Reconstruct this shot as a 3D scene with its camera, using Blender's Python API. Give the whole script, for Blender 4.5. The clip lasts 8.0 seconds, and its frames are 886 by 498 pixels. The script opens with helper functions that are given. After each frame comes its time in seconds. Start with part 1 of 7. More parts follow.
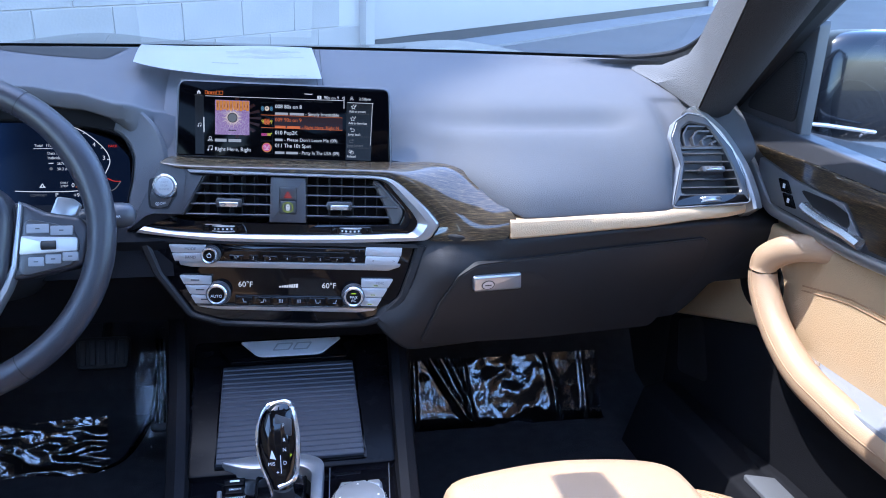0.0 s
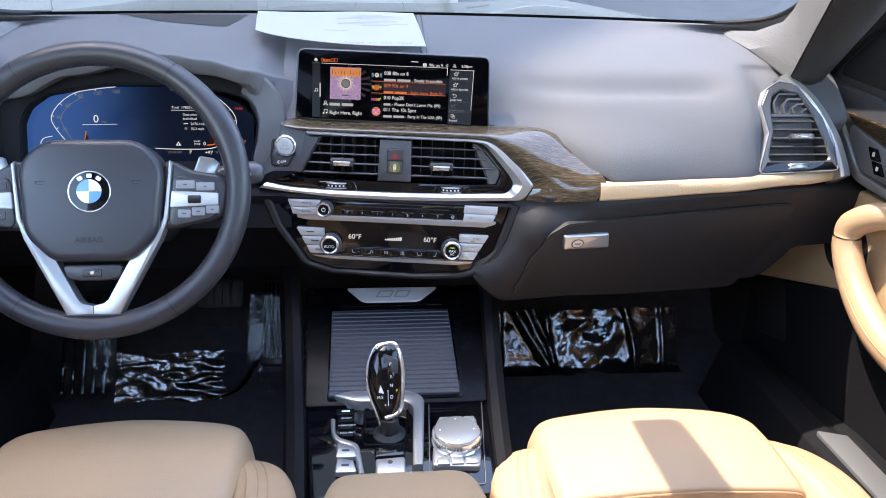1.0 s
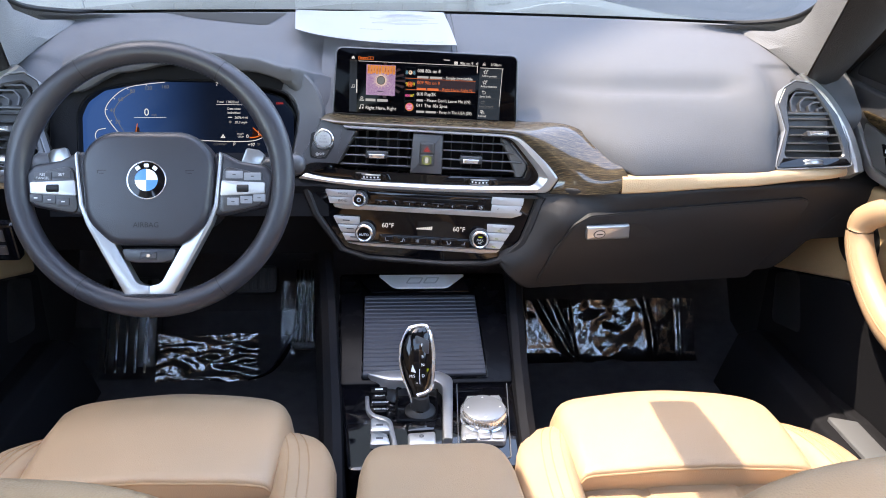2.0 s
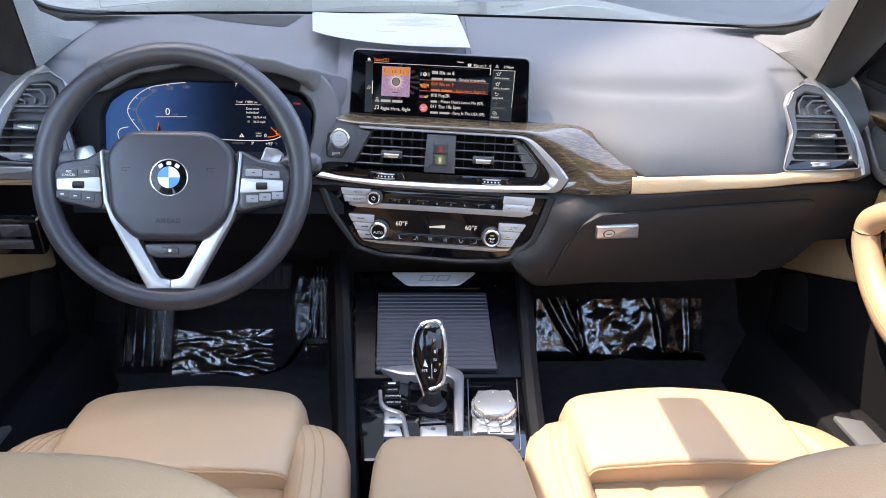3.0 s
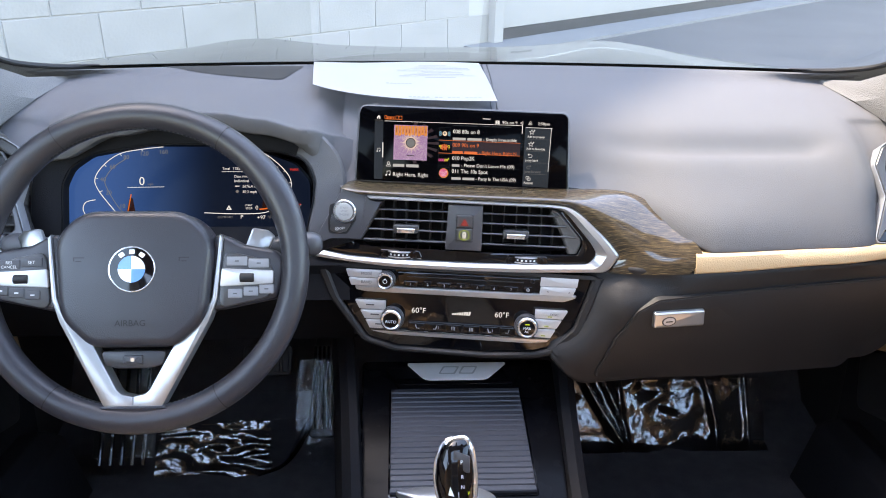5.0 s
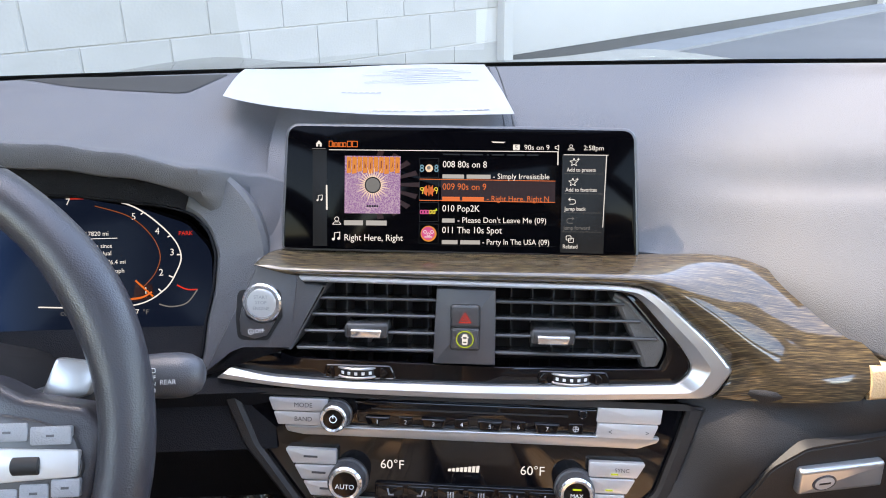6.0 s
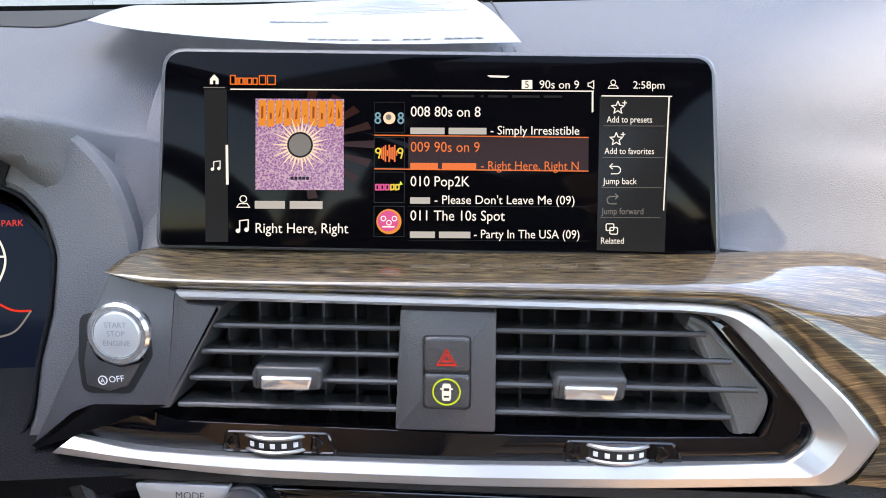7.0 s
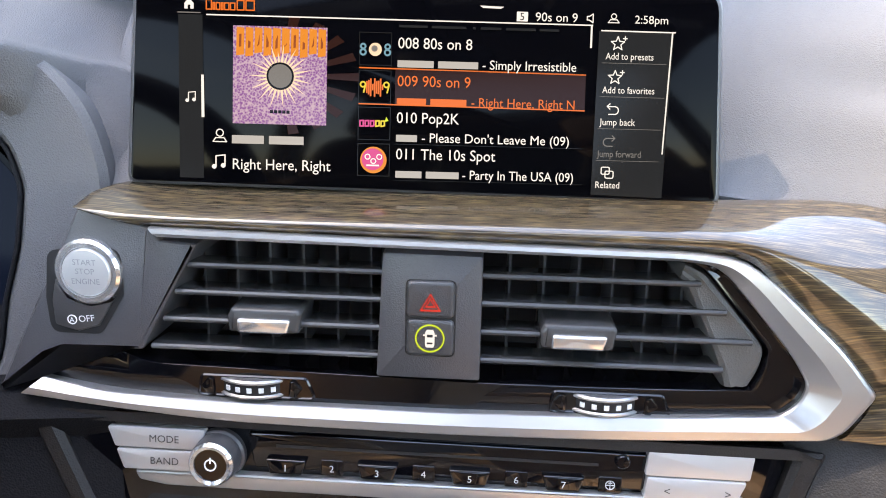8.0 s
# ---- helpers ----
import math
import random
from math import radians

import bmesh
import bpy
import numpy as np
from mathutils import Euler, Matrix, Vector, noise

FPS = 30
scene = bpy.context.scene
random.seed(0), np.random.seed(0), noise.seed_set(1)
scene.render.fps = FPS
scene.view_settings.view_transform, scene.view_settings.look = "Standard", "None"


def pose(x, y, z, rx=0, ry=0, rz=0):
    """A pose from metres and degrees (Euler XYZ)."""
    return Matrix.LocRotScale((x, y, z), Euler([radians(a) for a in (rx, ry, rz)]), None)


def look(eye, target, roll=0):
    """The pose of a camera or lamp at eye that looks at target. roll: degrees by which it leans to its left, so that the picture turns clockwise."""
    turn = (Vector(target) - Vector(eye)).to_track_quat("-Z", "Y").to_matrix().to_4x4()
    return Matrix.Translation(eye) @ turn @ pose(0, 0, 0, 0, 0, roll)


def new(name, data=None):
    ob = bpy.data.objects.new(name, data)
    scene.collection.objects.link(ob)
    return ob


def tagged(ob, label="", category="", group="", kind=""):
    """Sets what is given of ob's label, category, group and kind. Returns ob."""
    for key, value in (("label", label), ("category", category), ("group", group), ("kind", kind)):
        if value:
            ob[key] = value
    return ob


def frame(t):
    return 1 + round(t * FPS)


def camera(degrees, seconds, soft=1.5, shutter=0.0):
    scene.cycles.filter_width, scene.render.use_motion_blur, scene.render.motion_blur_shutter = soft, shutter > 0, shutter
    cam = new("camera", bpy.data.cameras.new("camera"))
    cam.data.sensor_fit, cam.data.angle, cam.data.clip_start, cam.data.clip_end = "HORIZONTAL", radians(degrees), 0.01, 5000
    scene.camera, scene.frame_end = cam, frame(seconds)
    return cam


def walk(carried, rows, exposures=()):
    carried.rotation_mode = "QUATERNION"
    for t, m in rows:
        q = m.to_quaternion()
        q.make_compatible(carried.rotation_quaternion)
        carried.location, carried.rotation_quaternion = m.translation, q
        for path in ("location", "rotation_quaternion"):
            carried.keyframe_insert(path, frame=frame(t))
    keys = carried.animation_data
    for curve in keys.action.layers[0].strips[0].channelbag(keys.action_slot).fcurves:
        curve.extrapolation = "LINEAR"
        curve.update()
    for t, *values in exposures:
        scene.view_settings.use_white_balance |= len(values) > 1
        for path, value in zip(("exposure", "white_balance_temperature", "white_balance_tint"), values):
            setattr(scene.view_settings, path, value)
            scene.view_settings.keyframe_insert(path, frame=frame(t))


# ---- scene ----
cam = camera(59.9, 8.0, soft=1.0)
PATH = [
    (0, (0.005, -0.044, 1.259), (0.393, 1.821, 0.652), 1.7),
    (0.5, (-0.025, -0.085, 1.279), (0.232, 1.774, 0.59), 1.4),
    (1, (-0.04, -0.12, 1.298), (0.154, 1.73, 0.565), 1.3),
    (1.5, (-0.053, -0.156, 1.309), (0.113, 1.693, 0.564), 1.3),
    (2, (-0.064, -0.183, 1.315), (0.084, 1.665, 0.565), 1.4),
    (3.5, (-0.07, -0.213, 1.322), (0.042, 1.639, 0.575), 1.6),
    (4, (-0.069, -0.212, 1.321), (0.034, 1.65, 0.598), 1.5),
    (4.5, (-0.062, -0.143, 1.312), (0.029, 1.733, 0.626), 1.1),
    (5, (-0.077, 0.014, 1.309), (0.017, 1.903, 0.658), 0.6),
    (5.2, (-0.071, 0.099, 1.303), (0.022, 1.992, 0.666), 0.3),
    (6.3, (-0.026, 0.554, 1.196), (0.031, 2.472, 0.634), -1.4),
    (6.5, (-0.028, 0.607, 1.177), (0.039, 2.524, 0.612), -1.4),
    (7, (-0.012, 0.68, 1.159), (0.068, 2.595, 0.586), -1.2),
    (7.5, (-0.004, 0.701, 1.151), (0.083, 2.601, 0.533), -0.7),
    (8, (-0.007, 0.696, 1.15), (0.084, 2.568, 0.451), 0.1),
]
walk(cam, [(t, look(eye, target, roll)) for t, eye, target, roll in PATH],
     exposures=[(0.0, 3.6, 5400, 14), (0.4, 3.72, 6000, 14), (0.9, 3.82, 6900, 14), (1.5, 3.9, 7300, 14), (4.5, 3.95, 7600, 14), (5.2, 3.97, 7800, 14), (6.4, 4.0, 8050, 14), (7.0, 4.17, 8200, 14), (8.0, 4.24, 8200, 14)])

# ---- light ----
SUN_FROM = Vector((-0.47, 0.15, 1.0)).normalized()
SUN_ELEV = math.asin(SUN_FROM.z)
SUN_AZ = math.atan2(SUN_FROM.x, SUN_FROM.y)
world = bpy.data.worlds.new("sky_world")
scene.world = world
world.use_nodes = True
wn, wl = world.node_tree.nodes, world.node_tree.links
sky = wn.new("ShaderNodeTexSky")
sky.sky_type = "NISHITA"
sky.sun_disc = False
sky.sun_elevation = SUN_ELEV
sky.sun_rotation = SUN_AZ
wl.new(sky.outputs[0], wn["Background"].inputs[0])
wn["Background"].inputs[1].default_value = 0.15
sun_data = bpy.data.lights.new("sun", "SUN")
sun_data.energy = 0.78
sun_data.angle = radians(0.6)
sun_data.color = (1.0, 0.95, 0.87)
sun = new("sun", sun_data)
sun.matrix_world = look(SUN_FROM * 20, (0, 0, 0))

# ---- materials ----


def material(name, base, rough=0.5, metal=0.0, coat=0.0, spec=0.5, grain=0.0, grain_size=400.0, tone=0.0, tone_size=8.0, sheen=0.0, wear=0.0):
    """A Principled surface with colour variation at a large scale and fine relief."""
    m = bpy.data.materials.new(name)
    m.use_nodes = True
    n, l = m.node_tree.nodes, m.node_tree.links
    b = n["Principled BSDF"]
    b.inputs["Base Color"].default_value = (*base, 1)
    b.inputs["Roughness"].default_value = rough
    b.inputs["Metallic"].default_value = metal
    b.inputs["Coat Weight"].default_value = coat
    b.inputs["Coat Roughness"].default_value = 0.04
    b.inputs["Specular IOR Level"].default_value = spec
    b.inputs["Sheen Weight"].default_value = sheen
    tex = n.new("ShaderNodeTexCoord")
    if tone:
        no = n.new("ShaderNodeTexNoise")
        no.inputs["Scale"].default_value = tone_size
        no.inputs["Detail"].default_value = 5
        l.new(tex.outputs["Object"], no.inputs["Vector"])
        mix = n.new("ShaderNodeMix")
        mix.data_type = "RGBA"
        l.new(no.outputs[0], mix.inputs[0])
        mix.inputs[6].default_value = (*[c * (1 - tone) for c in base], 1)
        mix.inputs[7].default_value = (*[min(1, c * (1 + tone)) for c in base], 1)
        l.new(mix.outputs[2], b.inputs["Base Color"])
    if wear:
        no2 = n.new("ShaderNodeTexNoise")
        no2.inputs["Scale"].default_value = tone_size * 4
        no2.inputs["Detail"].default_value = 6
        l.new(tex.outputs["Object"], no2.inputs["Vector"])
        mr = n.new("ShaderNodeMapRange")
        mr.inputs[1].default_value, mr.inputs[2].default_value = 0.3, 0.75
        mr.inputs[3].default_value, mr.inputs[4].default_value = max(0.02, rough - wear), min(1, rough + wear)
        l.new(no2.outputs[0], mr.inputs[0])
        l.new(mr.outputs[0], b.inputs["Roughness"])
    if grain:
        v = n.new("ShaderNodeTexVoronoi")
        v.inputs["Scale"].default_value = grain_size
        l.new(tex.outputs["Object"], v.inputs["Vector"])
        bump = n.new("ShaderNodeBump")
        bump.inputs["Strength"].default_value = grain
        bump.inputs["Distance"].default_value = 0.0012
        l.new(v.outputs["Distance"], bump.inputs["Height"])
        l.new(bump.outputs[0], b.inputs["Normal"])
    return m


def glow(name, colour, strength=1.0):
    m = bpy.data.materials.new(name)
    m.use_nodes = True
    b = m.node_tree.nodes["Principled BSDF"]
    b.inputs["Base Color"].default_value = (0.003, 0.003, 0.003, 1)
    b.inputs["Roughness"].default_value = 0.12
    b.inputs["Specular IOR Level"].default_value = 0.07
    b.inputs["Emission Color"].default_value = (*colour, 1)
    b.inputs["Emission Strength"].default_value = strength
    return m


def clear(name, tint=(1, 1, 1), rough=0.0, ior=1.45, crinkle=0.0, crinkle_size=30.0):
    """Thin clear sheet: see-through with a Fresnel gloss."""
    m = bpy.data.materials.new(name)
    m.use_nodes = True
    n, l = m.node_tree.nodes, m.node_tree.links
    n.remove(n["Principled BSDF"])
    tr, gl, mix, fr = n.new("ShaderNodeBsdfTransparent"), n.new("ShaderNodeBsdfGlossy"), n.new("ShaderNodeMixShader"), n.new("ShaderNodeFresnel")
    tr.inputs[0].default_value = (*tint, 1)
    gl.inputs["Roughness"].default_value = rough
    fr.inputs[0].default_value = ior
    l.new(fr.outputs[0], mix.inputs[0])
    l.new(tr.outputs[0], mix.inputs[1])
    l.new(gl.outputs[0], mix.inputs[2])
    l.new(mix.outputs[0], n["Material Output"].inputs[0])
    if crinkle:
        tex, no, bump = n.new("ShaderNodeTexCoord"), n.new("ShaderNodeTexNoise"), n.new("ShaderNodeBump")
        no.inputs["Scale"].default_value = crinkle_size
        no.inputs["Detail"].default_value = 3
        bump.inputs["Strength"].default_value = crinkle
        bump.inputs["Distance"].default_value = 0.01
        l.new(tex.outputs["Object"], no.inputs["Vector"])
        l.new(no.outputs[0], bump.inputs["Height"])
        l.new(bump.outputs[0], gl.inputs["Normal"])
        l.new(bump.outputs[0], fr.inputs["Normal"])
    return m


def wood_material():
    """Oak veneer: long fine streaks along u, under a clear gloss lacquer."""
    m = bpy.data.materials.new("lacquered_oak")
    m.use_nodes = True
    n, l = m.node_tree.nodes, m.node_tree.links
    b = n["Principled BSDF"]
    tex = n.new("ShaderNodeTexCoord")

    def streaks(su, sv, detail, warp):
        mp, no = n.new("ShaderNodeMapping"), n.new("ShaderNodeTexNoise")
        mp.inputs["Scale"].default_value = (su, sv, 1)
        l.new(tex.outputs["UV"], mp.inputs["Vector"])
        no.inputs["Scale"].default_value = 1.0
        no.inputs["Detail"].default_value = detail
        no.inputs["Distortion"].default_value = warp
        l.new(mp.outputs[0], no.inputs["Vector"])
        return no.outputs[0]
    fine, broad = streaks(70, 1250, 3, 0.06), streaks(12, 300, 4, 0.25)
    r = n.new("ShaderNodeValToRGB")
    e = r.color_ramp.elements
    e[0].position, e[0].color = 0.43, (0.020, 0.014, 0.009, 1)
    e[1].position, e[1].color = 0.67, (0.150, 0.103, 0.046, 1)
    mid = e.new(0.53)
    mid.color = (0.052, 0.036, 0.019, 1)
    mix = n.new("ShaderNodeMath")
    mix.operation = "MULTIPLY_ADD"
    l.new(fine, mix.inputs[0])
    mix.inputs[1].default_value = 0.72
    half = n.new("ShaderNodeMath")
    half.operation = "MULTIPLY"
    half.inputs[1].default_value = 0.30
    l.new(broad, half.inputs[0])
    l.new(half.outputs[0], mix.inputs[2])
    l.new(mix.outputs[0], r.inputs[0])
    l.new(r.outputs[0], b.inputs["Base Color"])
    b.inputs["Roughness"].default_value = 0.55
    b.inputs["Specular IOR Level"].default_value = 0.15
    b.inputs["Coat Weight"].default_value = 1.0
    b.inputs["Coat Roughness"].default_value = 0.06
    b.inputs["Coat IOR"].default_value = 1.62
    bump = n.new("ShaderNodeBump")
    bump.inputs["Strength"].default_value = 0.25
    bump.inputs["Distance"].default_value = 0.0003
    l.new(fine, bump.inputs["Height"])
    l.new(bump.outputs[0], b.inputs["Normal"])
    return m


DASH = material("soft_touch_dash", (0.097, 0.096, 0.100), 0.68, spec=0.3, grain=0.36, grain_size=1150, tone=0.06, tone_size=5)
# blacker than its plastic: shade of low, covered places put into the colour
BLACKISH = material("shaded_black_plastic", (0.011, 0.011, 0.0125), 0.65, spec=0.06, grain=0.3, grain_size=900, tone=0.1)
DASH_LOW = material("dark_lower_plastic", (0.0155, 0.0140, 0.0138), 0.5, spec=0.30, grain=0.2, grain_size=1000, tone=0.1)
TRIM_DARK = material("satin_dark_plastic", (0.055, 0.055, 0.061), 0.38, grain=0.15, grain_size=1200, tone=0.08, wear=0.06)
VENT_END = material("vent_end_plastic", (0.075, 0.073, 0.071), 0.40, grain=0.3, grain_size=1200, tone=0.1)
VENT = material("vent_plastic", (0.048, 0.048, 0.051), 0.30, grain=0.1, grain_size=1500, tone=0.1)
SLAT = material("vent_slat_plastic", (0.048, 0.048, 0.050), 0.24, grain=0.1, grain_size=1500, tone=0.1)
PRINT = material("grey_white_print", (0.45, 0.45, 0.46), 0.5, tone=0.02)
DEEP = material("deep_black_plastic", (0.006, 0.006, 0.007), 0.6, tone=0.2)
PIANO = material("piano_black", (0.003, 0.003, 0.004), 0.05, spec=0.5, tone=0.2, wear=0.02)
SILVER = material("satin_silver", (0.45, 0.448, 0.445), 0.30, metal=0.75, tone=0.02, tone_size=20, wear=0.02)
CHROME = material("bright_chrome", (0.75, 0.75, 0.76), 0.16, metal=0.85, tone=0.02, wear=0.02)
BUTTON = material("silver_button", (0.50, 0.505, 0.51), 0.36, metal=0.5, tone=0.02, wear=0.02)
TAN = material("tan_leather", (0.455, 0.300, 0.178), 0.42, grain=0.22, grain_size=700, tone=0.07, tone_size=9, wear=0.08)
TAN_TRIM = material("tan_vinyl", (0.56, 0.385, 0.215), 0.45, grain=0.4, grain_size=600, tone=0.05, tone_size=7)
SEAM = material("tan_stitch", (0.42, 0.26, 0.14), 0.7, tone=0.1)
WHEEL = material("black_leather", (0.029, 0.029, 0.035), 0.36, grain=0.14, grain_size=900, tone=0.12, tone_size=12, wear=0.06)
CARPET = material("black_carpet", (0.060, 0.056, 0.060), 0.95, spec=0.1, grain=1.0, grain_size=900, tone=0.3, tone_size=40)
RUBBER = material("black_rubber", (0.014, 0.014, 0.015), 0.6, tone=0.15)
PAPER = material("white_paper", (0.56, 0.56, 0.565), 0.6, tone=0.02, tone_size=15)
INK = material("grey_print", (0.42, 0.43, 0.46), 0.7, tone=0.05)
FABRIC = material("grey_headliner_fabric", (0.36, 0.36, 0.37), 0.9, grain=0.9, grain_size=500, tone=0.08, tone_size=20)
# one pillar trim in a sunlit and a shaded tone; grilles use the dark
CLOTH = material("sunlit_pillar_cloth", (0.125, 0.124, 0.124), 0.9, grain=0.6, grain_size=420, tone=0.10, tone_size=20)
PILLAR = material("shaded_pillar_and_grille", (0.018, 0.018, 0.020), 0.7, grain=0.6, grain_size=600, tone=0.1)
GREY = material("grey_plastic", (0.24, 0.25, 0.27), 0.45, grain=0.3, grain_size=900, tone=0.06)
ROLLER = material("roller_slat_black", (0.040, 0.042, 0.052), 0.36, tone=0.1, wear=0.05)
SATIN_BLACK = material("satin_black", (0.004, 0.004, 0.005), 0.26, spec=0.07, tone=0.15, wear=0.05)
PLATE = material("bright_plate", (0.74, 0.745, 0.76), 0.36, metal=0.15, tone=0.02)
METAL_GREY = material("grey_metallic_trim", (0.22, 0.225, 0.235), 0.34, metal=0.5, tone=0.05, wear=0.04)
OAK = wood_material()
GLASS = clear("windscreen_glass", (0.96, 0.98, 0.975), 0.0, 1.5)
SIDE_GLASS = clear("side_glass", (0.86, 0.90, 0.89), 0.0, 1.5)
THIN_FILM = clear("tight_clear_film", (0.92, 0.93, 0.95), 0.05, 1.62, 0.3, 40.0)
FILM = clear("crumpled_clear_film", (0.88, 0.90, 0.94), 0.04, 2.3, 0.35, 26.0)
PASSENGER_FILM = clear("loose_clear_film", (0.86, 0.88, 0.93), 0.03, 2.3, 0.10, 60.0)
SCREEN = material("screen_glass_black", (0.001, 0.001, 0.0015), 0.07, spec=0.05, tone=0.1)
PAINT = material("dark_car_paint", (0.006, 0.007, 0.010), 0.18, spec=0.3, coat=0.45, tone=0.2)
WHITE_INK = material("white_print", (0.75, 0.75, 0.75), 0.5, tone=0.02)
UI_WHITE = glow("screen_white", (0.85, 0.88, 0.92), 0.0638)
UI_DIM = glow("screen_dim_white", (0.6, 0.62, 0.65), 0.0187)
UI_ORANGE = glow("screen_orange", (1.0, 0.22, 0.04), 0.0468)
UI_GREY = glow("screen_grey_panel", (0.28, 0.32, 0.38), 0.0030)
UI_RED = glow("icon_red", (0.95, 0.05, 0.03), 0.0510)
UI_GREEN = glow("icon_yellow_green", (0.62, 0.85, 0.05), 0.0595)


def field(name, dark, light, strength, scale=0.0, along=None):
    """A lit display area: speckled, or fading along x between two places."""
    m = glow(name, light, strength)
    n, l = m.node_tree.nodes, m.node_tree.links
    tex, ramp = n.new("ShaderNodeTexCoord"), n.new("ShaderNodeValToRGB")
    e = ramp.color_ramp.elements
    e[0].color, e[1].color = (*dark, 1), (*light, 1)
    if scale:
        no = n.new("ShaderNodeTexVoronoi")
        no.inputs["Scale"].default_value = scale
        l.new(tex.outputs["Object"], no.inputs["Vector"])
        l.new(no.outputs["Distance"], ramp.inputs[0])
        e[0].position, e[1].position = 0.25, 0.75
    else:
        sep, mr = n.new("ShaderNodeSeparateXYZ"), n.new("ShaderNodeMapRange")
        l.new(tex.outputs["Object"], sep.inputs[0])
        l.new(sep.outputs[0], mr.inputs[0])
        mr.interpolation_type = "SMOOTHSTEP"
        mr.inputs[1].default_value, mr.inputs[2].default_value = along
        l.new(mr.outputs[0], ramp.inputs[0])
    l.new(ramp.outputs[0], n["Principled BSDF"].inputs["Emission Color"])
    return m


COVER = field("cover_speckle", (0.36, 0.14, 0.52), (0.80, 0.62, 0.85), 0.040, 900.0)
CLUSTER_FIELD = field("cluster_fade", (0.03, 0.10, 0.34), (0.003, 0.007, 0.022), 0.062, 0.0, (-0.53, -0.345))
CLUSTER_FIELD.node_tree.nodes["Principled BSDF"].inputs["Specular IOR Level"].default_value = 0.03
UI_PINK = glow("icon_pink", (0.95, 0.12, 0.45), 0.0425)
UI_CYAN = glow("icon_cyan", (0.25, 0.6, 0.85), 0.0340)
UI_AMBER = glow("cover_amber", (1.0, 0.36, 0.05), 0.045)
UI_CREAM = glow("cover_cream", (1.0, 0.80, 0.62), 0.055)
UI_YELLOW = glow("icon_yellow", (0.95, 0.80, 0.08), 0.045)
ART_RUST = glow("cover_rust", (0.62, 0.16, 0.05), 0.030)
UI_BLACK = glow("screen_black", (0.0, 0.0, 0.0), 0.0000)
UI_TEXT_BAR = glow("screen_text_bar", (0.8, 0.83, 0.87), 0.034)
ART_BACK = glow("cover_dark_orange", (0.50, 0.10, 0.02), 0.0030)

# ---- shaping helpers ----


def face(x, y, z, yaw, tilt, roll=0.0):
    """A face: local x to the right, y up along it, z out of it; tilt leans its top away."""
    return pose(x, y, z, 90 - tilt, 0, yaw) @ pose(0, 0, 0, 0, 0, roll)


IDENT = Matrix.Identity(4)


def part(name, bm, mat, parent=None, label="", smooth=35, toward=None):
    """Links a bmesh as one mesh; an open sheet turns its faces towards the point given."""
    me = bpy.data.meshes.new(name)
    bmesh.ops.recalc_face_normals(bm, faces=bm.faces[:])
    if toward is not None:
        bm.normal_update()
        votes = sum(1 if f.normal.dot(Vector(toward) - f.calc_center_median()) > 0 else -1 for f in bm.faces)
        if votes < 0:
            bmesh.ops.reverse_faces(bm, faces=bm.faces[:])
    bm.to_mesh(me)
    bm.free()
    if smooth:
        me.shade_smooth()
        me.set_sharp_from_angle(angle=radians(smooth))
    me.materials.append(mat)
    ob = new(name, me)
    if parent:
        ob.parent = parent
    if label:
        ob["label"] = label
    return ob


def thing(name, label, category, group="", kind=""):
    return tagged(new(name), label, category, group, kind)


def rounded(pts, r, n=4):
    """A closed outline with its corners rounded; r is one radius or one for each corner."""
    out, k = [], len(pts)
    for i in range(k):
        p, a, b = Vector(pts[i][:2]), Vector(pts[i - 1][:2]), Vector(pts[(i + 1) % k][:2])
        rad = r[i] if isinstance(r, (list, tuple)) else r
        u, v = (a - p), (b - p)
        lu, lv = u.length, v.length
        if rad <= 0 or lu < 1e-6 or lv < 1e-6:
            out.append((p.x, p.y))
            continue
        u, v = u / lu, v / lv
        ang = u.angle(v)
        d = min(rad / max(0.05, math.tan(ang / 2)), lu * 0.48, lv * 0.48)
        s, e = p + u * d, p + v * d
        for j in range(n + 1):
            t = j / n
            q = s * (1 - t) ** 2 + p * 2 * t * (1 - t) + e * t ** 2
            out.append((q.x, q.y))
    return out


def rect(w, h, cx=0.0, cy=0.0, r=0.0, n=4):
    q = [(cx - w / 2, cy - h / 2), (cx + w / 2, cy - h / 2), (cx + w / 2, cy + h / 2), (cx - w / 2, cy + h / 2)]
    return rounded(q, r, n) if r else q


def circle(r, cx=0.0, cy=0.0, n=32, ry=None):
    return [(cx + r * math.cos(2 * math.pi * i / n), cy + (ry or r) * math.sin(2 * math.pi * i / n)) for i in range(n)]


def inset(pts, d):
    """An outline moved inwards by d (anticlockwise outlines)."""
    k, out = len(pts), []
    area = sum(pts[i][0] * pts[(i + 1) % k][1] - pts[(i + 1) % k][0] * pts[i][1] for i in range(k))
    sgn = 1 if area > 0 else -1
    for i in range(k):
        p, a, b = Vector(pts[i]), Vector(pts[i - 1]), Vector(pts[(i + 1) % k])
        t1, t2 = (p - a), (b - p)
        if t1.length < 1e-7 or t2.length < 1e-7:
            out.append((p.x, p.y))
            continue
        t1.normalize(), t2.normalize()
        n1, n2 = Vector((-t1.y, t1.x)) * sgn, Vector((-t2.y, t2.x)) * sgn
        m = n1 + n2
        m = m / max(0.35, m.dot(n1))
        out.append((p.x + m.x * d, p.y + m.y * d))
    return out


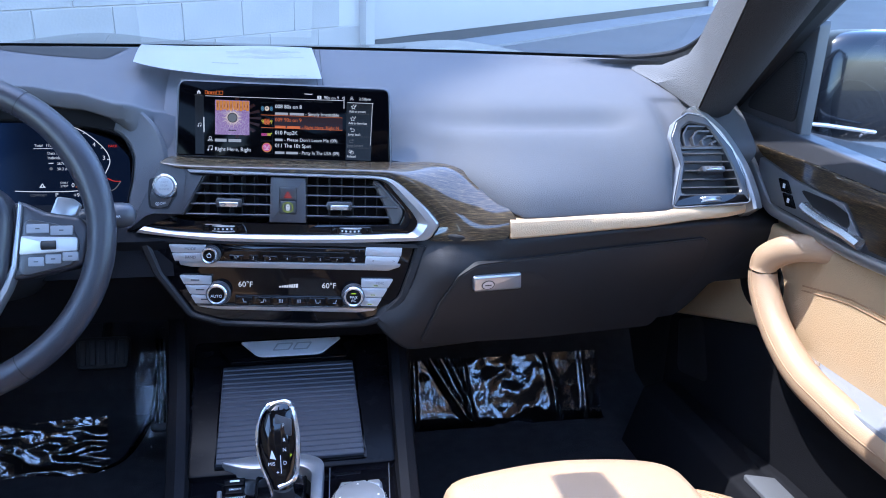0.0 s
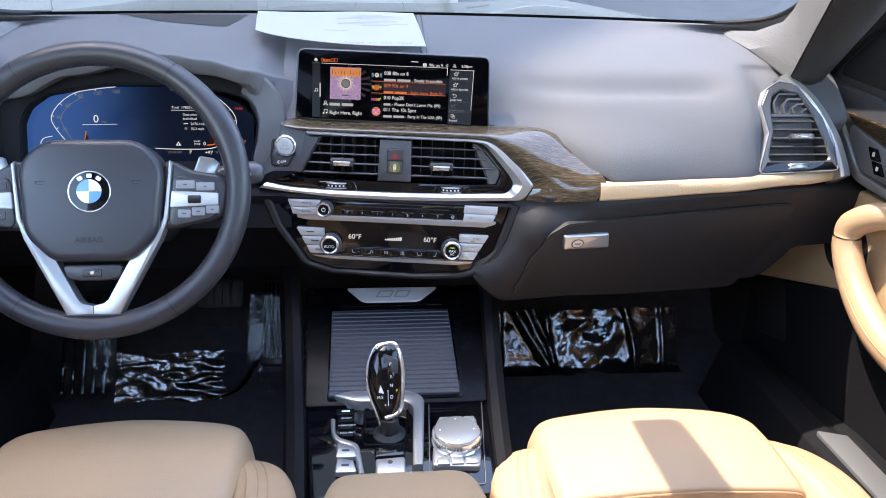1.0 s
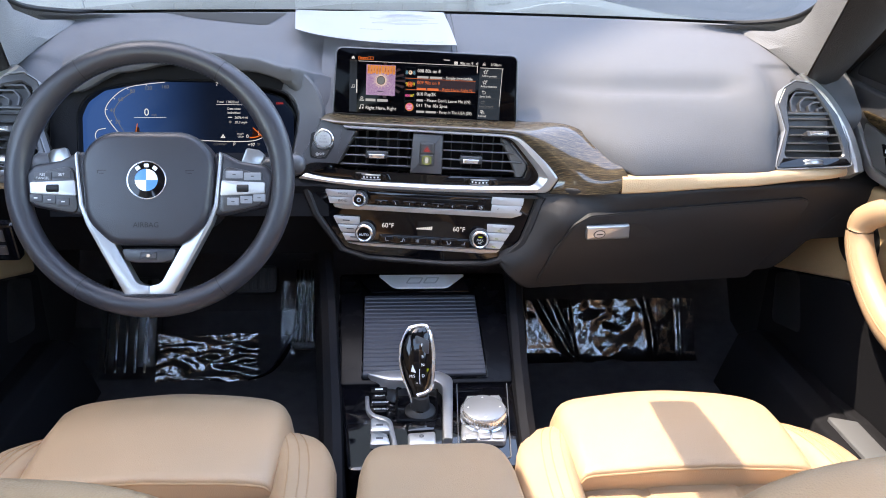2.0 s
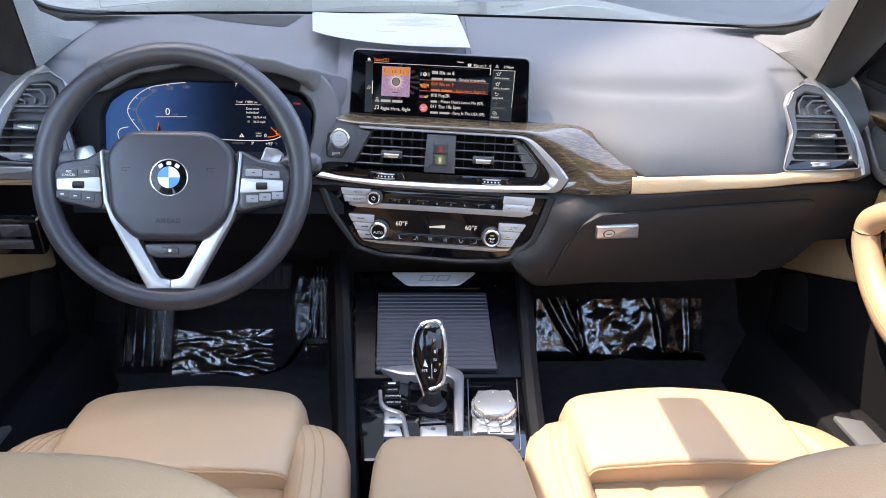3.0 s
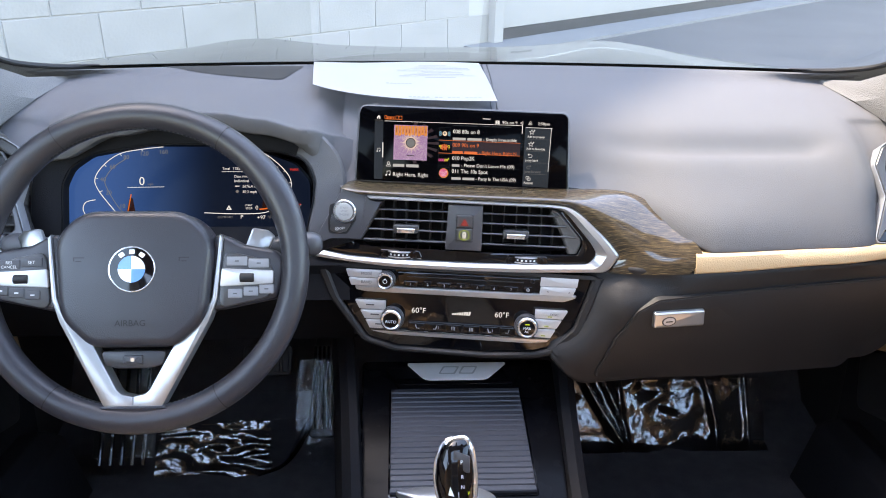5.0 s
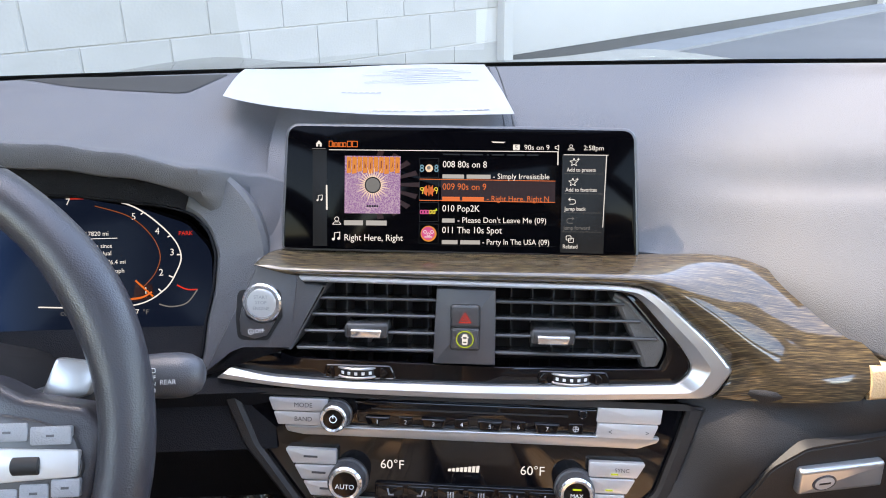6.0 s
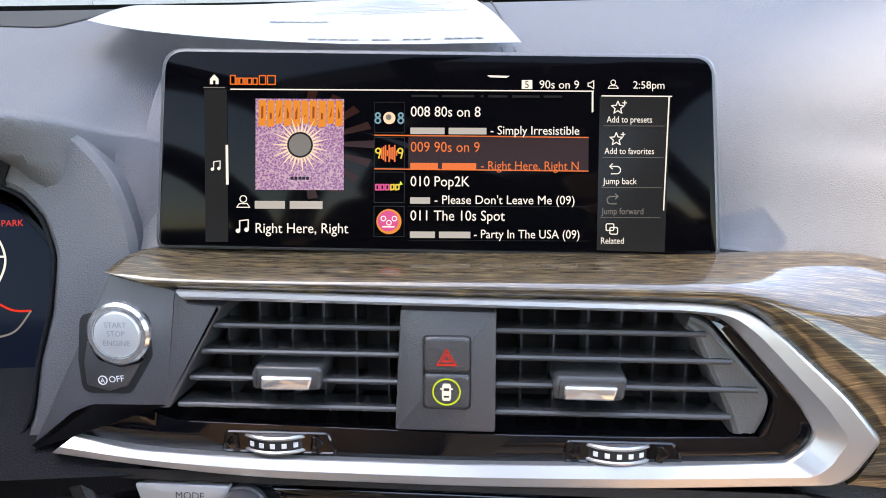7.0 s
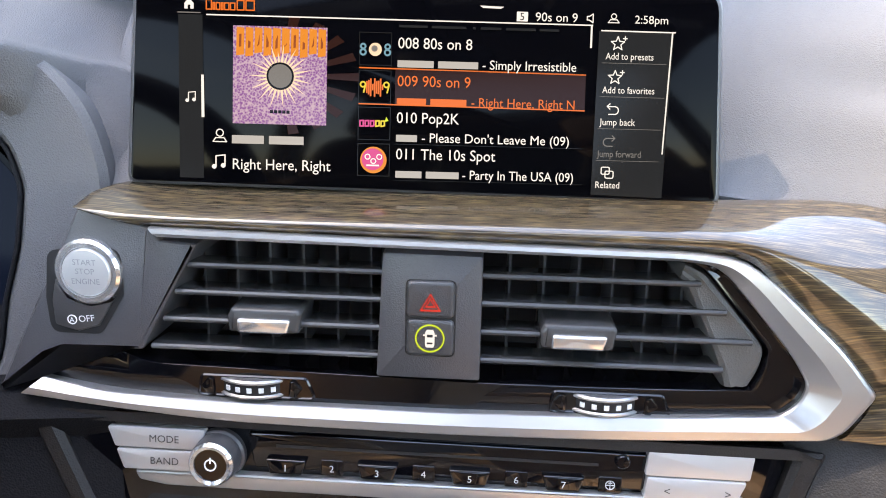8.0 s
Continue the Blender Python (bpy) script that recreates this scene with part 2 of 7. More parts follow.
def prism(bm, pts, z0, z1, M=IDENT, bevel=0.0, steps=2):
    """An outline raised from z0 to z1 in the frame M, with its front edge rounded over by bevel."""
    rings = [(pts, z0)]
    if bevel:
        sg = 1 if z1 > z0 else -1
        for i in range(steps + 1):
            a = i / steps * math.pi / 2
            rings.append((inset(pts, bevel * (1 - math.cos(a))), z1 - sg * bevel * (1 - math.sin(a))))
    else:
        rings.append((pts, z1))
    vs = [[bm.verts.new(M @ Vector((x, y, z))) for x, y in ring] for ring, z in rings]
    k = len(pts)
    for a, b in zip(vs, vs[1:]):
        for i in range(k):
            bm.faces.new((a[i], a[(i + 1) % k], b[(i + 1) % k], b[i]))
    bm.faces.new(vs[0][::-1])
    bm.faces.new(vs[-1])
    return bm


def frame_ring(bm, outer, inner, z0, z1, M=IDENT, bevel=0.0):
    """A flat ring between two outlines of the same count."""
    def loop(pts, z):
        return [bm.verts.new(M @ Vector((x, y, z))) for x, y in pts]
    b = bevel
    rings = [loop(outer, z0), loop(outer, z1 - b)]
    if b:
        rings += [loop(inset(outer, b), z1), loop(inset(inner, -b), z1)]
        rings += [loop(inner, z1 - b)]
    else:
        rings[1] = loop(outer, z1)
        rings += [loop(inner, z1)]
    rings += [loop(inner, z0)]
    k = len(outer)
    for a, c in zip(rings, rings[1:] + rings[:1]):
        for i in range(k):
            bm.faces.new((a[i], a[(i + 1) % k], c[(i + 1) % k], c[i]))
    return bm


def rounded_open(pts, r, n=4):
    """An open line with its inner corners rounded."""
    out = [tuple(pts[0])]
    for i in range(1, len(pts) - 1):
        p, a, b = Vector(pts[i]), Vector(pts[i - 1]), Vector(pts[i + 1])
        rad = r[i] if isinstance(r, (list, tuple)) else r
        u, v = a - p, b - p
        d = min(rad, u.length * 0.45, v.length * 0.45)
        s, e = p + u.normalized() * d, p + v.normalized() * d
        for j in range(n + 1):
            t = j / n
            q = s * (1 - t) ** 2 + p * 2 * t * (1 - t) + e * t ** 2
            out.append((q.x, q.y))
    return out + [tuple(pts[-1])]


def ribbon(bm, a, b, z0, z1, M=IDENT, bevel=0.001, rise=0.0, r=0.006, n=4):
    """A solid strip between two open lines of as many points; rise lifts its middle."""
    a, b = rounded_open(a, r, n), rounded_open(b, r, n)
    rows = []
    for p, q in zip(a, b):
        p, q = Vector(p), Vector(q)
        u = (q - p).normalized() * min(bevel, (q - p).length * 0.3)
        m = (p + q) / 2
        rows.append([M @ Vector((w.x, w.y, z)) for w, z in ((p, z0), (p, z1 - bevel), (p + u * 0.35, z1 - bevel * 0.3), (p + u, z1), (m, z1 + rise), (q - u, z1), (q - u * 0.35, z1 - bevel * 0.3), (q, z1 - bevel), (q, z0))])
    return loft(bm, rows, True, True)


def box(bm, sx, sy, sz, M=IDENT, bevel=0.0):
    return prism(bm, rect(sx, sy, r=bevel * 1.5, n=2) if bevel else rect(sx, sy), -sz / 2, sz / 2, M, bevel)


def lathe(bm, prof, M=IDENT, n=32):
    """Turned form: (radius, height) rows round local z."""
    rings = []
    for r, z in prof:
        rings.append([bm.verts.new(M @ Vector((r * math.cos(2 * math.pi * i / n), r * math.sin(2 * math.pi * i / n), z))) for i in range(n)])
    for a, b in zip(rings, rings[1:]):
        for i in range(n):
            bm.faces.new((a[i], a[(i + 1) % n], b[(i + 1) % n], b[i]))
    bm.faces.new(rings[0][::-1])
    bm.faces.new(rings[-1])
    return bm


def loft(bm, rows, closed=False, caps=False):
    """A skin over rows of points."""
    vs = [[bm.verts.new(p) for p in r] for r in rows]
    k = len(rows[0])
    for a, b in zip(vs, vs[1:]):
        for i in range(k if closed else k - 1):
            bm.faces.new((a[i], a[(i + 1) % k], b[(i + 1) % k], b[i]))
    if caps:
        bm.faces.new(vs[0][::-1])
        bm.faces.new(vs[-1])
    return bm


def smooth_line(pts, n=8):
    """A smooth line through the points."""
    out = []
    P = [Vector(p) for p in pts]
    for i in range(len(P) - 1):
        p0, p1, p2, p3 = P[max(0, i - 1)], P[i], P[i + 1], P[min(len(P) - 1, i + 2)]
        for j in range(n):
            t = j / n
            out.append(0.5 * ((2 * p1) + (p2 - p0) * t + (2 * p0 - 5 * p1 + 4 * p2 - p3) * t * t + (3 * p1 - p0 - 3 * p2 + p3) * t ** 3))
    out.append(P[-1])
    return out


def tube(bm, path, radii, n=12, flat=1.0, up=Vector((0, 0, 1)), closed=False):
    """A round or flattened bar along a path."""
    rows, m = [], len(path)
    for i, p in enumerate(path):
        p = Vector(p)
        a = Vector(path[i - 1] if (i or closed) else path[0])
        b = Vector(path[(i + 1) % m] if (i < m - 1 or closed) else path[-1])
        t = (b - a).normalized()
        s = t.cross(up)
        s = s.normalized() if s.length > 1e-4 else Vector((1, 0, 0))
        w = s.cross(t)
        r = radii[i] if isinstance(radii, (list, tuple)) else radii
        rows.append([p + s * r * math.cos(2 * math.pi * j / n) + w * r * flat * math.sin(2 * math.pi * j / n) for j in range(n)])
    if closed:
        rows.append(rows[0])
        loft(bm, rows, True, False)
        bmesh.ops.remove_doubles(bm, verts=bm.verts[:], dist=1e-6)
        return bm
    return loft(bm, rows, True, True)


def pillow(bm, sx, sy, sz, M=IDENT, e1=0.35, e2=0.35, nu=40, nv=20, bend=None):
    """An upholstered block: a rounded box, soft at its edges."""
    def s(w, e):
        return math.copysign(abs(w) ** e, w)
    rings = []
    for i in range(nv + 1):
        v = -math.pi / 2 + math.pi * i / nv
        cv, sv = s(math.cos(v), e1), s(math.sin(v), e1)
        ring = []
        for j in range(nu):
            u = 2 * math.pi * j / nu
            p = Vector((sx / 2 * cv * s(math.cos(u), e2), sy / 2 * cv * s(math.sin(u), e2), sz / 2 * sv))
            if bend:
                p = bend(p)
            ring.append(bm.verts.new(M @ p))
        rings.append(ring)
    for a, b in zip(rings, rings[1:]):
        for j in range(nu):
            bm.faces.new((a[j], a[(j + 1) % nu], b[(j + 1) % nu], b[j]))
    bmesh.ops.remove_doubles(bm, verts=bm.verts[:], dist=1e-5)
    return bm


def words(text, size, M, mat, parent, name="lettering", align="LEFT", lift=0.0004, width=None):
    """Real letters in Blender's own font, laid on the frame M."""
    cu = bpy.data.curves.new("letters", "FONT")
    cu.body, cu.size, cu.align_x, cu.resolution_u = text, size, align, 3
    tmp = new("letters", cu)
    bpy.context.view_layer.update()
    me = bpy.data.meshes.new_from_object(tmp.evaluated_get(bpy.context.evaluated_depsgraph_get()))
    bpy.data.objects.remove(tmp)
    bpy.data.curves.remove(cu)
    xs = [v.co.x for v in me.vertices]
    k = 1.0
    if width and xs:
        k = width / (max(xs) - min(xs))
    me.transform(M @ Matrix.Translation((0, 0, lift)) @ Matrix.Diagonal((k, 1, 1, 1)))
    me.materials.clear()
    me.materials.append(mat)
    ob = new(name, me)
    ob.parent = parent
    return ob


def plate(name, pts, M, mat, parent, z=0.0003, thick=0.0003, label="", bevel=0.0):
    return part(name, prism(bmesh.new(), pts, z - thick, z, M, bevel), mat, parent, label)

# ---- outdoors: ground, building, bonnet ----
YARD = pose(0, 0, 1.3) @ pose(0, 0, 0, 5, 0, 0) @ pose(0, 0, -1.3)
ASPHALT = material("worn_asphalt", (0.085, 0.081, 0.078), 0.85, grain=1.0, grain_size=60, tone=0.3, tone_size=0.7)
BLOCK = material("painted_block", (0.225, 0.218, 0.204), 0.8, grain=1.0, grain_size=45, tone=0.14, tone_size=3)
MORTAR = material("pale_mortar", (0.30, 0.292, 0.275), 0.9, tone=0.05)
DOOR_WHITE = material("white_door_fabric", (0.27, 0.265, 0.255), 0.6, tone=0.04, tone_size=1.5)
CONCRETE = material("pale_concrete", (0.15, 0.15, 0.148), 0.85, tone=0.15, tone_size=2)

bm = bmesh.new()
prism(bm, rect(4000, 4000), -0.3, 0.0, YARD)
tagged(part("ground", bm, ASPHALT, smooth=0), "dark worn asphalt yard in front of a building", "ground", kind="structure")

FACADE = YARD @ pose(0.8, 8.2, 0, 0, 0, 42)
WALL_TOP, DOOR_END = 10.78, 10.7
wall_front = tagged(new("wall_front"), "tall painted concrete block building wall", "wall", kind="structure")
bm = bmesh.new()
for x0, x1, z0 in ((-26, 0, 0), (DOOR_END, 30, 0), (0, DOOR_END, 5.2)):
    prism(bm, [(x0, z0), (x1, z0), (x1, WALL_TOP), (x0, WALL_TOP)], 0, -0.3, FACADE @ pose(0, 0, 0, 90))
part("masonry", bm, MORTAR, wall_front, smooth=0)
bm = bmesh.new()
prism(bm, rect(0.600, 0.297), 0, 0.007, bevel=0.004, steps=1)
block_mesh = bpy.data.meshes.new("block")
bmesh.ops.recalc_face_normals(bm, faces=bm.faces[:])
bm.to_mesh(block_mesh)
bm.free()
block_mesh.materials.append(BLOCK)
for r in range(0, 11):
    for c in range(0, 14):
        ob = new("block", block_mesh)
        ob.parent = wall_front
        ob.matrix_basis = FACADE @ pose(-0.33 - 0.61 * c - (0.305 if r % 2 else 0), -0.002, 0.16 + 0.305 * r, 90)

dock_door = tagged(new("dock_door"), "white roll-up fabric dock door with a dark bottom seal", "door")
bm = bmesh.new()
for k in range(4):
    prism(bm, [(0, 0.14 + 1.27 * k), (DOOR_END, 0.14 + 1.27 * k), (DOOR_END, 1.395 + 1.27 * k), (0, 1.395 + 1.27 * k)], 0, 0.04, FACADE @ pose(0, 0.06, 0, 90), 0.006)
part("curtain", bm, DOOR_WHITE, dock_door)
bm = bmesh.new()
prism(bm, [(0, 0.0), (DOOR_END, 0.0), (DOOR_END, 0.14), (0, 0.14)], 0, 0.06, FACADE @ pose(0, 0.06, 0, 90))
part("bottom_seal", bm, RUBBER, dock_door, "dark rubber bottom seal")
for sx in (0.03, DOOR_END):
    bm = bmesh.new()
    prism(bm, rect(0.14, 5.2, sx, 2.6), 0, 0.16, FACADE @ pose(0, 0.06, 0, 90), 0.01)
    part("side_guide", bm, DOOR_WHITE, dock_door)
for k in range(5):
    plate("brand_bar", rect(0.045, 0.10, 0.32 + 0.065 * k, 1.02, 0.004), FACADE @ pose(0, 0.06, 0, 90), RUBBER, dock_door, 0.045, 0.004)
bm = bmesh.new()
prism(bm, rect(DOOR_END + 0.8, 0.55, DOOR_END / 2, -0.28), 0.0, 0.03, FACADE)
tagged(part("threshold_slab", bm, CONCRETE), "pale concrete threshold strip under the dock door", "slab", kind="structure")


# ---- car shell ----
def base_y(x):
    """The line where the windscreen meets the dash."""
    return 1.447 - 0.31 * x * x


def glass_point(u, v):
    """Windscreen surface: u across (-1..1), v from base to header."""
    x0, x1 = 0.70 * u, 0.58 * u
    y0, y1 = base_y(x0), 0.62 - 0.04 * u * u
    x = x0 + (x1 - x0) * v
    y = y0 + (y1 - y0) * v
    z = 1.175 + (1.575 - 1.175) * v + 0.03 * math.sin(math.pi * v)
    return Vector((x, y, z))


car = thing("car_body", "dark car body shell with fabric roof lining", "car", kind="structure")
bm = bmesh.new()
loft(bm, [[glass_point(-1 + 2 * i / 32, -0.12 + 1.12 * j / 14) for i in range(33)] for j in range(15)])
ws = part("windscreen", bm, GLASS, car, "clear curved windscreen", toward=(0, 0.2, 1.2))
ws.visible_shadow = False
# black ceramic band along the foot of the glass
bm = bmesh.new()
loft(bm, [[glass_point(-1 + 2 * i / 32, v) + Vector((0, -0.003, 0.0)) for i in range(33)] for v in (-0.1, 0.005)])
part("windscreen_band", bm, DEEP, car)
bm = bmesh.new()
rows = []
for j in range(13):
    t = j / 12
    row = []
    for i in range(37):
        u = -1 + i / 18
        crown = 0.022 * math.exp(-((abs(u) - 0.56) / 0.16) ** 2) - 0.10 * max(0, abs(u) - 0.66) ** 1.3 - 0.004 * math.cos(math.pi * u * 2)
        row.append(Vector((0.92 * u, 1.60 + 1.0 * t - 0.28 * u * u * (1 - 0.3 * t), 1.105 + 0.085 * t - 0.065 * t * t + crown * (0.4 + 0.6 * t) - 0.05 * max(0, t - 0.85) * 4)))
    rows.append(row)
loft(bm, rows)
part("bonnet", bm, PAINT, car, "glossy dark bonnet seen through the glass")
bm = bmesh.new()
prism(bm, [(-0.9, 2.4), (0.9, 2.4), (0.85, 2.62), (-0.85, 2.62)], 0.3, 0.93)
part("nose", bm, PAINT, car)
# roof with a glass panel
for pts in ([(-0.62, -1.7), (0.62, -1.7), (0.62, -0.75), (-0.62, -0.75)], [(-0.62, -0.75), (-0.42, -0.75), (-0.42, 0.10), (-0.62, 0.10)], [(0.42, -0.75), (0.62, -0.75), (0.62, 0.10), (0.42, 0.10)],
            [(-0.62, 0.10), (0.62, 0.10), (0.62, 0.45), (0.575, 0.57), (0.3, 0.61), (0, 0.62), (-0.3, 0.61), (-0.575, 0.57), (-0.62, 0.45)]):
    part("roof_lining", prism(bmesh.new(), pts, 1.56, 1.62), FABRIC, car, "pale grey fabric roof lining")
    part("roof_skin", prism(bmesh.new(), pts, 1.624, 1.632), PAINT, car, "glossy dark roof panel")
rg = part("roof_glass", loft(bmesh.new(), [[Vector((x, y, 1.60)) for x in (-0.42, 0.42)] for y in (-0.75, 0.10)]), SIDE_GLASS, car, "clear glass roof panel", toward=(0, 0, 1))
rg.visible_shadow = False
for s in (-1, 1):
    bm = bmesh.new()
    prism(bm, [(-1.7, 0), (0.5, 0), (0.5, 0.09), (-1.7, 0.09)], 0, 0.10, Matrix(((0, 0, s, s * 0.60), (1, 0, 0, 0), (0, 1, 0, 1.50), (0, 0, 0, 1))))
    part("roof_rail", bm, FABRIC, car)
    bm = bmesh.new()
    prism(bm, rect(0.14, 1.2, -0.28, 0.98), 0, 0.07, Matrix(((0, 0, s, s * 0.72), (1, 0, 0, 0), (0, 1, 0, 0), (0, 0, 0, 1))), 0.01)
    part("centre_pillar", bm, FABRIC, car)
    bm = bmesh.new()
    prism(bm, rect(1.5, 0.75, -1.1, 0.69), 0, 0.1, Matrix(((0, 0, s, s * 0.76), (1, 0, 0, 0), (0, 1, 0, 0), (0, 0, 0, 1))))
    part("rear_side_panel", bm, DASH_LOW, car)
bm = bmesh.new()
prism(bm, rect(1.7, 1.35, 0, 0.97), 0, 0.06, pose(0, -1.72, 0, 90))
part("rear_panel", bm, FABRIC, car)
bm = bmesh.new()
prism(bm, rect(1.5, 1.0, 0, -1.15), 0.40, 0.78, bevel=0.05)
part("rear_bench", bm, TAN, car)
bm = bmesh.new()
prism(bm, rect(1.64, 3.2, 0, 0.0), 0.33, 0.405)
part("cabin_floor", bm, CARPET, car, "black carpet floor")
# firewall and toe boards
bm = bmesh.new()
loft(bm, [[Vector((x, y, z)) for x in (-0.84, 0.84)] for y, z in ((1.30, 0.404), (1.47, 0.45), (1.59, 0.64), (1.62, 0.9), (1.60, 1.14))])
part("toe_board", bm, CARPET, car)

# unseen dark fill added to stop light inside the dash, and the side panels ahead of the doors
bm = bmesh.new()
prism(bm, [(1.16, 0.80), (1.56, 0.80), (1.56, 1.12), (1.20, 1.08), (1.16, 1.0)], -0.80, 0.80, Matrix(((0, 0, 1, 0), (1, 0, 0, 0), (0, 1, 0, 0), (0, 0, 0, 1))))
part("dash_light_block", bm, DEEP, car)
for s in (-1, 1):
    bm = bmesh.new()
    prism(bm, [(1.22, 0.33), (1.70, 0.33), (1.70, 1.10), (1.22, 1.05)], 0, 0.09, Matrix(((0, 0, s, s * 0.79), (1, 0, 0, 0), (0, 1, 0, 0), (0, 0, 0, 1))))
    part("kick_panel", bm, DASH_LOW, car)

# windscreen pillars: sunlight painted pale towards the glass, shade painted dark towards the cabin
for s in (-1, 1):
    B, T = Vector((0.66, 1.11, 1.105)), Vector((0.50, 0.62, 1.50))
    C, E = Vector((0.705, 1.12, 1.093)), Vector((0.60, 0.58, 1.48))
    pale, dark = [], []
    for i in range(19):
        k = i / 18
        R, O = B.lerp(T, k), C.lerp(E, k)
        G = R + Vector((0.035 - 0.02 * k, 0.13 - 0.09 * k, 0.045 - 0.02 * k))
        if k < 0.12:
            G = Vector((0.625, 1.335, 1.160)).lerp(G, min(1, k / 0.12) ** 0.6)
        back = Vector((0.04, 0.05, -0.02))
        m = G.lerp(R, 0.5) + Vector((-0.004, -0.004, 0.006))
        pale.append([Vector((s * p.x, p.y, p.z)) for p in (G + back, G, m, R, R + back)])
        q = R.lerp(O, 0.5) + Vector((-0.006, -0.010, 0.0))
        dark.append([Vector((s * p.x, p.y, p.z)) for p in (R + back, R + Vector((0.002, -0.001, -0.002)), q, O, O + back * 0.8)])
    pil = tagged(new("windscreen_pillar"), "grey fabric-covered windscreen pillar beside the dashboard", "pillar", "windscreen pillars", "structure")
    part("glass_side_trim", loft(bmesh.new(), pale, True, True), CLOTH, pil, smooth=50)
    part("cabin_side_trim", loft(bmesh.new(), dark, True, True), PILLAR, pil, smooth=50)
mirror = thing("rear_view_mirror", "black rear view mirror on the windscreen", "mirror")
bm = bmesh.new()
pillow(bm, 0.21, 0.05, 0.070, pose(0.0, 0.575, 1.40, 10), 0.5, 0.5, 24, 12)
part("housing", bm, TRIM_DARK, mirror)
bm = bmesh.new()
loft(bm, [[Vector((w * a, y, z + h * b)) for a, b in ((-1, 0.5), (-0.9, -0.4), (-0.6, -1), (0.6, -1), (0.9, -0.4), (1, 0.5))] for y, z, w, h in ((0.60, 1.475, 0.037, 0.030), (0.70, 1.455, 0.037, 0.028), (0.80, 1.445, 0.036, 0.020), (0.872, 1.440, 0.034, 0.012))], True, True)
part("sensor_box", bm, TRIM_DARK, mirror)
# unseen visors, added so their shade keeps sun off armrest and driver's seat
for s in (-1, 1):
    visor = thing("sun_visor", "unseen grey fabric sun visor added under the roof to shade the armrest", "sun visor", "sun visors")
    bm = bmesh.new()
    prism(bm, rounded([(-0.150, -0.125), (0.150, -0.125), (0.150, 0.105), (-0.150, 0.125)], 0.03, 4), -0.009, 0.009, pose(s * 0.42, 0.69, 1.50, -18), 0.006)
    part("panel", bm, FABRIC, visor)
    bm = bmesh.new()
    tube(bm, [Vector((s * 0.30, 0.575, 1.548)), Vector((s * 0.54, 0.575, 1.548)), Vector((s * 0.56, 0.55, 1.566))], 0.007, 10)
    part("hinge_rod", bm, GREY, visor)
# rounded lower corners of the glass: black seal and the cloth outside it
for s in (-1, 1):
    arc_ = smooth_line([Vector((s * x, y, z)) for x, y, z in ((0.585, 1.345, 1.174), (0.646, 1.306, 1.178), (0.690, 1.250, 1.192), (0.698, 1.179, 1.224), (0.683, 1.096, 1.273), (0.655, 0.95, 1.36))], 6)
    part("corner_seal", tube(bmesh.new(), arc_, 0.0045, 8), DEEP, car)
    part("corner_trim", loft(bmesh.new(), [[p + Vector((0, -0.004, -0.002)), p + Vector((s * 0.03, -0.012, -0.012)), p + Vector((s * 0.075, -0.03, -0.03))] for p in arc_]), CLOTH, car, smooth=70, toward=(0, 0, 1.4))

# ---- dashboard ----
SCR = face(0.0015, 1.0929, 1.0848, -1.95, 16.4, -1.55)
VEN = face(0.0027, 1.043, 0.9841, -6.1, 6, -0.9)
CLI = face(0.0037, 1.0206, 0.867, -6.07, 11.5, -1.38)
WHL = face(-0.3815, 0.853, 0.993, 0, 22.6)
CLU = face(-0.384, 1.110, 1.03, 0, 18)
CON = face(0, 0.985, 0.70, 0, 76.3)
LOW = face(0, 0.80, 0.655, 0, 87)
GLV = face(0.5, 1.012, 0.87, 8, -10)


def lerp(a, b, t):
    return a + (b - a) * t


def curve1(x, rows):
    """A value along x through (x, value) rows, eased between them."""
    if x <= rows[0][0]:
        return rows[0][1]
    for (x0, v0), (x1, v1) in zip(rows, rows[1:]):
        if x <= x1:
            t = (x - x0) / (x1 - x0)
            return lerp(v0, v1, t * t * (3 - 2 * t))
    return rows[-1][1]


dash = thing("dashboard", "dark grey soft-touch dashboard with a tan lower band", "dashboard")


def face_y(x):
    """How far back the dash face stands along the tan band."""
    return curve1(x, [(0.10, 0.985), (0.34, 0.985), (0.52, 0.998), (0.66, 1.02), (0.80, 1.06)])


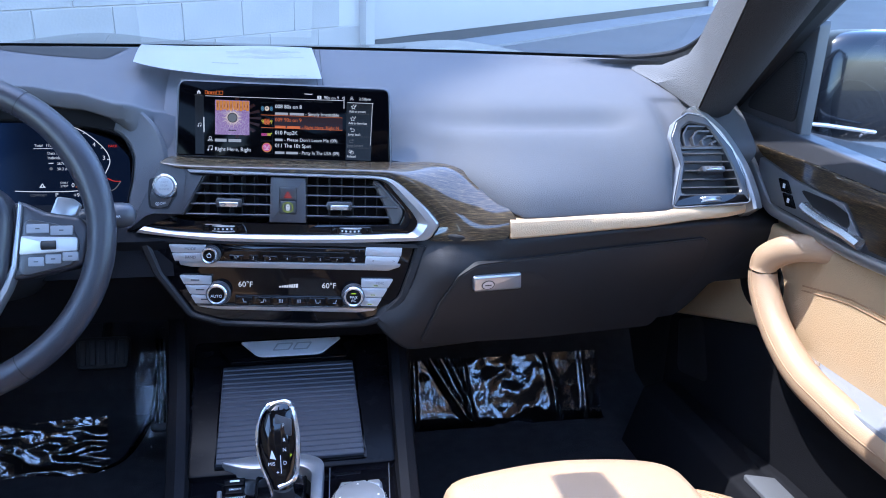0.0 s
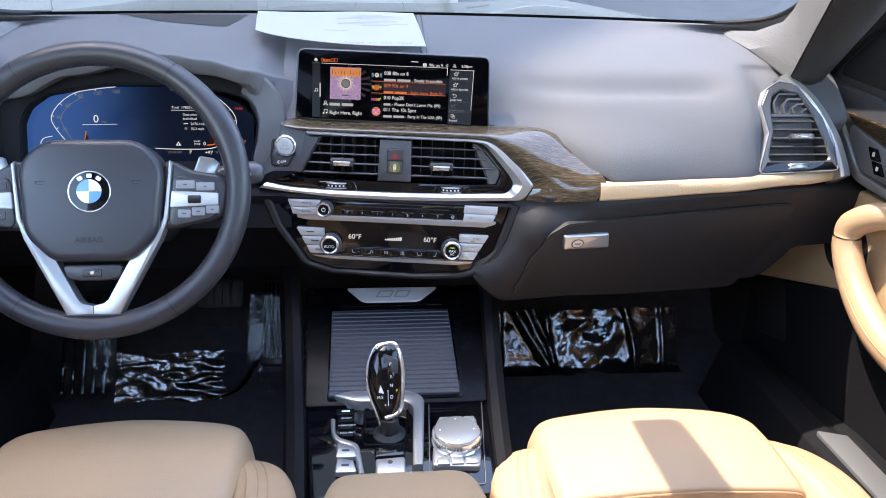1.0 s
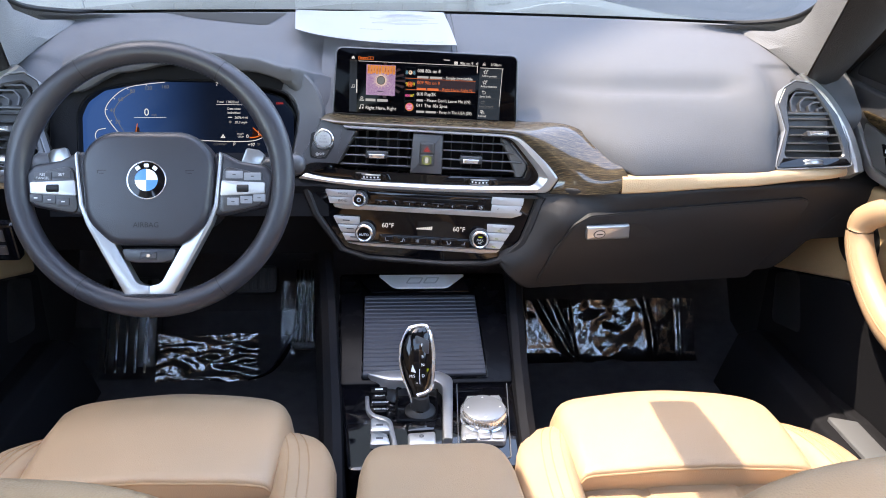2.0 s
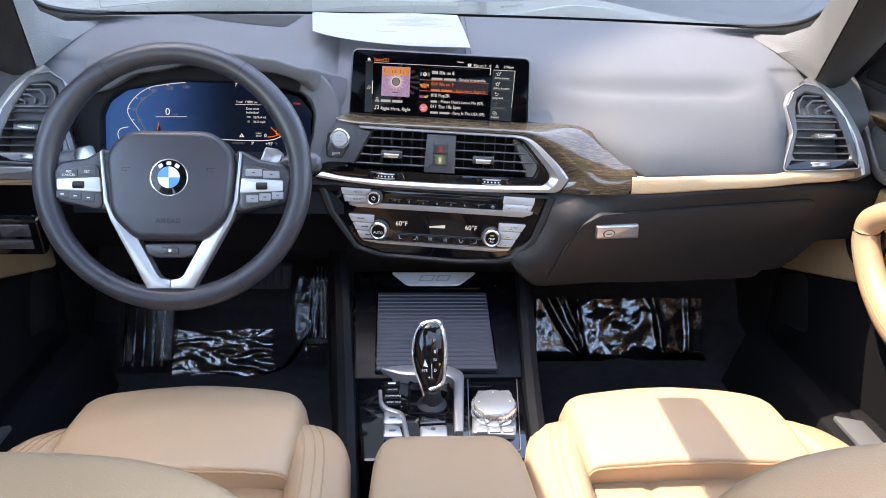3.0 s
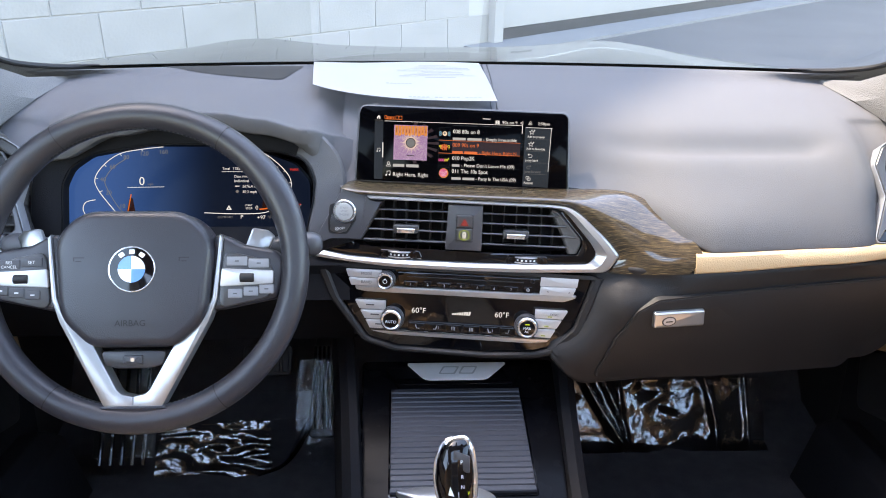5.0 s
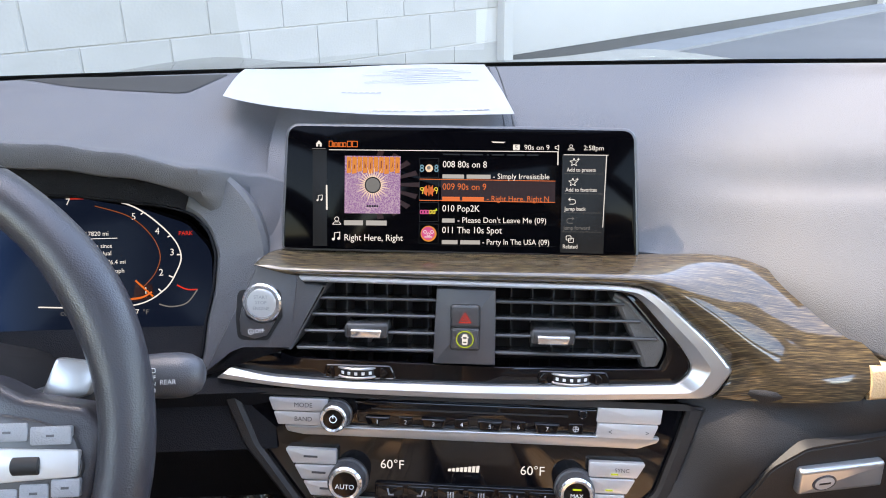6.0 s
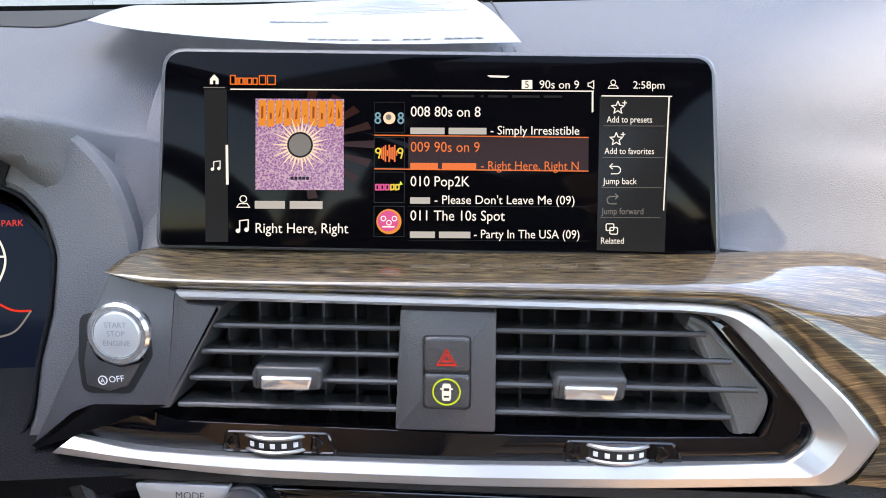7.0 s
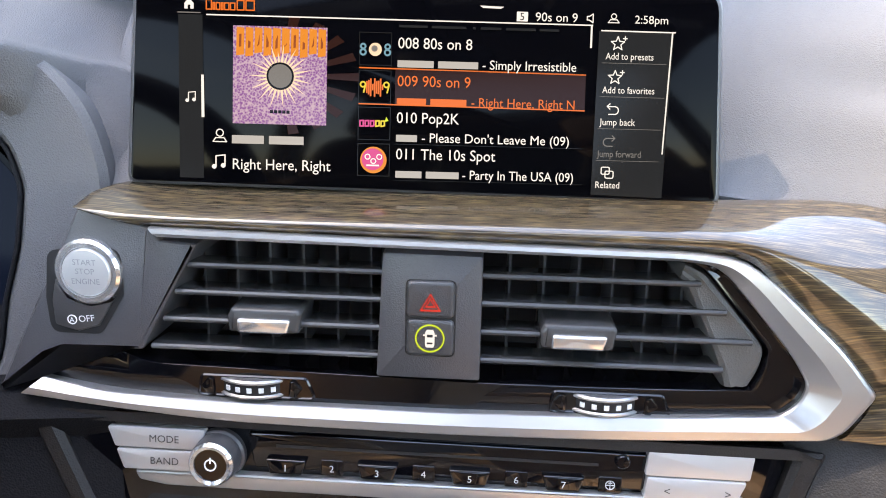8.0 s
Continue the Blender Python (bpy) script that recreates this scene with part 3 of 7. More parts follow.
# one skin from the screen to the passenger's door
bm = bmesh.new()
rows = []
for i in range(57):
    x = -0.172 + 0.927 * i / 56
    fy, by = face_y(x), base_y(x)
    end = max(0, (x - 0.62) / 0.14)
    dip = 0.010 * curve1(x, [(0.18, 0.0), (0.26, 1.0), (0.50, 1.0), (0.57, 0.0)])
    w = curve1(x, [(0.13, 0.0), (0.345, 1.0)])
    k = curve1(x, [(0.16, 0.0), (0.24, 0.14), (0.32, 0.85), (0.335, 1.0)])
    mid_ = [(by + 0.03, 1.164), (by - 0.02, 1.173), (1.32, 1.159), (1.24, 1.141), (1.19, 1.120), (1.165, 1.103), (1.148, 1.086), (1.133, 1.068), (1.118, 1.052), (1.105, 1.042), (1.092, 1.036), (1.085, 1.032), (1.10, 1.01)]
    far_ = [(by + 0.03, 1.164), (by - 0.02, 1.173), (1.32 - 0.05 * end, 1.158), (1.24, 1.142 - 0.01 * end), (1.17, 1.125 - 0.012 * end), (1.13, 1.112 - dip * 0.3), (1.105, 1.098 - dip * 1.7), (1.08, 1.078 - dip * 0.6), (1.05, 1.045), (fy + 0.022, 1.005), (fy + 0.006, 0.972), (fy + 0.010, 0.962), (fy + 0.05, 0.955)]
    prof = []
    for j, ((y0, z0), (y1, z1)) in enumerate(zip(mid_, far_)):
        q = w if j < 8 else lerp(w, k, (j - 7) / 5)
        push = 0.026 * curve1(x, [(0.582, 0.0), (0.605, 1.0)]) if 5 <= j <= 11 else 0.0
        prof.append((lerp(y0, y1, q) + push, lerp(z0, z1, q)))
    rows.append([Vector((x, q.x, q.y)) for q in smooth_line([Vector((a, b, 0)) for a, b in prof], 4)])
loft(bm, rows)
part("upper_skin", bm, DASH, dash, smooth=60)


def brow_z(x):
    return curve1(x, [(-0.66, 1.06), (-0.56, 1.095), (-0.48, 1.128), (-0.40, 1.142), (-0.335, 1.139), (-0.28, 1.131), (-0.216, 1.115), (-0.177, 1.096), (-0.148, 1.087)])


from mathutils.bvhtree import BVHTree

# driver side skin: the brow over the instruments, falling to the side vent
bm = bmesh.new()
rows = []
for i in range(57):
    x = -0.755 + 0.6045 * i / 56
    ax, by, bz = -x, base_y(x), brow_z(x)
    fy = face_y(ax)
    end = max(0, (ax - 0.62) / 0.14)
    lip = curve1(x, [(-0.27, 1.082), (-0.216, 1.089), (-0.177, 1.140), (-0.150, 1.150)])
    top = lambda q: lerp(1.32, lip, q)
    over = [(by + 0.03, 1.164), (by - 0.02, 1.173), (1.32, 1.161), (top(0.30), lerp(1.154, bz, 0.15)), (top(0.52), lerp(1.147, bz, 0.38)), (top(0.74), lerp(1.143, bz, 0.72)), (top(0.90), lerp(1.14, bz, 0.95)), (lip + 0.004, bz + 0.001), (lip, bz - 0.003), (lip + 0.003, bz - 0.018), (lip + 0.010, bz - 0.023), (lip + 0.045, bz - 0.030), (lip + 0.068, bz - 0.04)]
    side = [(by + 0.03, 1.164), (by - 0.02, 1.173), (1.32 - 0.05 * end, 1.158), (1.24, 1.142 - 0.01 * end), (1.17, 1.125 - 0.012 * end), (1.13, 1.112), (1.105, 1.098), (1.08, 1.078), (1.05, 1.045), (fy + 0.022, 1.005), (fy + 0.006, 0.972), (fy + 0.010, 0.962), (fy + 0.05, 0.955)]
    cheek = over[:8] + [(lip, bz - 0.003), (lip + 0.004, bz - 0.018), (lip + 0.002, bz - 0.032), (1.092, 1.000), (1.064, 0.935)]
    w = curve1(x, [(-0.632, 1.0), (-0.590, 0.0)])
    c = curve1(x, [(-0.245, 0.0), (-0.172, 1.0)])
    flat = over[:8] + [(lip, bz - 0.003), (lip - 0.014, bz - 0.020), (lip - 0.026, bz - 0.036), (1.084, 1.000), (1.066, 0.935)]
    c2 = curve1(x, [(-0.215, 0.0), (-0.163, 1.0)])
    cheek = [(lerp(a, e, c2), lerp(b, f, c2)) for (a, b), (e, f) in zip(cheek, flat)]
    over = [(lerp(a, e, c), lerp(b, f, c)) for (a, b), (e, f) in zip(over, cheek)]
    prof = []
    for j, ((y0, z0), (y1, z1)) in enumerate(zip(over, side)):
        push = 0.026 * curve1(ax, [(0.582, 0.0), (0.605, 1.0)]) if 5 <= j <= 11 else 0.0
        prof.append((lerp(y0, y1, w) + push, lerp(z0, z1, w)))
    rows.append([Vector((x, q.x, q.y)) for q in smooth_line([Vector((a, b, 0)) for a, b in prof], 4)])
loft(bm, rows)
skin_tree = BVHTree.FromBMesh(bm)
part("driver_skin", bm, DASH, dash, smooth=40)
# slot for the driver's demister, and the seam across the top
bm = bmesh.new()
rows = []
for k in range(21):
    x = lerp(-0.500, -0.254, k / 20)
    near = lerp(1.362, 1.300, (x + 0.500) / 0.220) if x < -0.280 else lerp(1.300, 1.384, (x + 0.280) / 0.026)
    far = lerp(1.363, 1.390, (x + 0.500) / 0.246)
    rows.append([Vector((x, y, skin_tree.ray_cast(Vector((x, y, 1.3)), Vector((0, 0, -1)))[0].z + 0.0009)) for y in (near, lerp(near, far, 0.33), lerp(near, far, 0.67), far)])
loft(bm, rows)
part("demister_slot", bm, DEEP, dash)
for x0 in (0.055, 0.064):
    part("top_seam", tube(bmesh.new(), smooth_line([Vector((x0, 1.16, 1.1025)), Vector((x0, 1.20, 1.1255)), Vector((x0, 1.26, 1.1455)), Vector((x0 + 0.002, 1.34, 1.1620)), Vector((x0 + 0.004, 1.42, 1.1732))], 5), 0.0011, 6), DEEP, dash)
# black well round the instruments
bm = bmesh.new()
hood = rounded([(-0.178, -0.10), (0.160, -0.10), (0.166, -0.055), (0.173, -0.027), (0.176, 0.0034), (0.170, 0.0234), (0.1574, 0.0392), (0.128, 0.0475), (0.05, 0.058), (-0.06, 0.058), (-0.140, 0.043), (-0.167, 0.024), (-0.178, 0.0)], 0.03, 5)
frame_ring(bm, inset(hood, -0.045), hood, -0.02, 0.020, CLU, 0.004)
part("instrument_surround", bm, DASH, dash)
bm = bmesh.new()
frame_ring(bm, inset(hood, -0.0005), inset(hood, 0.0015), -0.0215, 0.0195, CLU, 0.0005)
part("instrument_well", bm, BLACKISH, dash)
# black strip: painted shade under the brow, run down the well's left edge
bm = bmesh.new()
ribbon(bm, [(0.150, 0.0425), (0.128, 0.0478), (0.05, 0.0582), (-0.06, 0.0582), (-0.140, 0.0434), (-0.168, 0.024), (-0.1785, 0.0), (-0.1785, -0.10)], [(0.158, 0.066), (0.132, 0.086), (0.05, 0.096), (-0.06, 0.096), (-0.16, 0.085), (-0.205, 0.050), (-0.220, 0.0), (-0.220, -0.10)], -0.02, 0.0215, CLU, 0.0008, 0.0, 0.02, 4)
part("brow_shade_strip", bm, BLACKISH, dash)
# flat black plate added over the ring's pale foot to darken it
bm = bmesh.new()
prism(bm, [(-0.225, -0.165), (0.225, -0.165), (0.222, -0.085), (0.1605, -0.0995), (-0.225, -0.0995)], -0.02, 0.0216, CLU)
part("column_cover", bm, BLACKISH, dash)
# driver side lower face and knee panel, its shade put into the black
bm = bmesh.new()
loft(bm, [[Vector((x, y + 0.02 * (x < -0.6), z)) for x in (-0.79, -0.62, -0.45, -0.30, -0.16)] for y, z in ((1.12, 1.0), (1.06, 0.945), (1.045, 0.93), (1.07, 0.86), (1.12, 0.78), (1.22, 0.74))])
part("driver_lower_panel", bm, BLACKISH, dash)
# tan band and the glovebox body
bm = bmesh.new()
rows = []
for i in range(31):
    x = lerp(0.318, 0.757, i / 30)
    fy = face_y(x)
    h = lerp(0.0140, 0.0078, (x - 0.318) / 0.439)
    zc = lerp(0.9500, 0.9600, (x - 0.318) / 0.439)
    rows.append([Vector((x, fy + 0.03, zc + h)), Vector((x, fy + 0.003, zc + h)), Vector((x, fy - 0.001, zc + h - 0.003)), Vector((x, fy - 0.004, zc)), Vector((x, fy - 0.003, zc - h + 0.003)), Vector((x, fy, zc - h)), Vector((x, fy + 0.03, zc - h))])
loft(bm, rows, True, True)
part("tan_band", bm, TAN_TRIM, dash, "tan leather band along the dashboard")


def tuck(d, z):
    """How far the lower panel falls back beside the climate panel and under the wood, d past its edge."""
    g = lerp(0.030, 0.054, min(1, max(0, (z - 0.845) / 0.085)))
    low = curve1(d, [(-0.060, 0.120), (-0.010, g + 0.040), (0.0, g), (0.020, 0.55 * g), (0.045, 0.08 * g), (0.060, 0.0)])
    return lerp(low, tuck_high(d, g), min(1, max(0, (z - 0.902) / 0.022)))


def tuck_high(d, g):
    return curve1(d, [(-0.060, 0.120), (-0.010, g + 0.040), (0.0, g), (0.015, 0.90 * g), (0.065, 0.42 * g), (0.14, 0.06 * g), (0.20, 0.0)])


bm = bmesh.new()
rows = []
for i in range(61):
    x = lerp(0.115, 0.80, i / 60)
    fy = face_y(x)
    low = curve1(x, [(0.10, 0.80), (0.18, 0.745), (0.62, 0.75), (0.76, 0.86)])
    edge_x = lambda z: curve1(z, [(0.78, 0.075), (0.82, 0.115), (0.845, 0.147), (0.90, 0.178), (0.935, 0.188)])
    pl = lambda z: 1.0155 + (x - 0.5) * 0.14 + tuck(x - edge_x(z), z) - (z - 0.87) * 0.176
    prof = [(fy + 0.04, 0.950), (max(fy + 0.008, pl(0.94)), 0.941), (pl(0.925), 0.925), (pl(0.89), 0.89), (pl(0.83), 0.83), (pl(low + 0.03), low + 0.030), (pl(low + 0.02) + 0.006, low + 0.021), (pl(low + 0.02) + 0.05, low + 0.024), (1.5, low + 0.06)]
    rows.append([Vector((x, q.x, q.y)) for q in smooth_line([Vector((a, b, 0)) for a, b in prof], 3)])
loft(bm, rows)
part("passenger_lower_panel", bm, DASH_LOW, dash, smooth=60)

glovebox = thing("glovebox_lid", "closed dark brown-black glovebox lid under the dashboard", "glovebox")
bm = bmesh.new()
lid = rounded([(-0.3129, -0.0932), (-0.1241, -0.1059), (0.0879, -0.1101), (0.1537, -0.0148), (0.1669, 0.0375), (0.1495, 0.0440), (-0.0522, 0.0391), (-0.2338, 0.0309), (-0.2608, 0.0148), (-0.2843, -0.0259)], [0.012, 0.05, 0.02, 0.03, 0.012, 0.02, 0.05, 0.02, 0.02, 0.03])
prism(bm, inset(lid, -0.0022), -0.02, 0.0006, GLV)
part("lid_gap", bm, DEEP, glovebox)
bm = bmesh.new()
prism(bm, lid, -0.02, 0.0018, GLV, 0.0012)
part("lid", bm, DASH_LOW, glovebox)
bm = bmesh.new()
prism(bm, rounded([(-0.2387, -0.0090), (-0.1625, -0.0105), (-0.1660, 0.0155), (-0.2412, 0.0160)], 0.003), 0.0, 0.0085, GLV, 0.003, 3)
part("latch", bm, SILVER, glovebox, "satin silver latch with a lock")
for r0, r1, m_ in ((0.0105, 0.0085, TRIM_DARK), (0.0085, 0.0, BUTTON)):
    bm = bmesh.new()
    lathe(bm, [(r0, 0.006), (r0, 0.0092), (r1, 0.0092), (r1 * 0.9, 0.0088)] if r1 else [(r0, 0.006), (r0, 0.0096), (0.002, 0.0098)], GLV @ pose(-0.2180, 0.0020, 0) @ Matrix.Diagonal((1, 0.72, 1, 1)), 24)
    part("lock", bm, m_, glovebox)
bm = bmesh.new()
prism(bm, rect(0.010, 0.0016, -0.2180, 0.0020), 0.009, 0.0101, GLV)
part("key_slot", bm, DEEP, glovebox)
# flat black plate: the finger recess's shade put into its colour
bm = bmesh.new()
prism(bm, rounded([(-0.160, -0.0110), (-0.1060, -0.0140), (-0.1400, 0.0125), (-0.1640, 0.0150)], 0.003), 0.0, 0.0021, GLV)
part("finger_recess_shade", bm, DEEP, glovebox)

# oak trim: the shelf under the screen and the wing towards the passenger
oak = thing("wood_trim", "glossy grey-brown open-pore oak trim on the dashboard", "trim")
bm = bmesh.new()
# sections across the panel: back edge, crease, and front edge along the silver
TRIM_ROWS = [((-0.1734, 0.0520, 0.0040), (-0.1733, 0.0517, 0.0080), (-0.1728, 0.0505, 0.0060)),
        ((-0.1650, 0.0585, -0.0057), (-0.1580, 0.0492, 0.0125), (-0.1550, 0.0465, 0.0085)),
        ((-0.1465, 0.0590, -0.0240), (-0.1400, 0.0492, 0.0145), (-0.1385, 0.0434, 0.0070)),
        ((-0.1017, 0.0575, -0.0300), (-0.1000, 0.0492, 0.0150), (-0.1000, 0.0428, 0.0070)),
        ((0.0100, 0.0569, -0.0310), (0.0090, 0.0494, 0.0150), (0.0090, 0.0418, 0.0070)),
        ((0.1180, 0.0562, -0.0320), (0.1180, 0.0496, 0.0150), (0.1180, 0.0408, 0.0070)),
        ((0.1600, 0.0565, -0.0330), (0.1520, 0.0470, 0.0160), (0.1475, 0.0378, 0.0070)),
        ((0.2070, 0.0570, -0.0360), (0.1770, 0.0375, 0.0175), (0.1640, 0.0262, 0.0070)),
        ((0.2430, 0.0520, -0.0370), (0.2000, 0.0225, 0.0190), (0.1820, 0.0100, 0.0070)),
        ((0.2700, 0.0370, -0.0300), (0.2200, 0.0060, 0.0210), (0.2000, -0.0062, 0.0070)),
        ((0.3010, 0.0115, -0.0060), (0.2430, -0.0160, 0.0220), (0.2170, -0.0285, 0.0070)),
        ((0.3285, -0.0165, 0.0180), (0.2640, -0.0350, 0.0240), (0.2090, -0.0470, 0.0085)),
        ((0.3140, -0.0450, 0.0220), (0.2640, -0.0490, 0.0240), (0.2050, -0.0530, 0.0060))]
tops, mids, lows = [smooth_line([Vector(k[pick]) for k in TRIM_ROWS], 8) for pick in range(3)]
rows, uvs = [], []
for back, mid, front in zip(tops, mids, lows):
    prof = []
    for k in range(13):
        u = k / 12
        wa, wb, wc = (1 - u) ** 2, 2 * u * (1 - u) * 2.2, u * u
        prof.append((back * wa + mid * wb + front * wc) / (wa + wb + wc))
    prof += [front - Vector((0, 0.0008, 0.022)), back - Vector((0, 0, 0.012))]
    rows.append([VEN @ q for q in prof])
    uvs += [(q.x, q.y - 0.9 * q.z) for q in prof]
loft(bm, rows, True, True)
bm.verts.index_update()
layer = bm.loops.layers.uv.new("grain")
for f in bm.faces:
    for lp in f.loops:
        lp[layer].uv = uvs[lp.vert.index]
part("wood_panel", bm, OAK, oak, smooth=50)

# ---- centre vents ----
vents = thing("centre_vents", "pair of dark centre air vents in a satin silver surround", "air vent")
bm = bmesh.new()
prism(bm, rounded([(-0.205, -0.044), (0.175, -0.044), (0.185, -0.026), (0.138, 0.037), (-0.128, 0.037)], 0.006), -0.075, -0.055, VEN)
part("duct_back", bm, DEEP, vents)
# duct roof and floor, so that no light falls in from above
part("duct_roof", prism(bmesh.new(), rect(0.262, 0.004, 0.004, 0.0385), -0.075, -0.004, VEN), DEEP, vents)
part("duct_floor", prism(bmesh.new(), rect(0.320, 0.004, 0.012, -0.0345), -0.075, -0.004, VEN), DEEP, vents)
# gloss black lower fascia and corner
bm = bmesh.new()
ribbon(bm, [(-0.1985, -0.0385), (-0.1624, -0.0447), (-0.1026, -0.0475), (0.0089, -0.0480), (0.0970, -0.0461), (0.1765, -0.0427)],
       [(-0.1945, -0.0260), (-0.1640, -0.0200), (-0.1445, -0.0292), (0.0353, -0.0322), (0.0970, -0.0315), (0.1602, -0.0299)], -0.02, 0.0035, VEN, 0.001, 0.0, 0.01)
part("gloss_fascia", bm, PIANO, vents, "piano black strip under the vents")
bm = bmesh.new()
ribbon(bm, [(0.1169, 0.0366), (0.1340, 0.0349), (0.1440, 0.0280), (0.1786, -0.0110), (0.1874, -0.0250), (0.1852, -0.0338), (0.1765, -0.0427)],
       [(0.1170, 0.0345), (0.1290, 0.0326), (0.1352, 0.0272), (0.1664, -0.0083), (0.1654, -0.0195), (0.1612, -0.0285), (0.1602, -0.0299)], -0.03, 0.0035, VEN, 0.001, -0.0008, 0.008, 5)
part("gloss_corner", bm, PIANO, vents)
# silver trim: upper bar, pointed end, lower bar with a wide lip
SILVER_R = [0, 0.03, 0.02, 0.014, 0.014, 0.012, 0.004, 0.004, 0.010, 0.03, 0.03, 0.03, 0.03, 0]
outer_line = rounded_open([(-0.1352, 0.0436), (0.0065, 0.0416), (0.1262, 0.0407), (0.1475, 0.0380), (0.1631, 0.0272), (0.2001, -0.0054), (0.2185, -0.0275), (0.2064, -0.0468), (0.1985, -0.0520), (0.0946, -0.0573), (0.0089, -0.0587), (-0.1031, -0.0572), (-0.1631, -0.0519), (-0.2090, -0.0468)], SILVER_R, 4)
inner_line = rounded_open([(-0.1310, 0.0388), (0.0066, 0.0377), (0.1169, 0.0362), (0.1340, 0.0344), (0.1435, 0.0276), (0.1780, -0.0112), (0.1866, -0.0250), (0.1845, -0.0335), (0.1762, -0.0421), (0.0970, -0.0455), (0.0089, -0.0474), (-0.1026, -0.0470), (-0.1624, -0.0442), (-0.1973, -0.0381)], SILVER_R, 4)
bm = bmesh.new()
rows = []
for p, q in zip(outer_line, inner_line):
    p, e = Vector(p), Vector(q) - Vector(p)
    drop = min(0.0062, 0.34 * e.length)
    rows.append([VEN @ Vector((p.x + e.x * u, p.y + e.y * u, z)) for u, z in ((0, -0.02), (0, 0.0088), (0.05, 0.0108), (0.12, 0.0117), (0.55, 0.0124), (0.97, 0.0124 - drop), (1.0, 0.0114 - drop), (1.0, -0.02))])
loft(bm, rows, True, True)
part("silver_surround", bm, SILVER, vents, "satin silver surround with a pointed end", smooth=13)
# left shoulder with the start button
bm = bmesh.new()
prism(bm, rounded([(-0.2230, -0.0480), (-0.2063, -0.0365), (-0.1959, -0.0263), (-0.1850, -0.0218), (-0.1443, -0.0212), (-0.1130, 0.0352), (-0.1310, 0.0368), (-0.1361, 0.0431), (-0.1545, 0.0478), (-0.1705, 0.0525)], [0.001, 0.010, 0.008, 0.010, 0.002, 0.001, 0.001, 0.001, 0.01, 0.003]), -0.045, 0.0075, VEN, 0.0022, 3)
part("left_shoulder", bm, TRIM_DARK, vents, smooth=25)
bm = bmesh.new()
prism(bm, rounded([(-0.0225, -0.033), (0.0035, -0.033), (0.0165, -0.012), (0.016, 0.012), (-0.0205, 0.010), (-0.0235, -0.015)], 0.006), 0.006, 0.0079, VEN @ pose(-0.1674, 0.0198, 0))
part("button_gap", bm, DEEP, vents)
# vent slats, fins, tabs
TOPS = (0.0238, 0.0097, -0.0049, -0.0197)
LEFT_X = (-0.1190, -0.1262, -0.1330, -0.1402)
RIGHT_X = (0.1300, 0.1435, 0.1575, 0.1450)
for k, y in enumerate(TOPS):
    for x0, x1 in ((LEFT_X[k], -0.022), (0.025, RIGHT_X[k])):
        bm = bmesh.new()
        prism(bm, rounded([(-0.016, -0.0005), (0.000, -0.0016), (0.0048, -0.0014), (0.0058, 0.0), (0.0048, 0.0013), (0.000, 0.0014), (-0.016, 0.0006)], 0.0005), x0, x1, VEN @ pose(0, y, 0) @ Matrix(((0, 0, 1, 0), (0, 1, 0, 0), (1, 0, 0, 0), (0, 0, 0, 1))) @ pose(0, 0, 0, 0, 0, 3))
        part("slat", bm, SLAT, vents)
for k in range(6):
    for x0 in (-0.119, 0.040):
        bm = bmesh.new()
        prism(bm, rect(0.0012, 0.056), -0.05, -0.018, VEN @ pose(x0 + 0.0175 * k, 0.003, 0))
        part("fin", bm, VENT, vents)
for x, y in ((-0.0805, -0.0020), (0.0735, -0.0036)):
    bm = bmesh.new()
    prism(bm, rounded([(-0.0180, -0.0066), (0.0172, -0.0066), (0.0186, 0.0040), (0.0172, 0.0062), (-0.0165, 0.0062), (-0.0186, 0.0020)], 0.0022), -0.02, 0.0102, VEN @ pose(x, y, 0), 0.0026, 3)
    tab = part("vent_tab", bm, SLAT, vents)
    bm = bmesh.new()
    prism(bm, rounded([(-0.0128, -0.0038), (0.0118, -0.0038), (0.0136, 0.0022), (0.0130, 0.0034), (-0.0130, 0.0034)], 0.0016), 0.008, 0.0128, VEN @ pose(x, y - 0.0018, 0), 0.0014, 3)
    part("silver_strip", bm, CHROME, tab, "bright silver strip")
bm = bmesh.new()
ribbon(bm, [(0.1225, 0.0335), (0.1330, 0.0292), (0.1656, -0.0085), (0.1641, -0.0196), (0.1600, -0.0281)], [(0.1205, 0.0262), (0.1235, 0.0225), (0.1365, -0.0029), (0.1434, -0.0194), (0.1467, -0.0291)], -0.03, 0.0030, VEN, 0.004, -0.0012, 0.005)
part("vent_end_cap", bm, VENT_END, vents, "dark grey stepped vent end")
bm = bmesh.new()
prism(bm, rounded([(-0.0249, -0.0288), (0.0264, -0.0290), (0.0262, 0.0346), (-0.0219, 0.0352)], 0.0012), -0.03, 0.0088, VEN, 0.0010)
mid = part("centre_panel", bm, TRIM_DARK, vents)
bm = bmesh.new()
prism(bm, rect(0.0246, 0.0392, 0.0016, 0.0028, 0.003), 0.005, 0.0092, VEN)
part("button_gap", bm, DEEP, mid)
for y, nm, lab in ((0.0127, "hazard_button", "black hazard button with a red triangle"), (-0.0067, "assist_button", "black assist button with a glowing yellow-green ring")):
    bm = bmesh.new()
    prism(bm, rect(0.0234, 0.0187, 0.0016, y, 0.0030), 0.006, 0.0112, VEN, 0.0020, 3)
    part(nm, bm, VENT, mid, lab)
tri = [(0, 0.0050), (-0.0052, -0.0040), (0.0052, -0.0040)]
H = VEN @ pose(0.0016, 0.0112, 0.0112)
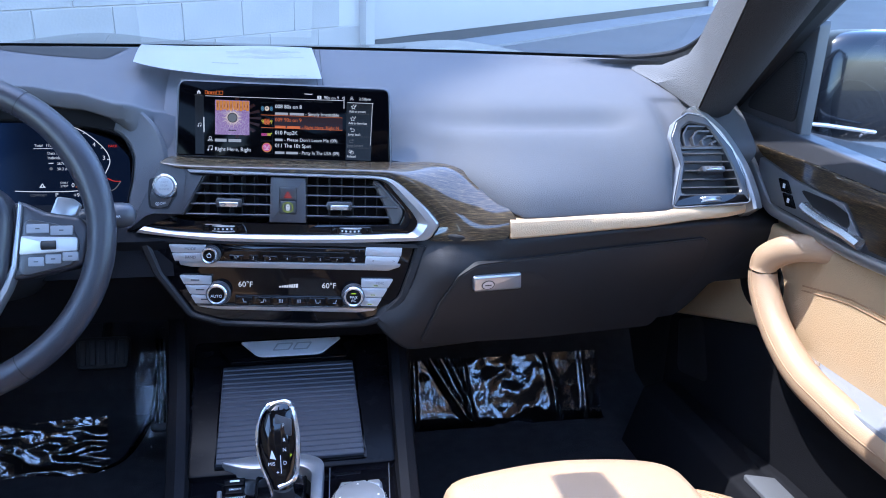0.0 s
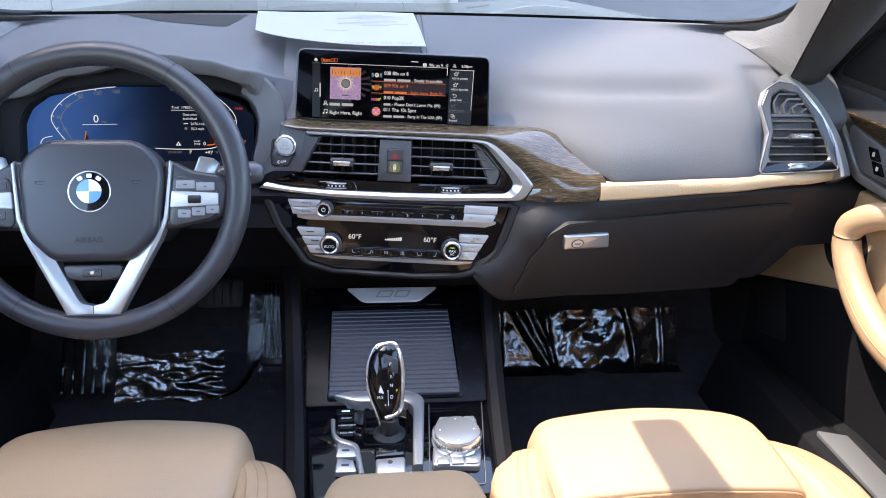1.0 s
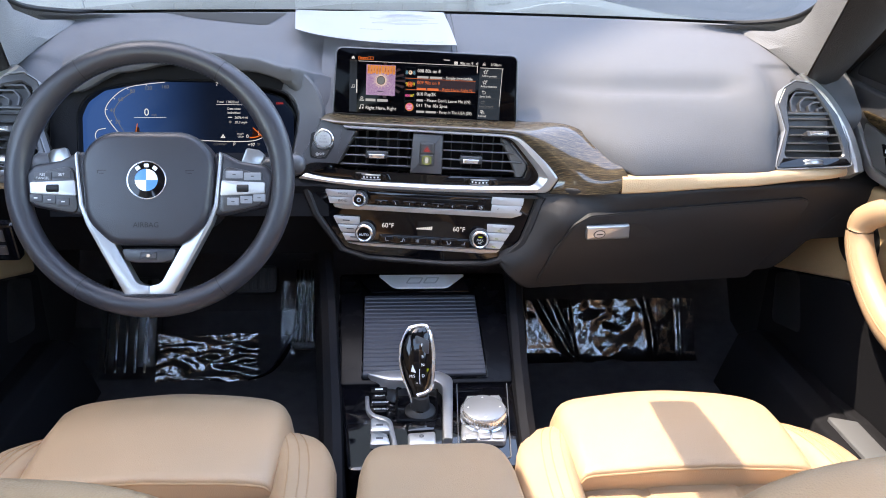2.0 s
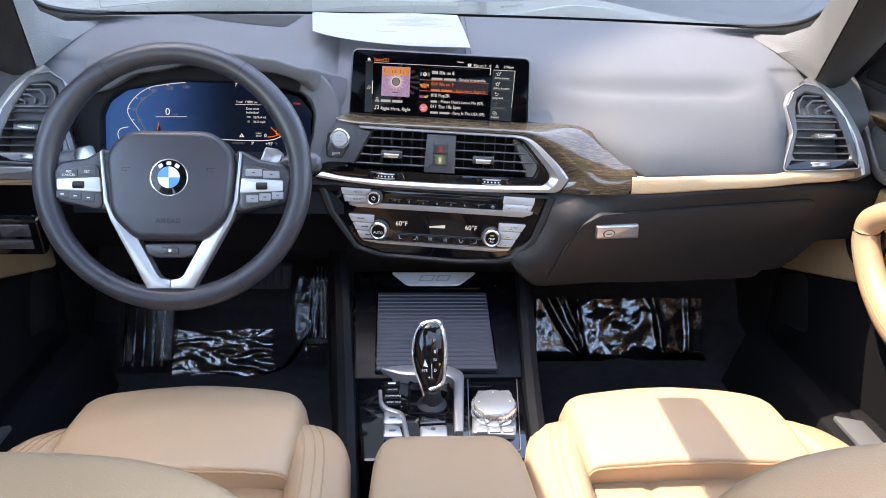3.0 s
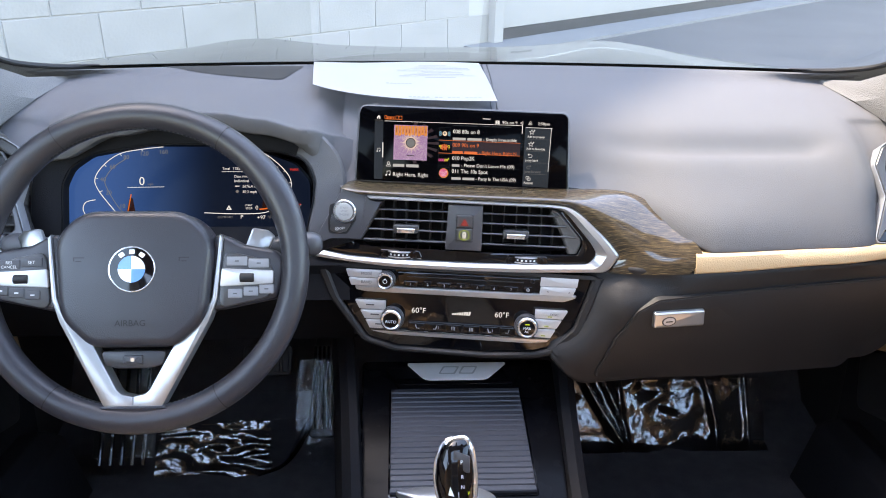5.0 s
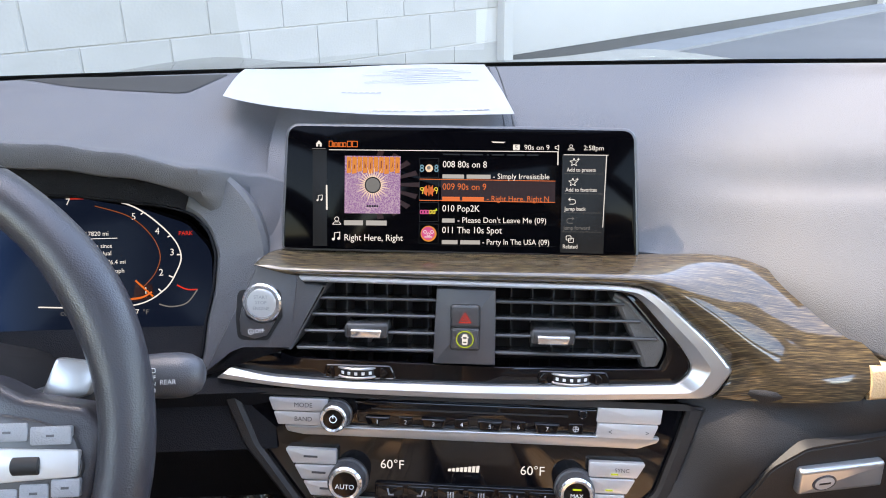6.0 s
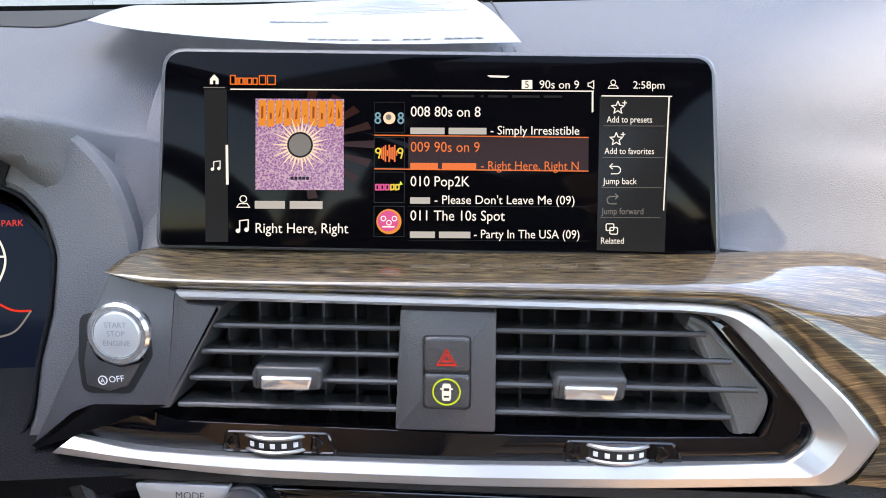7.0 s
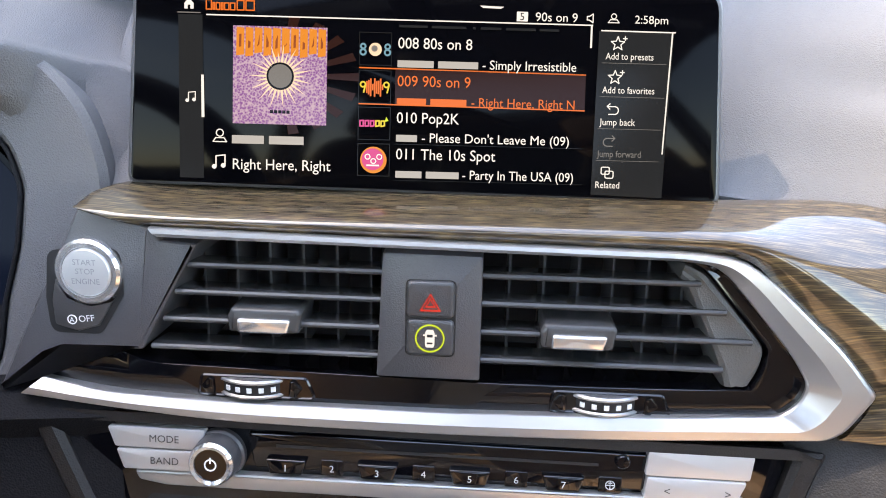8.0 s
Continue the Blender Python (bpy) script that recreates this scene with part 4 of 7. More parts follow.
for k0, k1 in ((1.0, 0.80), (0.52, 0.34)):
    bm = bmesh.new()
    frame_ring(bm, [(x * k0, y * k0) for x, y in tri], [(x * k1, y * k1) for x, y in tri], 0, 0.0004, H)
    part("hazard_triangle", bm, UI_RED, mid)
H = VEN @ pose(0.0016, -0.0067, 0.0112)
bm = bmesh.new()
frame_ring(bm, circle(0.0072, n=40), circle(0.0065, n=40), 0, 0.0004, H)
part("assist_ring", bm, UI_GREEN, mid)
bm = bmesh.new()
prism(bm, rounded([(-0.0019, -0.0046), (0.0019, -0.0046), (0.0023, -0.0030), (0.0023, 0.0026), (0.0017, 0.0044), (-0.0017, 0.0044), (-0.0023, 0.0026), (-0.0023, -0.0030)], 0.0006, 2), 0, 0.0004, H)
part("car_icon", bm, UI_WHITE, mid)
for cy, hh in ((0.0014, 0.0014), (-0.0024, 0.0009)):
    part("car_icon_glass", prism(bmesh.new(), rect(0.0028, hh, 0, cy, 0.0003), 0, 0.0006, H), DEEP, mid)
for sx in (-1, 1):
    part("car_icon_mirror", prism(bmesh.new(), rect(0.0010, 0.0007, sx * 0.0028, 0.0016), 0, 0.0004, H), UI_WHITE, mid)
# thumb wheels in the gloss strip
for x, y in ((-0.0896, -0.0400), (0.0897, -0.0403)):
    T = VEN @ pose(x, y, 0)
    bm = bmesh.new()
    o = rounded([(-0.0290, -0.0062), (0.0340, -0.0062), (0.0285, 0.0062), (-0.0265, 0.0062)], 0.003)
    frame_ring(bm, o, inset(o, 0.0016), 0.001, 0.0046, T, 0.0007)
    well = part("thumbwheel_well", bm, PIANO, vents)
    part("well_floor", prism(bmesh.new(), inset(o, 0.001), 0.0, 0.0040, T), PIANO, well)
    for sg in (-1, 1):
        bm = bmesh.new()
        prism(bm, rounded([(sg * 0.0190, -0.0045), (sg * 0.0225, -0.0050), (sg * 0.0262, 0.0), (sg * 0.0222, 0.0048), (sg * 0.0196, 0.0040)][::sg], 0.0012, 2), 0.003, 0.0056, T, 0.0008)
        part("well_cheek", bm, PIANO, well)
    W = VEN @ pose(x, y, -0.0148) @ pose(0, 0, 0, 90)
    bm = bmesh.new()
    lathe(bm, [(0.018, -0.0034), (0.0238, -0.0032), (0.0238, 0.0032), (0.018, 0.0034)], W, 64)
    wheel = part("thumbwheel", bm, DEEP, vents, "silver-rimmed thumbwheel")
    for sg in (-1, 1):
        part("wheel_rim", lathe(bmesh.new(), [(0.018, sg * 0.0028), (0.0240, sg * 0.0028), (0.0248, sg * 0.0034), (0.0247, sg * 0.0042), (0.0238, sg * 0.0050), (0.018, sg * 0.0051)], W, 64), SILVER, wheel, "bright silver rim")
    for k in range(7):
        a = radians((k - 3) * 14.5)
        part("wheel_notch", box(bmesh.new(), 0.0026, 0.0010, 0.0026, W @ Matrix.Translation((0.0240 * math.sin(a), 0.0240 * math.cos(a), 0)) @ pose(0, 0, 0, 0, 0, -math.degrees(a)), 0.0003), WHITE_INK, wheel)

# start button on the left shoulder
start = thing("start_button", "round silver engine start stop button", "button")
S = VEN @ pose(-0.1674, 0.0198, 0.0075) @ Matrix.Diagonal((0.92, 0.92, 1, 1))
bm = bmesh.new()
lathe(bm, [(0.0185, -0.004), (0.0180, 0.0025), (0.0165, 0.0040), (0.0142, 0.0040), (0.0137, 0.0030)], S, 40)
part("bezel", bm, CHROME, start)
bm = bmesh.new()
lathe(bm, [(0.0135, 0.0), (0.0133, 0.0034), (0.0125, 0.0042), (0.0, 0.0046)], S, 40)
part("cap", bm, BUTTON, start)
for txt, y in (("START", 0.0045), ("STOP", -0.0005), ("ENGINE", -0.0060)):
    words(txt, 0.0044, S @ pose(0, y, 0.0046), GREY, start, "lettering", "CENTER")
bm = bmesh.new()
prism(bm, rounded([(-0.022, -0.017), (-0.0185, -0.0015), (-0.012, -0.014), (0.0, -0.0182), (0.010, -0.0155), (0.0145, -0.012), (0.003, -0.031), (-0.009, -0.0345), (-0.0215, -0.031)], 0.0025), -0.004, 0.0018, S, 0.0015)
part("auto_stop_button", bm, VENT, start, "black auto stop off button")
words("OFF", 0.0052, S @ pose(-0.0075, -0.0287, 0.0018) @ pose(0, 0, 0, 0, 0, 6), WHITE_INK, start, "lettering", "LEFT")
bm = bmesh.new()
frame_ring(bm, circle(0.0027, -0.0113, -0.0275), circle(0.0022, -0.0113, -0.0275), 0.0018, 0.0021, S)
part("auto_stop_icon", bm, WHITE_INK, start)
words("A", 0.004, S @ pose(-0.0113, -0.0289, 0.0018), WHITE_INK, start, "lettering", "CENTER")

# ---- radio and climate panel ----
clim = thing("climate_panel", "gloss black radio and climate control panel with silver keys", "control panel")
bm = bmesh.new()
FASCIA = [(-0.1366, -0.0440), (-0.0941, -0.0545), (0.0351, -0.0570), (0.1000, -0.0525), (0.1242, -0.0455), (0.1563, -0.0146), (0.1715, 0.0317), (0.1790, 0.0600), (-0.2000, 0.0600), (-0.1800, 0.0136)]
CORNERS = [0.02, 0.03, 0.05, 0.03, 0.02, 0.02, 0.02, 0.002, 0.002, 0.03]
SHELL = [(-0.1440, -0.0500), (-0.1000, -0.0625), (0.0351, -0.0650), (0.1050, -0.0610), (0.1360, -0.0520), (0.1690, -0.0180), (0.1850, 0.0300), (0.1940, 0.0600), (-0.2140, 0.0600), (-0.1930, 0.0110)]
prism(bm, rounded(FASCIA, CORNERS, 5), -0.05, 0.0, CLI, 0.003)
part("fascia", bm, PIANO, clim)
bm = bmesh.new()
frame_ring(bm, rounded(SHELL, CORNERS, 5), rounded([(x, min(y, 0.0595)) for x, y in FASCIA], CORNERS, 5), -0.06, 0.006, CLI, 0.003)
part("panel_surround", bm, DASH_LOW, clim)
# upper row
bm = bmesh.new()
prism(bm, rounded([(-0.1545, 0.0252), (-0.14, 0.0228), (0.140, 0.0228), (0.156, 0.0285), (0.158, 0.033), (-0.1575, 0.031)], 0.003), 0.0, 0.005, CLI, 0.0015)
part("silver_bar_upper", bm, SILVER, clim)
for (a, b), txt in (((0.0432, 0.0545), "MODE"), ((0.0312, 0.0424), "BAND")):
    f = (0.0545 - b) / 0.0233
    bm = bmesh.new()
    prism(bm, rounded([(-0.1708 + 0.0085 * (0.0545 - a) / 0.0233, a), (-0.122, a), (-0.1190, b), (-0.1708 + 0.0085 * f, b)], 0.0016), 0, 0.0055, CLI, 0.0007)
    k = part("key", bm, BUTTON, clim, "satin silver key")
    words(txt, 0.0056, CLI @ pose(-0.1405, (a + b) / 2 - 0.002, 0.0055), TRIM_DARK, k, "lettering", "CENTER")
for (a, b) in ((0.0442, 0.0572), (0.0312, 0.0436)):
    bm = bmesh.new()
    prism(bm, rounded([(0.1054, a), (0.1575 - 0.0060 * (b < 0.05), a), (0.1590 - 0.0025 * (b < 0.05), b), (0.1068, b)], 0.0016), 0, 0.0055, CLI, 0.0007)
    k = part("key", bm, BUTTON, clim, "satin silver key")
    if b < 0.05:
        words("<", 0.006, CLI @ pose(0.117, a + 0.0035, 0.0055), TRIM_DARK, k, "lettering", "CENTER")
        words(">", 0.006, CLI @ pose(0.147, a + 0.0035, 0.0055), TRIM_DARK, k, "lettering", "CENTER")
KNOBS = ((-0.1128, 0.0405, 0.0125), (-0.1025, -0.0150, 0.0160), (0.0905, -0.0150, 0.0160))
for x, y, r in KNOBS:
    K = CLI @ pose(x, y, 0)
    bm = bmesh.new()
    lathe(bm, [(r * 1.12, 0.0), (r * 1.1, 0.003), (r, 0.004), (r * 0.96, 0.013), (r * 0.90, 0.0145)], K, 40)
    knob = part("rotary_knob", bm, VENT, clim)
    bm = bmesh.new()
    lathe(bm, [(r * 0.92, 0.012), (r * 0.92, 0.0148), (r * 0.82, 0.0165), (r * 0.68, 0.0160), (r * 0.66, 0.011)], K, 40)
    part("knob_ring", bm, CHROME, knob, "bright chrome ring")
    bm = bmesh.new()
    lathe(bm, [(r * 0.68, 0.012), (r * 0.66, 0.0152), (0.0, 0.0154)], K, 32)
    part("knob_cap", bm, PIANO, knob)
    if r > 0.015:
        if x < 0:
            words("AUTO", 0.0058, K @ pose(0, -0.004, 0.0154), WHITE_INK, knob, "lettering", "CENTER")
        else:
            words("MAX", 0.0050, K @ pose(0, -0.002, 0.0154), WHITE_INK, knob, "lettering", "CENTER")
            words("AC", 0.0050, K @ pose(0, -0.0068, 0.0154), WHITE_INK, knob, "lettering", "CENTER")
            plate("knob_light", rect(0.007, 0.0014, 0, 0.005), K, UI_GREEN, knob, 0.0158)
    else:
        bm = bmesh.new()
        frame_ring(bm, circle(0.0032, 0, 0, 16), circle(0.0025, 0, 0, 16), 0.0154, 0.0157, K)
        part("power_icon", bm, WHITE_INK, knob)
        plate("power_icon_bar", rect(0.0008, 0.003, 0, 0.0025), K, WHITE_INK, knob, 0.0158)
bm = bmesh.new()
prism(bm, rounded([(-0.094, 0.0348), (0.106, 0.0348), (0.1075, 0.0540), (-0.098, 0.0540)], 0.002), 0, 0.003, CLI, 0.001)
part("radio_slot", bm, PIANO, clim)
for k in range(8):
    x = -0.0770 + 0.0237 * k
    up = k % 2 == 0 and k < 7
    bm = bmesh.new()
    prism(bm, rounded([(x - 0.0082, 0.0330), (x + 0.0082, 0.0330), (x + 0.0108, 0.0412), (x - 0.0108, 0.0412)] if up else rect(0.0118, 0.0086, x, 0.0372), 0.001), 0.002, 0.0058 if up else 0.0036, CLI, 0.0014 if up else 0.0006, 3)
    key = part("preset_key", bm, PIANO, clim)
    top = 0.0059 if up else 0.0037
    if k < 7:
        words(str(k + 1), 0.0052, CLI @ pose(x, 0.0352, top), PRINT, key, "lettering", "CENTER")
    else:
        bm = bmesh.new()
        frame_ring(bm, circle(0.0025, x, 0.0372, 20), circle(0.0021, x, 0.0372, 20), top, top + 0.0003, CLI)
        part("globe_icon", bm, PRINT, key)
        for w, h in ((0.0046, 0.0004), (0.0004, 0.0046), (0.0020, 0.0004)):
            plate("globe_icon", rect(w, h, x, 0.0372 + (0.0012 if w == 0.0020 else 0)), CLI, PRINT, key, top + 0.0003, 0.0002)
plate("disc_slot", rect(0.165, 0.0015, 0.0, 0.0475), CLI, DEEP, clim, 0.0034)
bm = bmesh.new()
lathe(bm, [(0.0038, 0.002), (0.0036, 0.0045), (0.003, 0.005), (0.0, 0.0048)], CLI @ pose(0.0945, 0.0500, 0), 20)
part("eject_button", bm, PIANO, clim)
# climate row
bm = bmesh.new()
prism(bm, rounded([(-0.128, -0.0345), (-0.104, -0.0380), (0.095, -0.0395), (0.119, -0.0365), (0.126, -0.0318), (-0.133, -0.0312)], 0.003), 0.0, 0.005, CLI, 0.0015)
part("silver_bar_lower", bm, SILVER, clim)
for sgn, x_in in ((-1, -0.1120), (1, 0.1010)):
    for k in range(3):
        a, b = 0.0105 - 0.0138 * (k + 1) + 0.001, 0.0105 - 0.0138 * k
        xo = lambda v: sgn * ((0.1475 if sgn > 0 else 0.1565) - 0.023 * (0.0105 - v) / 0.0405)
        bm = bmesh.new()
        pts = [(x_in, a), (xo(a), a), (xo(b), b), (x_in, b)]
        if sgn < 0:
            pts = [(xo(a), a), (x_in, a), (x_in, b), (xo(b), b)]
        prism(bm, rounded(pts, 0.0016), 0, 0.0055, CLI, 0.0007)
        key = part("climate_key", bm, BUTTON, clim, "satin silver key")
        if sgn > 0:
            if k == 0:
                words("SYNC", 0.0048, CLI @ pose(0.128, a + 0.005, 0.0055), TRIM_DARK, key, "lettering", "CENTER")
            plate("key_light", rect(0.006, 0.0012, 0.122 - 0.004 * k, a + 0.003), CLI, UI_GREEN, key, 0.0058)
        else:
            plate("key_mark", rect(0.012, 0.0018, -0.134 + 0.007 * k, (a + b) / 2), CLI, TRIM_DARK, key, 0.0058)
words("60°F", 0.0112, CLI @ pose(-0.0645, -0.0052, 0.0), UI_WHITE, clim, "temperature_figures", "CENTER")
words("60°F", 0.0112, CLI @ pose(0.0545, -0.0052, 0.0), UI_WHITE, clim, "temperature_figures", "CENTER")
for k in range(8):
    bm = bmesh.new()
    h = 0.0022 + 0.0005 * k
    prism(bm, [(0, 0), (0.0026, 0), (0.0032, h), (0.0006, h)], 0.0, 0.0004, CLI @ pose(-0.0170 + 0.0034 * k, -0.0052, 0))
    part("fan_bar", bm, UI_WHITE, clim)
bm = bmesh.new()
prism(bm, rounded([(-0.079, -0.0325), (0.073, -0.0325), (0.073, -0.0170), (-0.079, -0.0170)], 0.002), 0, 0.002, CLI, 0.0008)
part("lower_key_strip", bm, PIANO, clim)
for k in range(6):
    x = -0.0655 + 0.0258 * k
    bm = bmesh.new()
    prism(bm, rounded([(x - 0.0105, -0.032), (x + 0.0105, -0.032), (x + 0.0115, -0.019), (x - 0.0115, -0.019)], 0.0015), 0.0018, 0.0035, CLI, 0.0008)
    key = part("lower_key", bm, PIANO, clim)
    if k in (0, 1, 4, 5):
        d_ = -1 if k in (1, 5) else 1
        plate("key_icon", [(x - 0.003 * d_, -0.0215), (x - 0.0016 * d_, -0.0215), (x - 0.0004 * d_, -0.0262), (x + 0.003 * d_, -0.0262), (x + 0.003 * d_, -0.0274), (x - 0.0014 * d_, -0.0274)][::d_], CLI, GREY, key, 0.0038)
    else:
        for q in range(3):
            plate("key_icon", rect(0.0012, 0.0050, x - 0.0022 + 0.0022 * q, -0.0245), CLI, GREY, key, 0.0038)
    if k in (1, 4):
        plate("key_icon_bar", rect(0.0010, 0.0040, x + 0.0044, -0.0245), CLI, GREY, key, 0.0038)

# ---- central display ----
disp = thing("central_display", "wide black centre touchscreen showing a radio station list", "screen")
bm = bmesh.new()
hous = rounded([(-0.1515, -0.0470), (0.1568, -0.0512), (0.1536, 0.0600), (-0.1480, 0.0618)], [0.005, 0.005, 0.013, 0.013], 6)
prism(bm, hous, -0.016, 0.0, SCR, 0.0035, 3)
part("housing", bm, TRIM_DARK, disp)
bm = bmesh.new()
prism(bm, rounded([(-0.1488, -0.0455), (0.1538, -0.0497), (0.1505, 0.0572), (-0.1452, 0.0592)], [0.004, 0.004, 0.011, 0.011], 6), -0.002, 0.0006, SCR, 0.0004)
part("cover_glass", bm, SCREEN, disp, "glossy black cover glass")
bm = bmesh.new()
prism(bm, rounded([(-0.09, -0.06), (0.09, -0.06), (0.08, 0.035), (-0.08, 0.035)], 0.01), -0.05, -0.012, SCR)
part("stand", bm, TRIM_DARK, disp)


def ui(pts, mat, name="screen_panel", z=0.0009):
    return plate(name, pts, SCR, mat, disp, z, 0.0002)


def bar(x0, y0, x1, y1, mat, name="screen_bar", z=0.0011):
    return ui([(x0, y0), (x1, y0), (x1, y1), (x0, y1)], mat, name, z)


def say(text, x, y, size, mat, width=None, z=0.0012):
    return words(text, size, SCR @ pose(x, y, z), mat, disp, "screen_text", "LEFT", 0.0, width)


def outline(pts, w, mat, name, z=0.0011, closed=True):
    """A thin drawn line along an outline."""
    k = len(pts)
    bm = bmesh.new()
    for i in range(k if closed else k - 1):
        p, q = Vector(pts[i]), Vector(pts[(i + 1) % k])
        d = (q - p).normalized()
        n_ = Vector((-d.y, d.x)) * w / 2
        e = d * w * 0.3
        prism(bm, [tuple(p - e - n_), tuple(q + e - n_), tuple(q + e + n_), tuple(p - e + n_)], z - 0.0002, z, SCR)
    return part(name, bm, mat, disp, smooth=0)


def arc(cx, cy, r, a0, a1, n=12):
    return [(cx + r * math.cos(radians(lerp(a0, a1, i / n))), cy + r * math.sin(radians(lerp(a0, a1, i / n)))) for i in range(n + 1)]


# side column, option column, frame lines
ui([(-0.1234, -0.0437), (-0.1112, -0.0437), (-0.1122, 0.0386), (-0.1243, 0.0386)], UI_GREY)
ui([(0.0883, -0.0474), (0.1252, -0.0484), (0.1280, 0.0358), (0.0896, 0.0360)], UI_GREY)
bar(-0.1247, 0.0393, -0.1131, 0.0398, UI_DIM)
bar(-0.1102, 0.0384, 0.0863, 0.0390, UI_WHITE)
ui([(0.0905, 0.0359), (0.1288, 0.0358), (0.1288, 0.0364), (0.0905, 0.0365)], UI_WHITE, "screen_bar", 0.0011)
ui([(-0.1124, -0.0128), (-0.1110, -0.0128), (-0.1114, 0.0086), (-0.1127, 0.0086)], UI_WHITE, "screen_bar", 0.0011)
bar(0.0852, 0.0273, 0.0861, 0.0384, UI_WHITE)
ui([(0.1242, -0.0258), (0.1248, -0.0258), (0.1276, 0.0362), (0.1269, 0.0362)], UI_WHITE, "screen_bar", 0.0011)
ui([(0.0283, 0.0470), (0.0300, 0.0459), (0.0390, 0.0457), (0.0406, 0.0467)], UI_WHITE, "screen_bar", 0.0011)
# home icon, title bars, clock
ui([(-0.1212, 0.0414), (-0.1196, 0.0414), (-0.1196, 0.0434), (-0.1182, 0.0434), (-0.1182, 0.0414), (-0.1166, 0.0414), (-0.1166, 0.0442), (-0.1189, 0.0467), (-0.1212, 0.0442)], UI_WHITE, "home_icon", 0.0011)
for k, (w, h) in enumerate(((0.0026, 0.0047), (0.0008, 0.0033), (0.0018, 0.0033), (0.0008, 0.0033), (0.0022, 0.0033), (0.0022, 0.0033), (0.0034, 0.0047), (0.0042, 0.0047))):
    x0 = -0.1102 + (0, 0.0034, 0.0050, 0.0076, 0.0092, 0.0122, 0.0156, 0.0200)[k]
    outline([(x0, 0.0414), (x0 + w, 0.0414), (x0 + w, 0.0414 + h), (x0, 0.0414 + h)], 0.0006, UI_ORANGE, "title_bar")
say("90s on 9", 0.0566, 0.0400, 0.0064, UI_WHITE, 0.0214)
bar(0.0472, 0.0397, 0.0529, 0.0445, UI_WHITE, "source_badge")
say("5", 0.0486, 0.0402, 0.0054, UI_BLACK, None, 0.0014)
say("2:58pm", 0.1074, 0.0402, 0.0058, UI_WHITE, 0.0170)
outline(arc(0.0968, 0.0435, 0.0013, 0, 330, 10), 0.0004, UI_WHITE, "user_icon")
outline([(0.0940, 0.0403), (0.0996, 0.0403), (0.0985, 0.0418), (0.0951, 0.0418)], 0.0004, UI_WHITE, "user_icon")
outline([(0.0832, 0.0413), (0.0843, 0.0413), (0.0862, 0.0400), (0.0862, 0.0444), (0.0843, 0.0431), (0.0832, 0.0431)], 0.0005, UI_WHITE, "speaker_icon")
# cover picture: orange blocks over a plain sunburst on a speckled ground
for k in range(9):
    a = radians(-80 + 20 * k)
    ui([(-0.0725, 0.0094), (-0.0725 + 0.040 * math.cos(a - 0.07), 0.0094 + 0.030 * math.sin(a - 0.07)), (-0.0725 + 0.040 * math.cos(a + 0.07), 0.0094 + 0.030 * math.sin(a + 0.07))], ART_BACK, "cover_glow", 0.0008)
bar(-0.0966, -0.0155, -0.0489, 0.0337, COVER, "cover_picture", 0.0010)
for k in range(10):
    x0 = -0.0950 + 0.0046 * k
    low = 0.0170 + 0.0030 * abs(math.sin(k * 2.1 + 0.6))
    ui([(x0, low), (x0 + 0.0040, low + 0.0006), (x0 + 0.0041, 0.0326), (x0 + 0.0002, 0.0331)], UI_AMBER, "cover_block", 0.0012)
    ui([(x0 + 0.0014, low + 0.0042), (x0 + 0.0026, low + 0.0046), (x0 + 0.0027, 0.0296 - 0.004 * (k % 2)), (x0 + 0.0015, 0.0294 - 0.003 * (k % 3))], ART_RUST, "cover_block", 0.0013)
for k in range(30):
    a = 2 * math.pi * k / 30
    c, s_ = math.cos(a), math.sin(a)
    far = 0.0125 + 0.0035 * (k % 2)
    ui([(-0.0725 + 0.0058 * c - 0.0007 * s_, 0.0088 + 0.0058 * s_ + 0.0007 * c), (-0.0725 + 0.0058 * c + 0.0007 * s_, 0.0088 + 0.0058 * s_ - 0.0007 * c), (-0.0725 + far * c, 0.0088 + far * s_)], UI_CREAM, "cover_ray", 0.00135)
ui(circle(0.0070, -0.0725, 0.0088, 24), UI_BLACK, "cover_disc", 0.0015)
ui(circle(0.0060, -0.0725, 0.0088, 24), UI_DIM, "cover_disc", 0.0016)
for k in range(5):
    bar(-0.0776 + 0.0021 * k, -0.0100, -0.0760 + 0.0021 * k, -0.0084, UI_BLACK, "cover_bar", 0.0013)
# now playing
outline(arc(-0.1031, -0.0205, 0.0018, 0, 330, 12), 0.0005, UI_WHITE, "artist_icon")
outline([(-0.1066, -0.0250), (-0.0996, -0.0250), (-0.1010, -0.0230), (-0.1052, -0.0230)], 0.0005, UI_WHITE, "artist_icon")
bar(-0.0969, -0.0257, -0.0806, -0.0215, UI_TEXT_BAR, "artist_bar")
bar(-0.0780, -0.0257, -0.0603, -0.0215, UI_TEXT_BAR, "artist_bar")


def note(x, y, k):
    outline([(x - 0.0020 * k, y - 0.0022 * k), (x - 0.0020 * k, y + 0.0030 * k), (x + 0.0026 * k, y + 0.0036 * k), (x + 0.0026 * k, y - 0.0016 * k)], 0.0006 * k, UI_WHITE, "note_icon", 0.0011, False)
    ui(circle(0.0012 * k, x - 0.0029 * k, y - 0.0024 * k, 12), UI_WHITE, "note_icon", 0.0011)
    ui(circle(0.0012 * k, x + 0.0017 * k, y - 0.0018 * k, 12), UI_WHITE, "note_icon", 0.0011)


note(-0.1030, -0.0353, 1.0)
note(-0.1176, -0.0027, 0.75)
say("Right Here, Right", -0.0969, -0.0388, 0.0078, UI_WHITE, 0.0500)
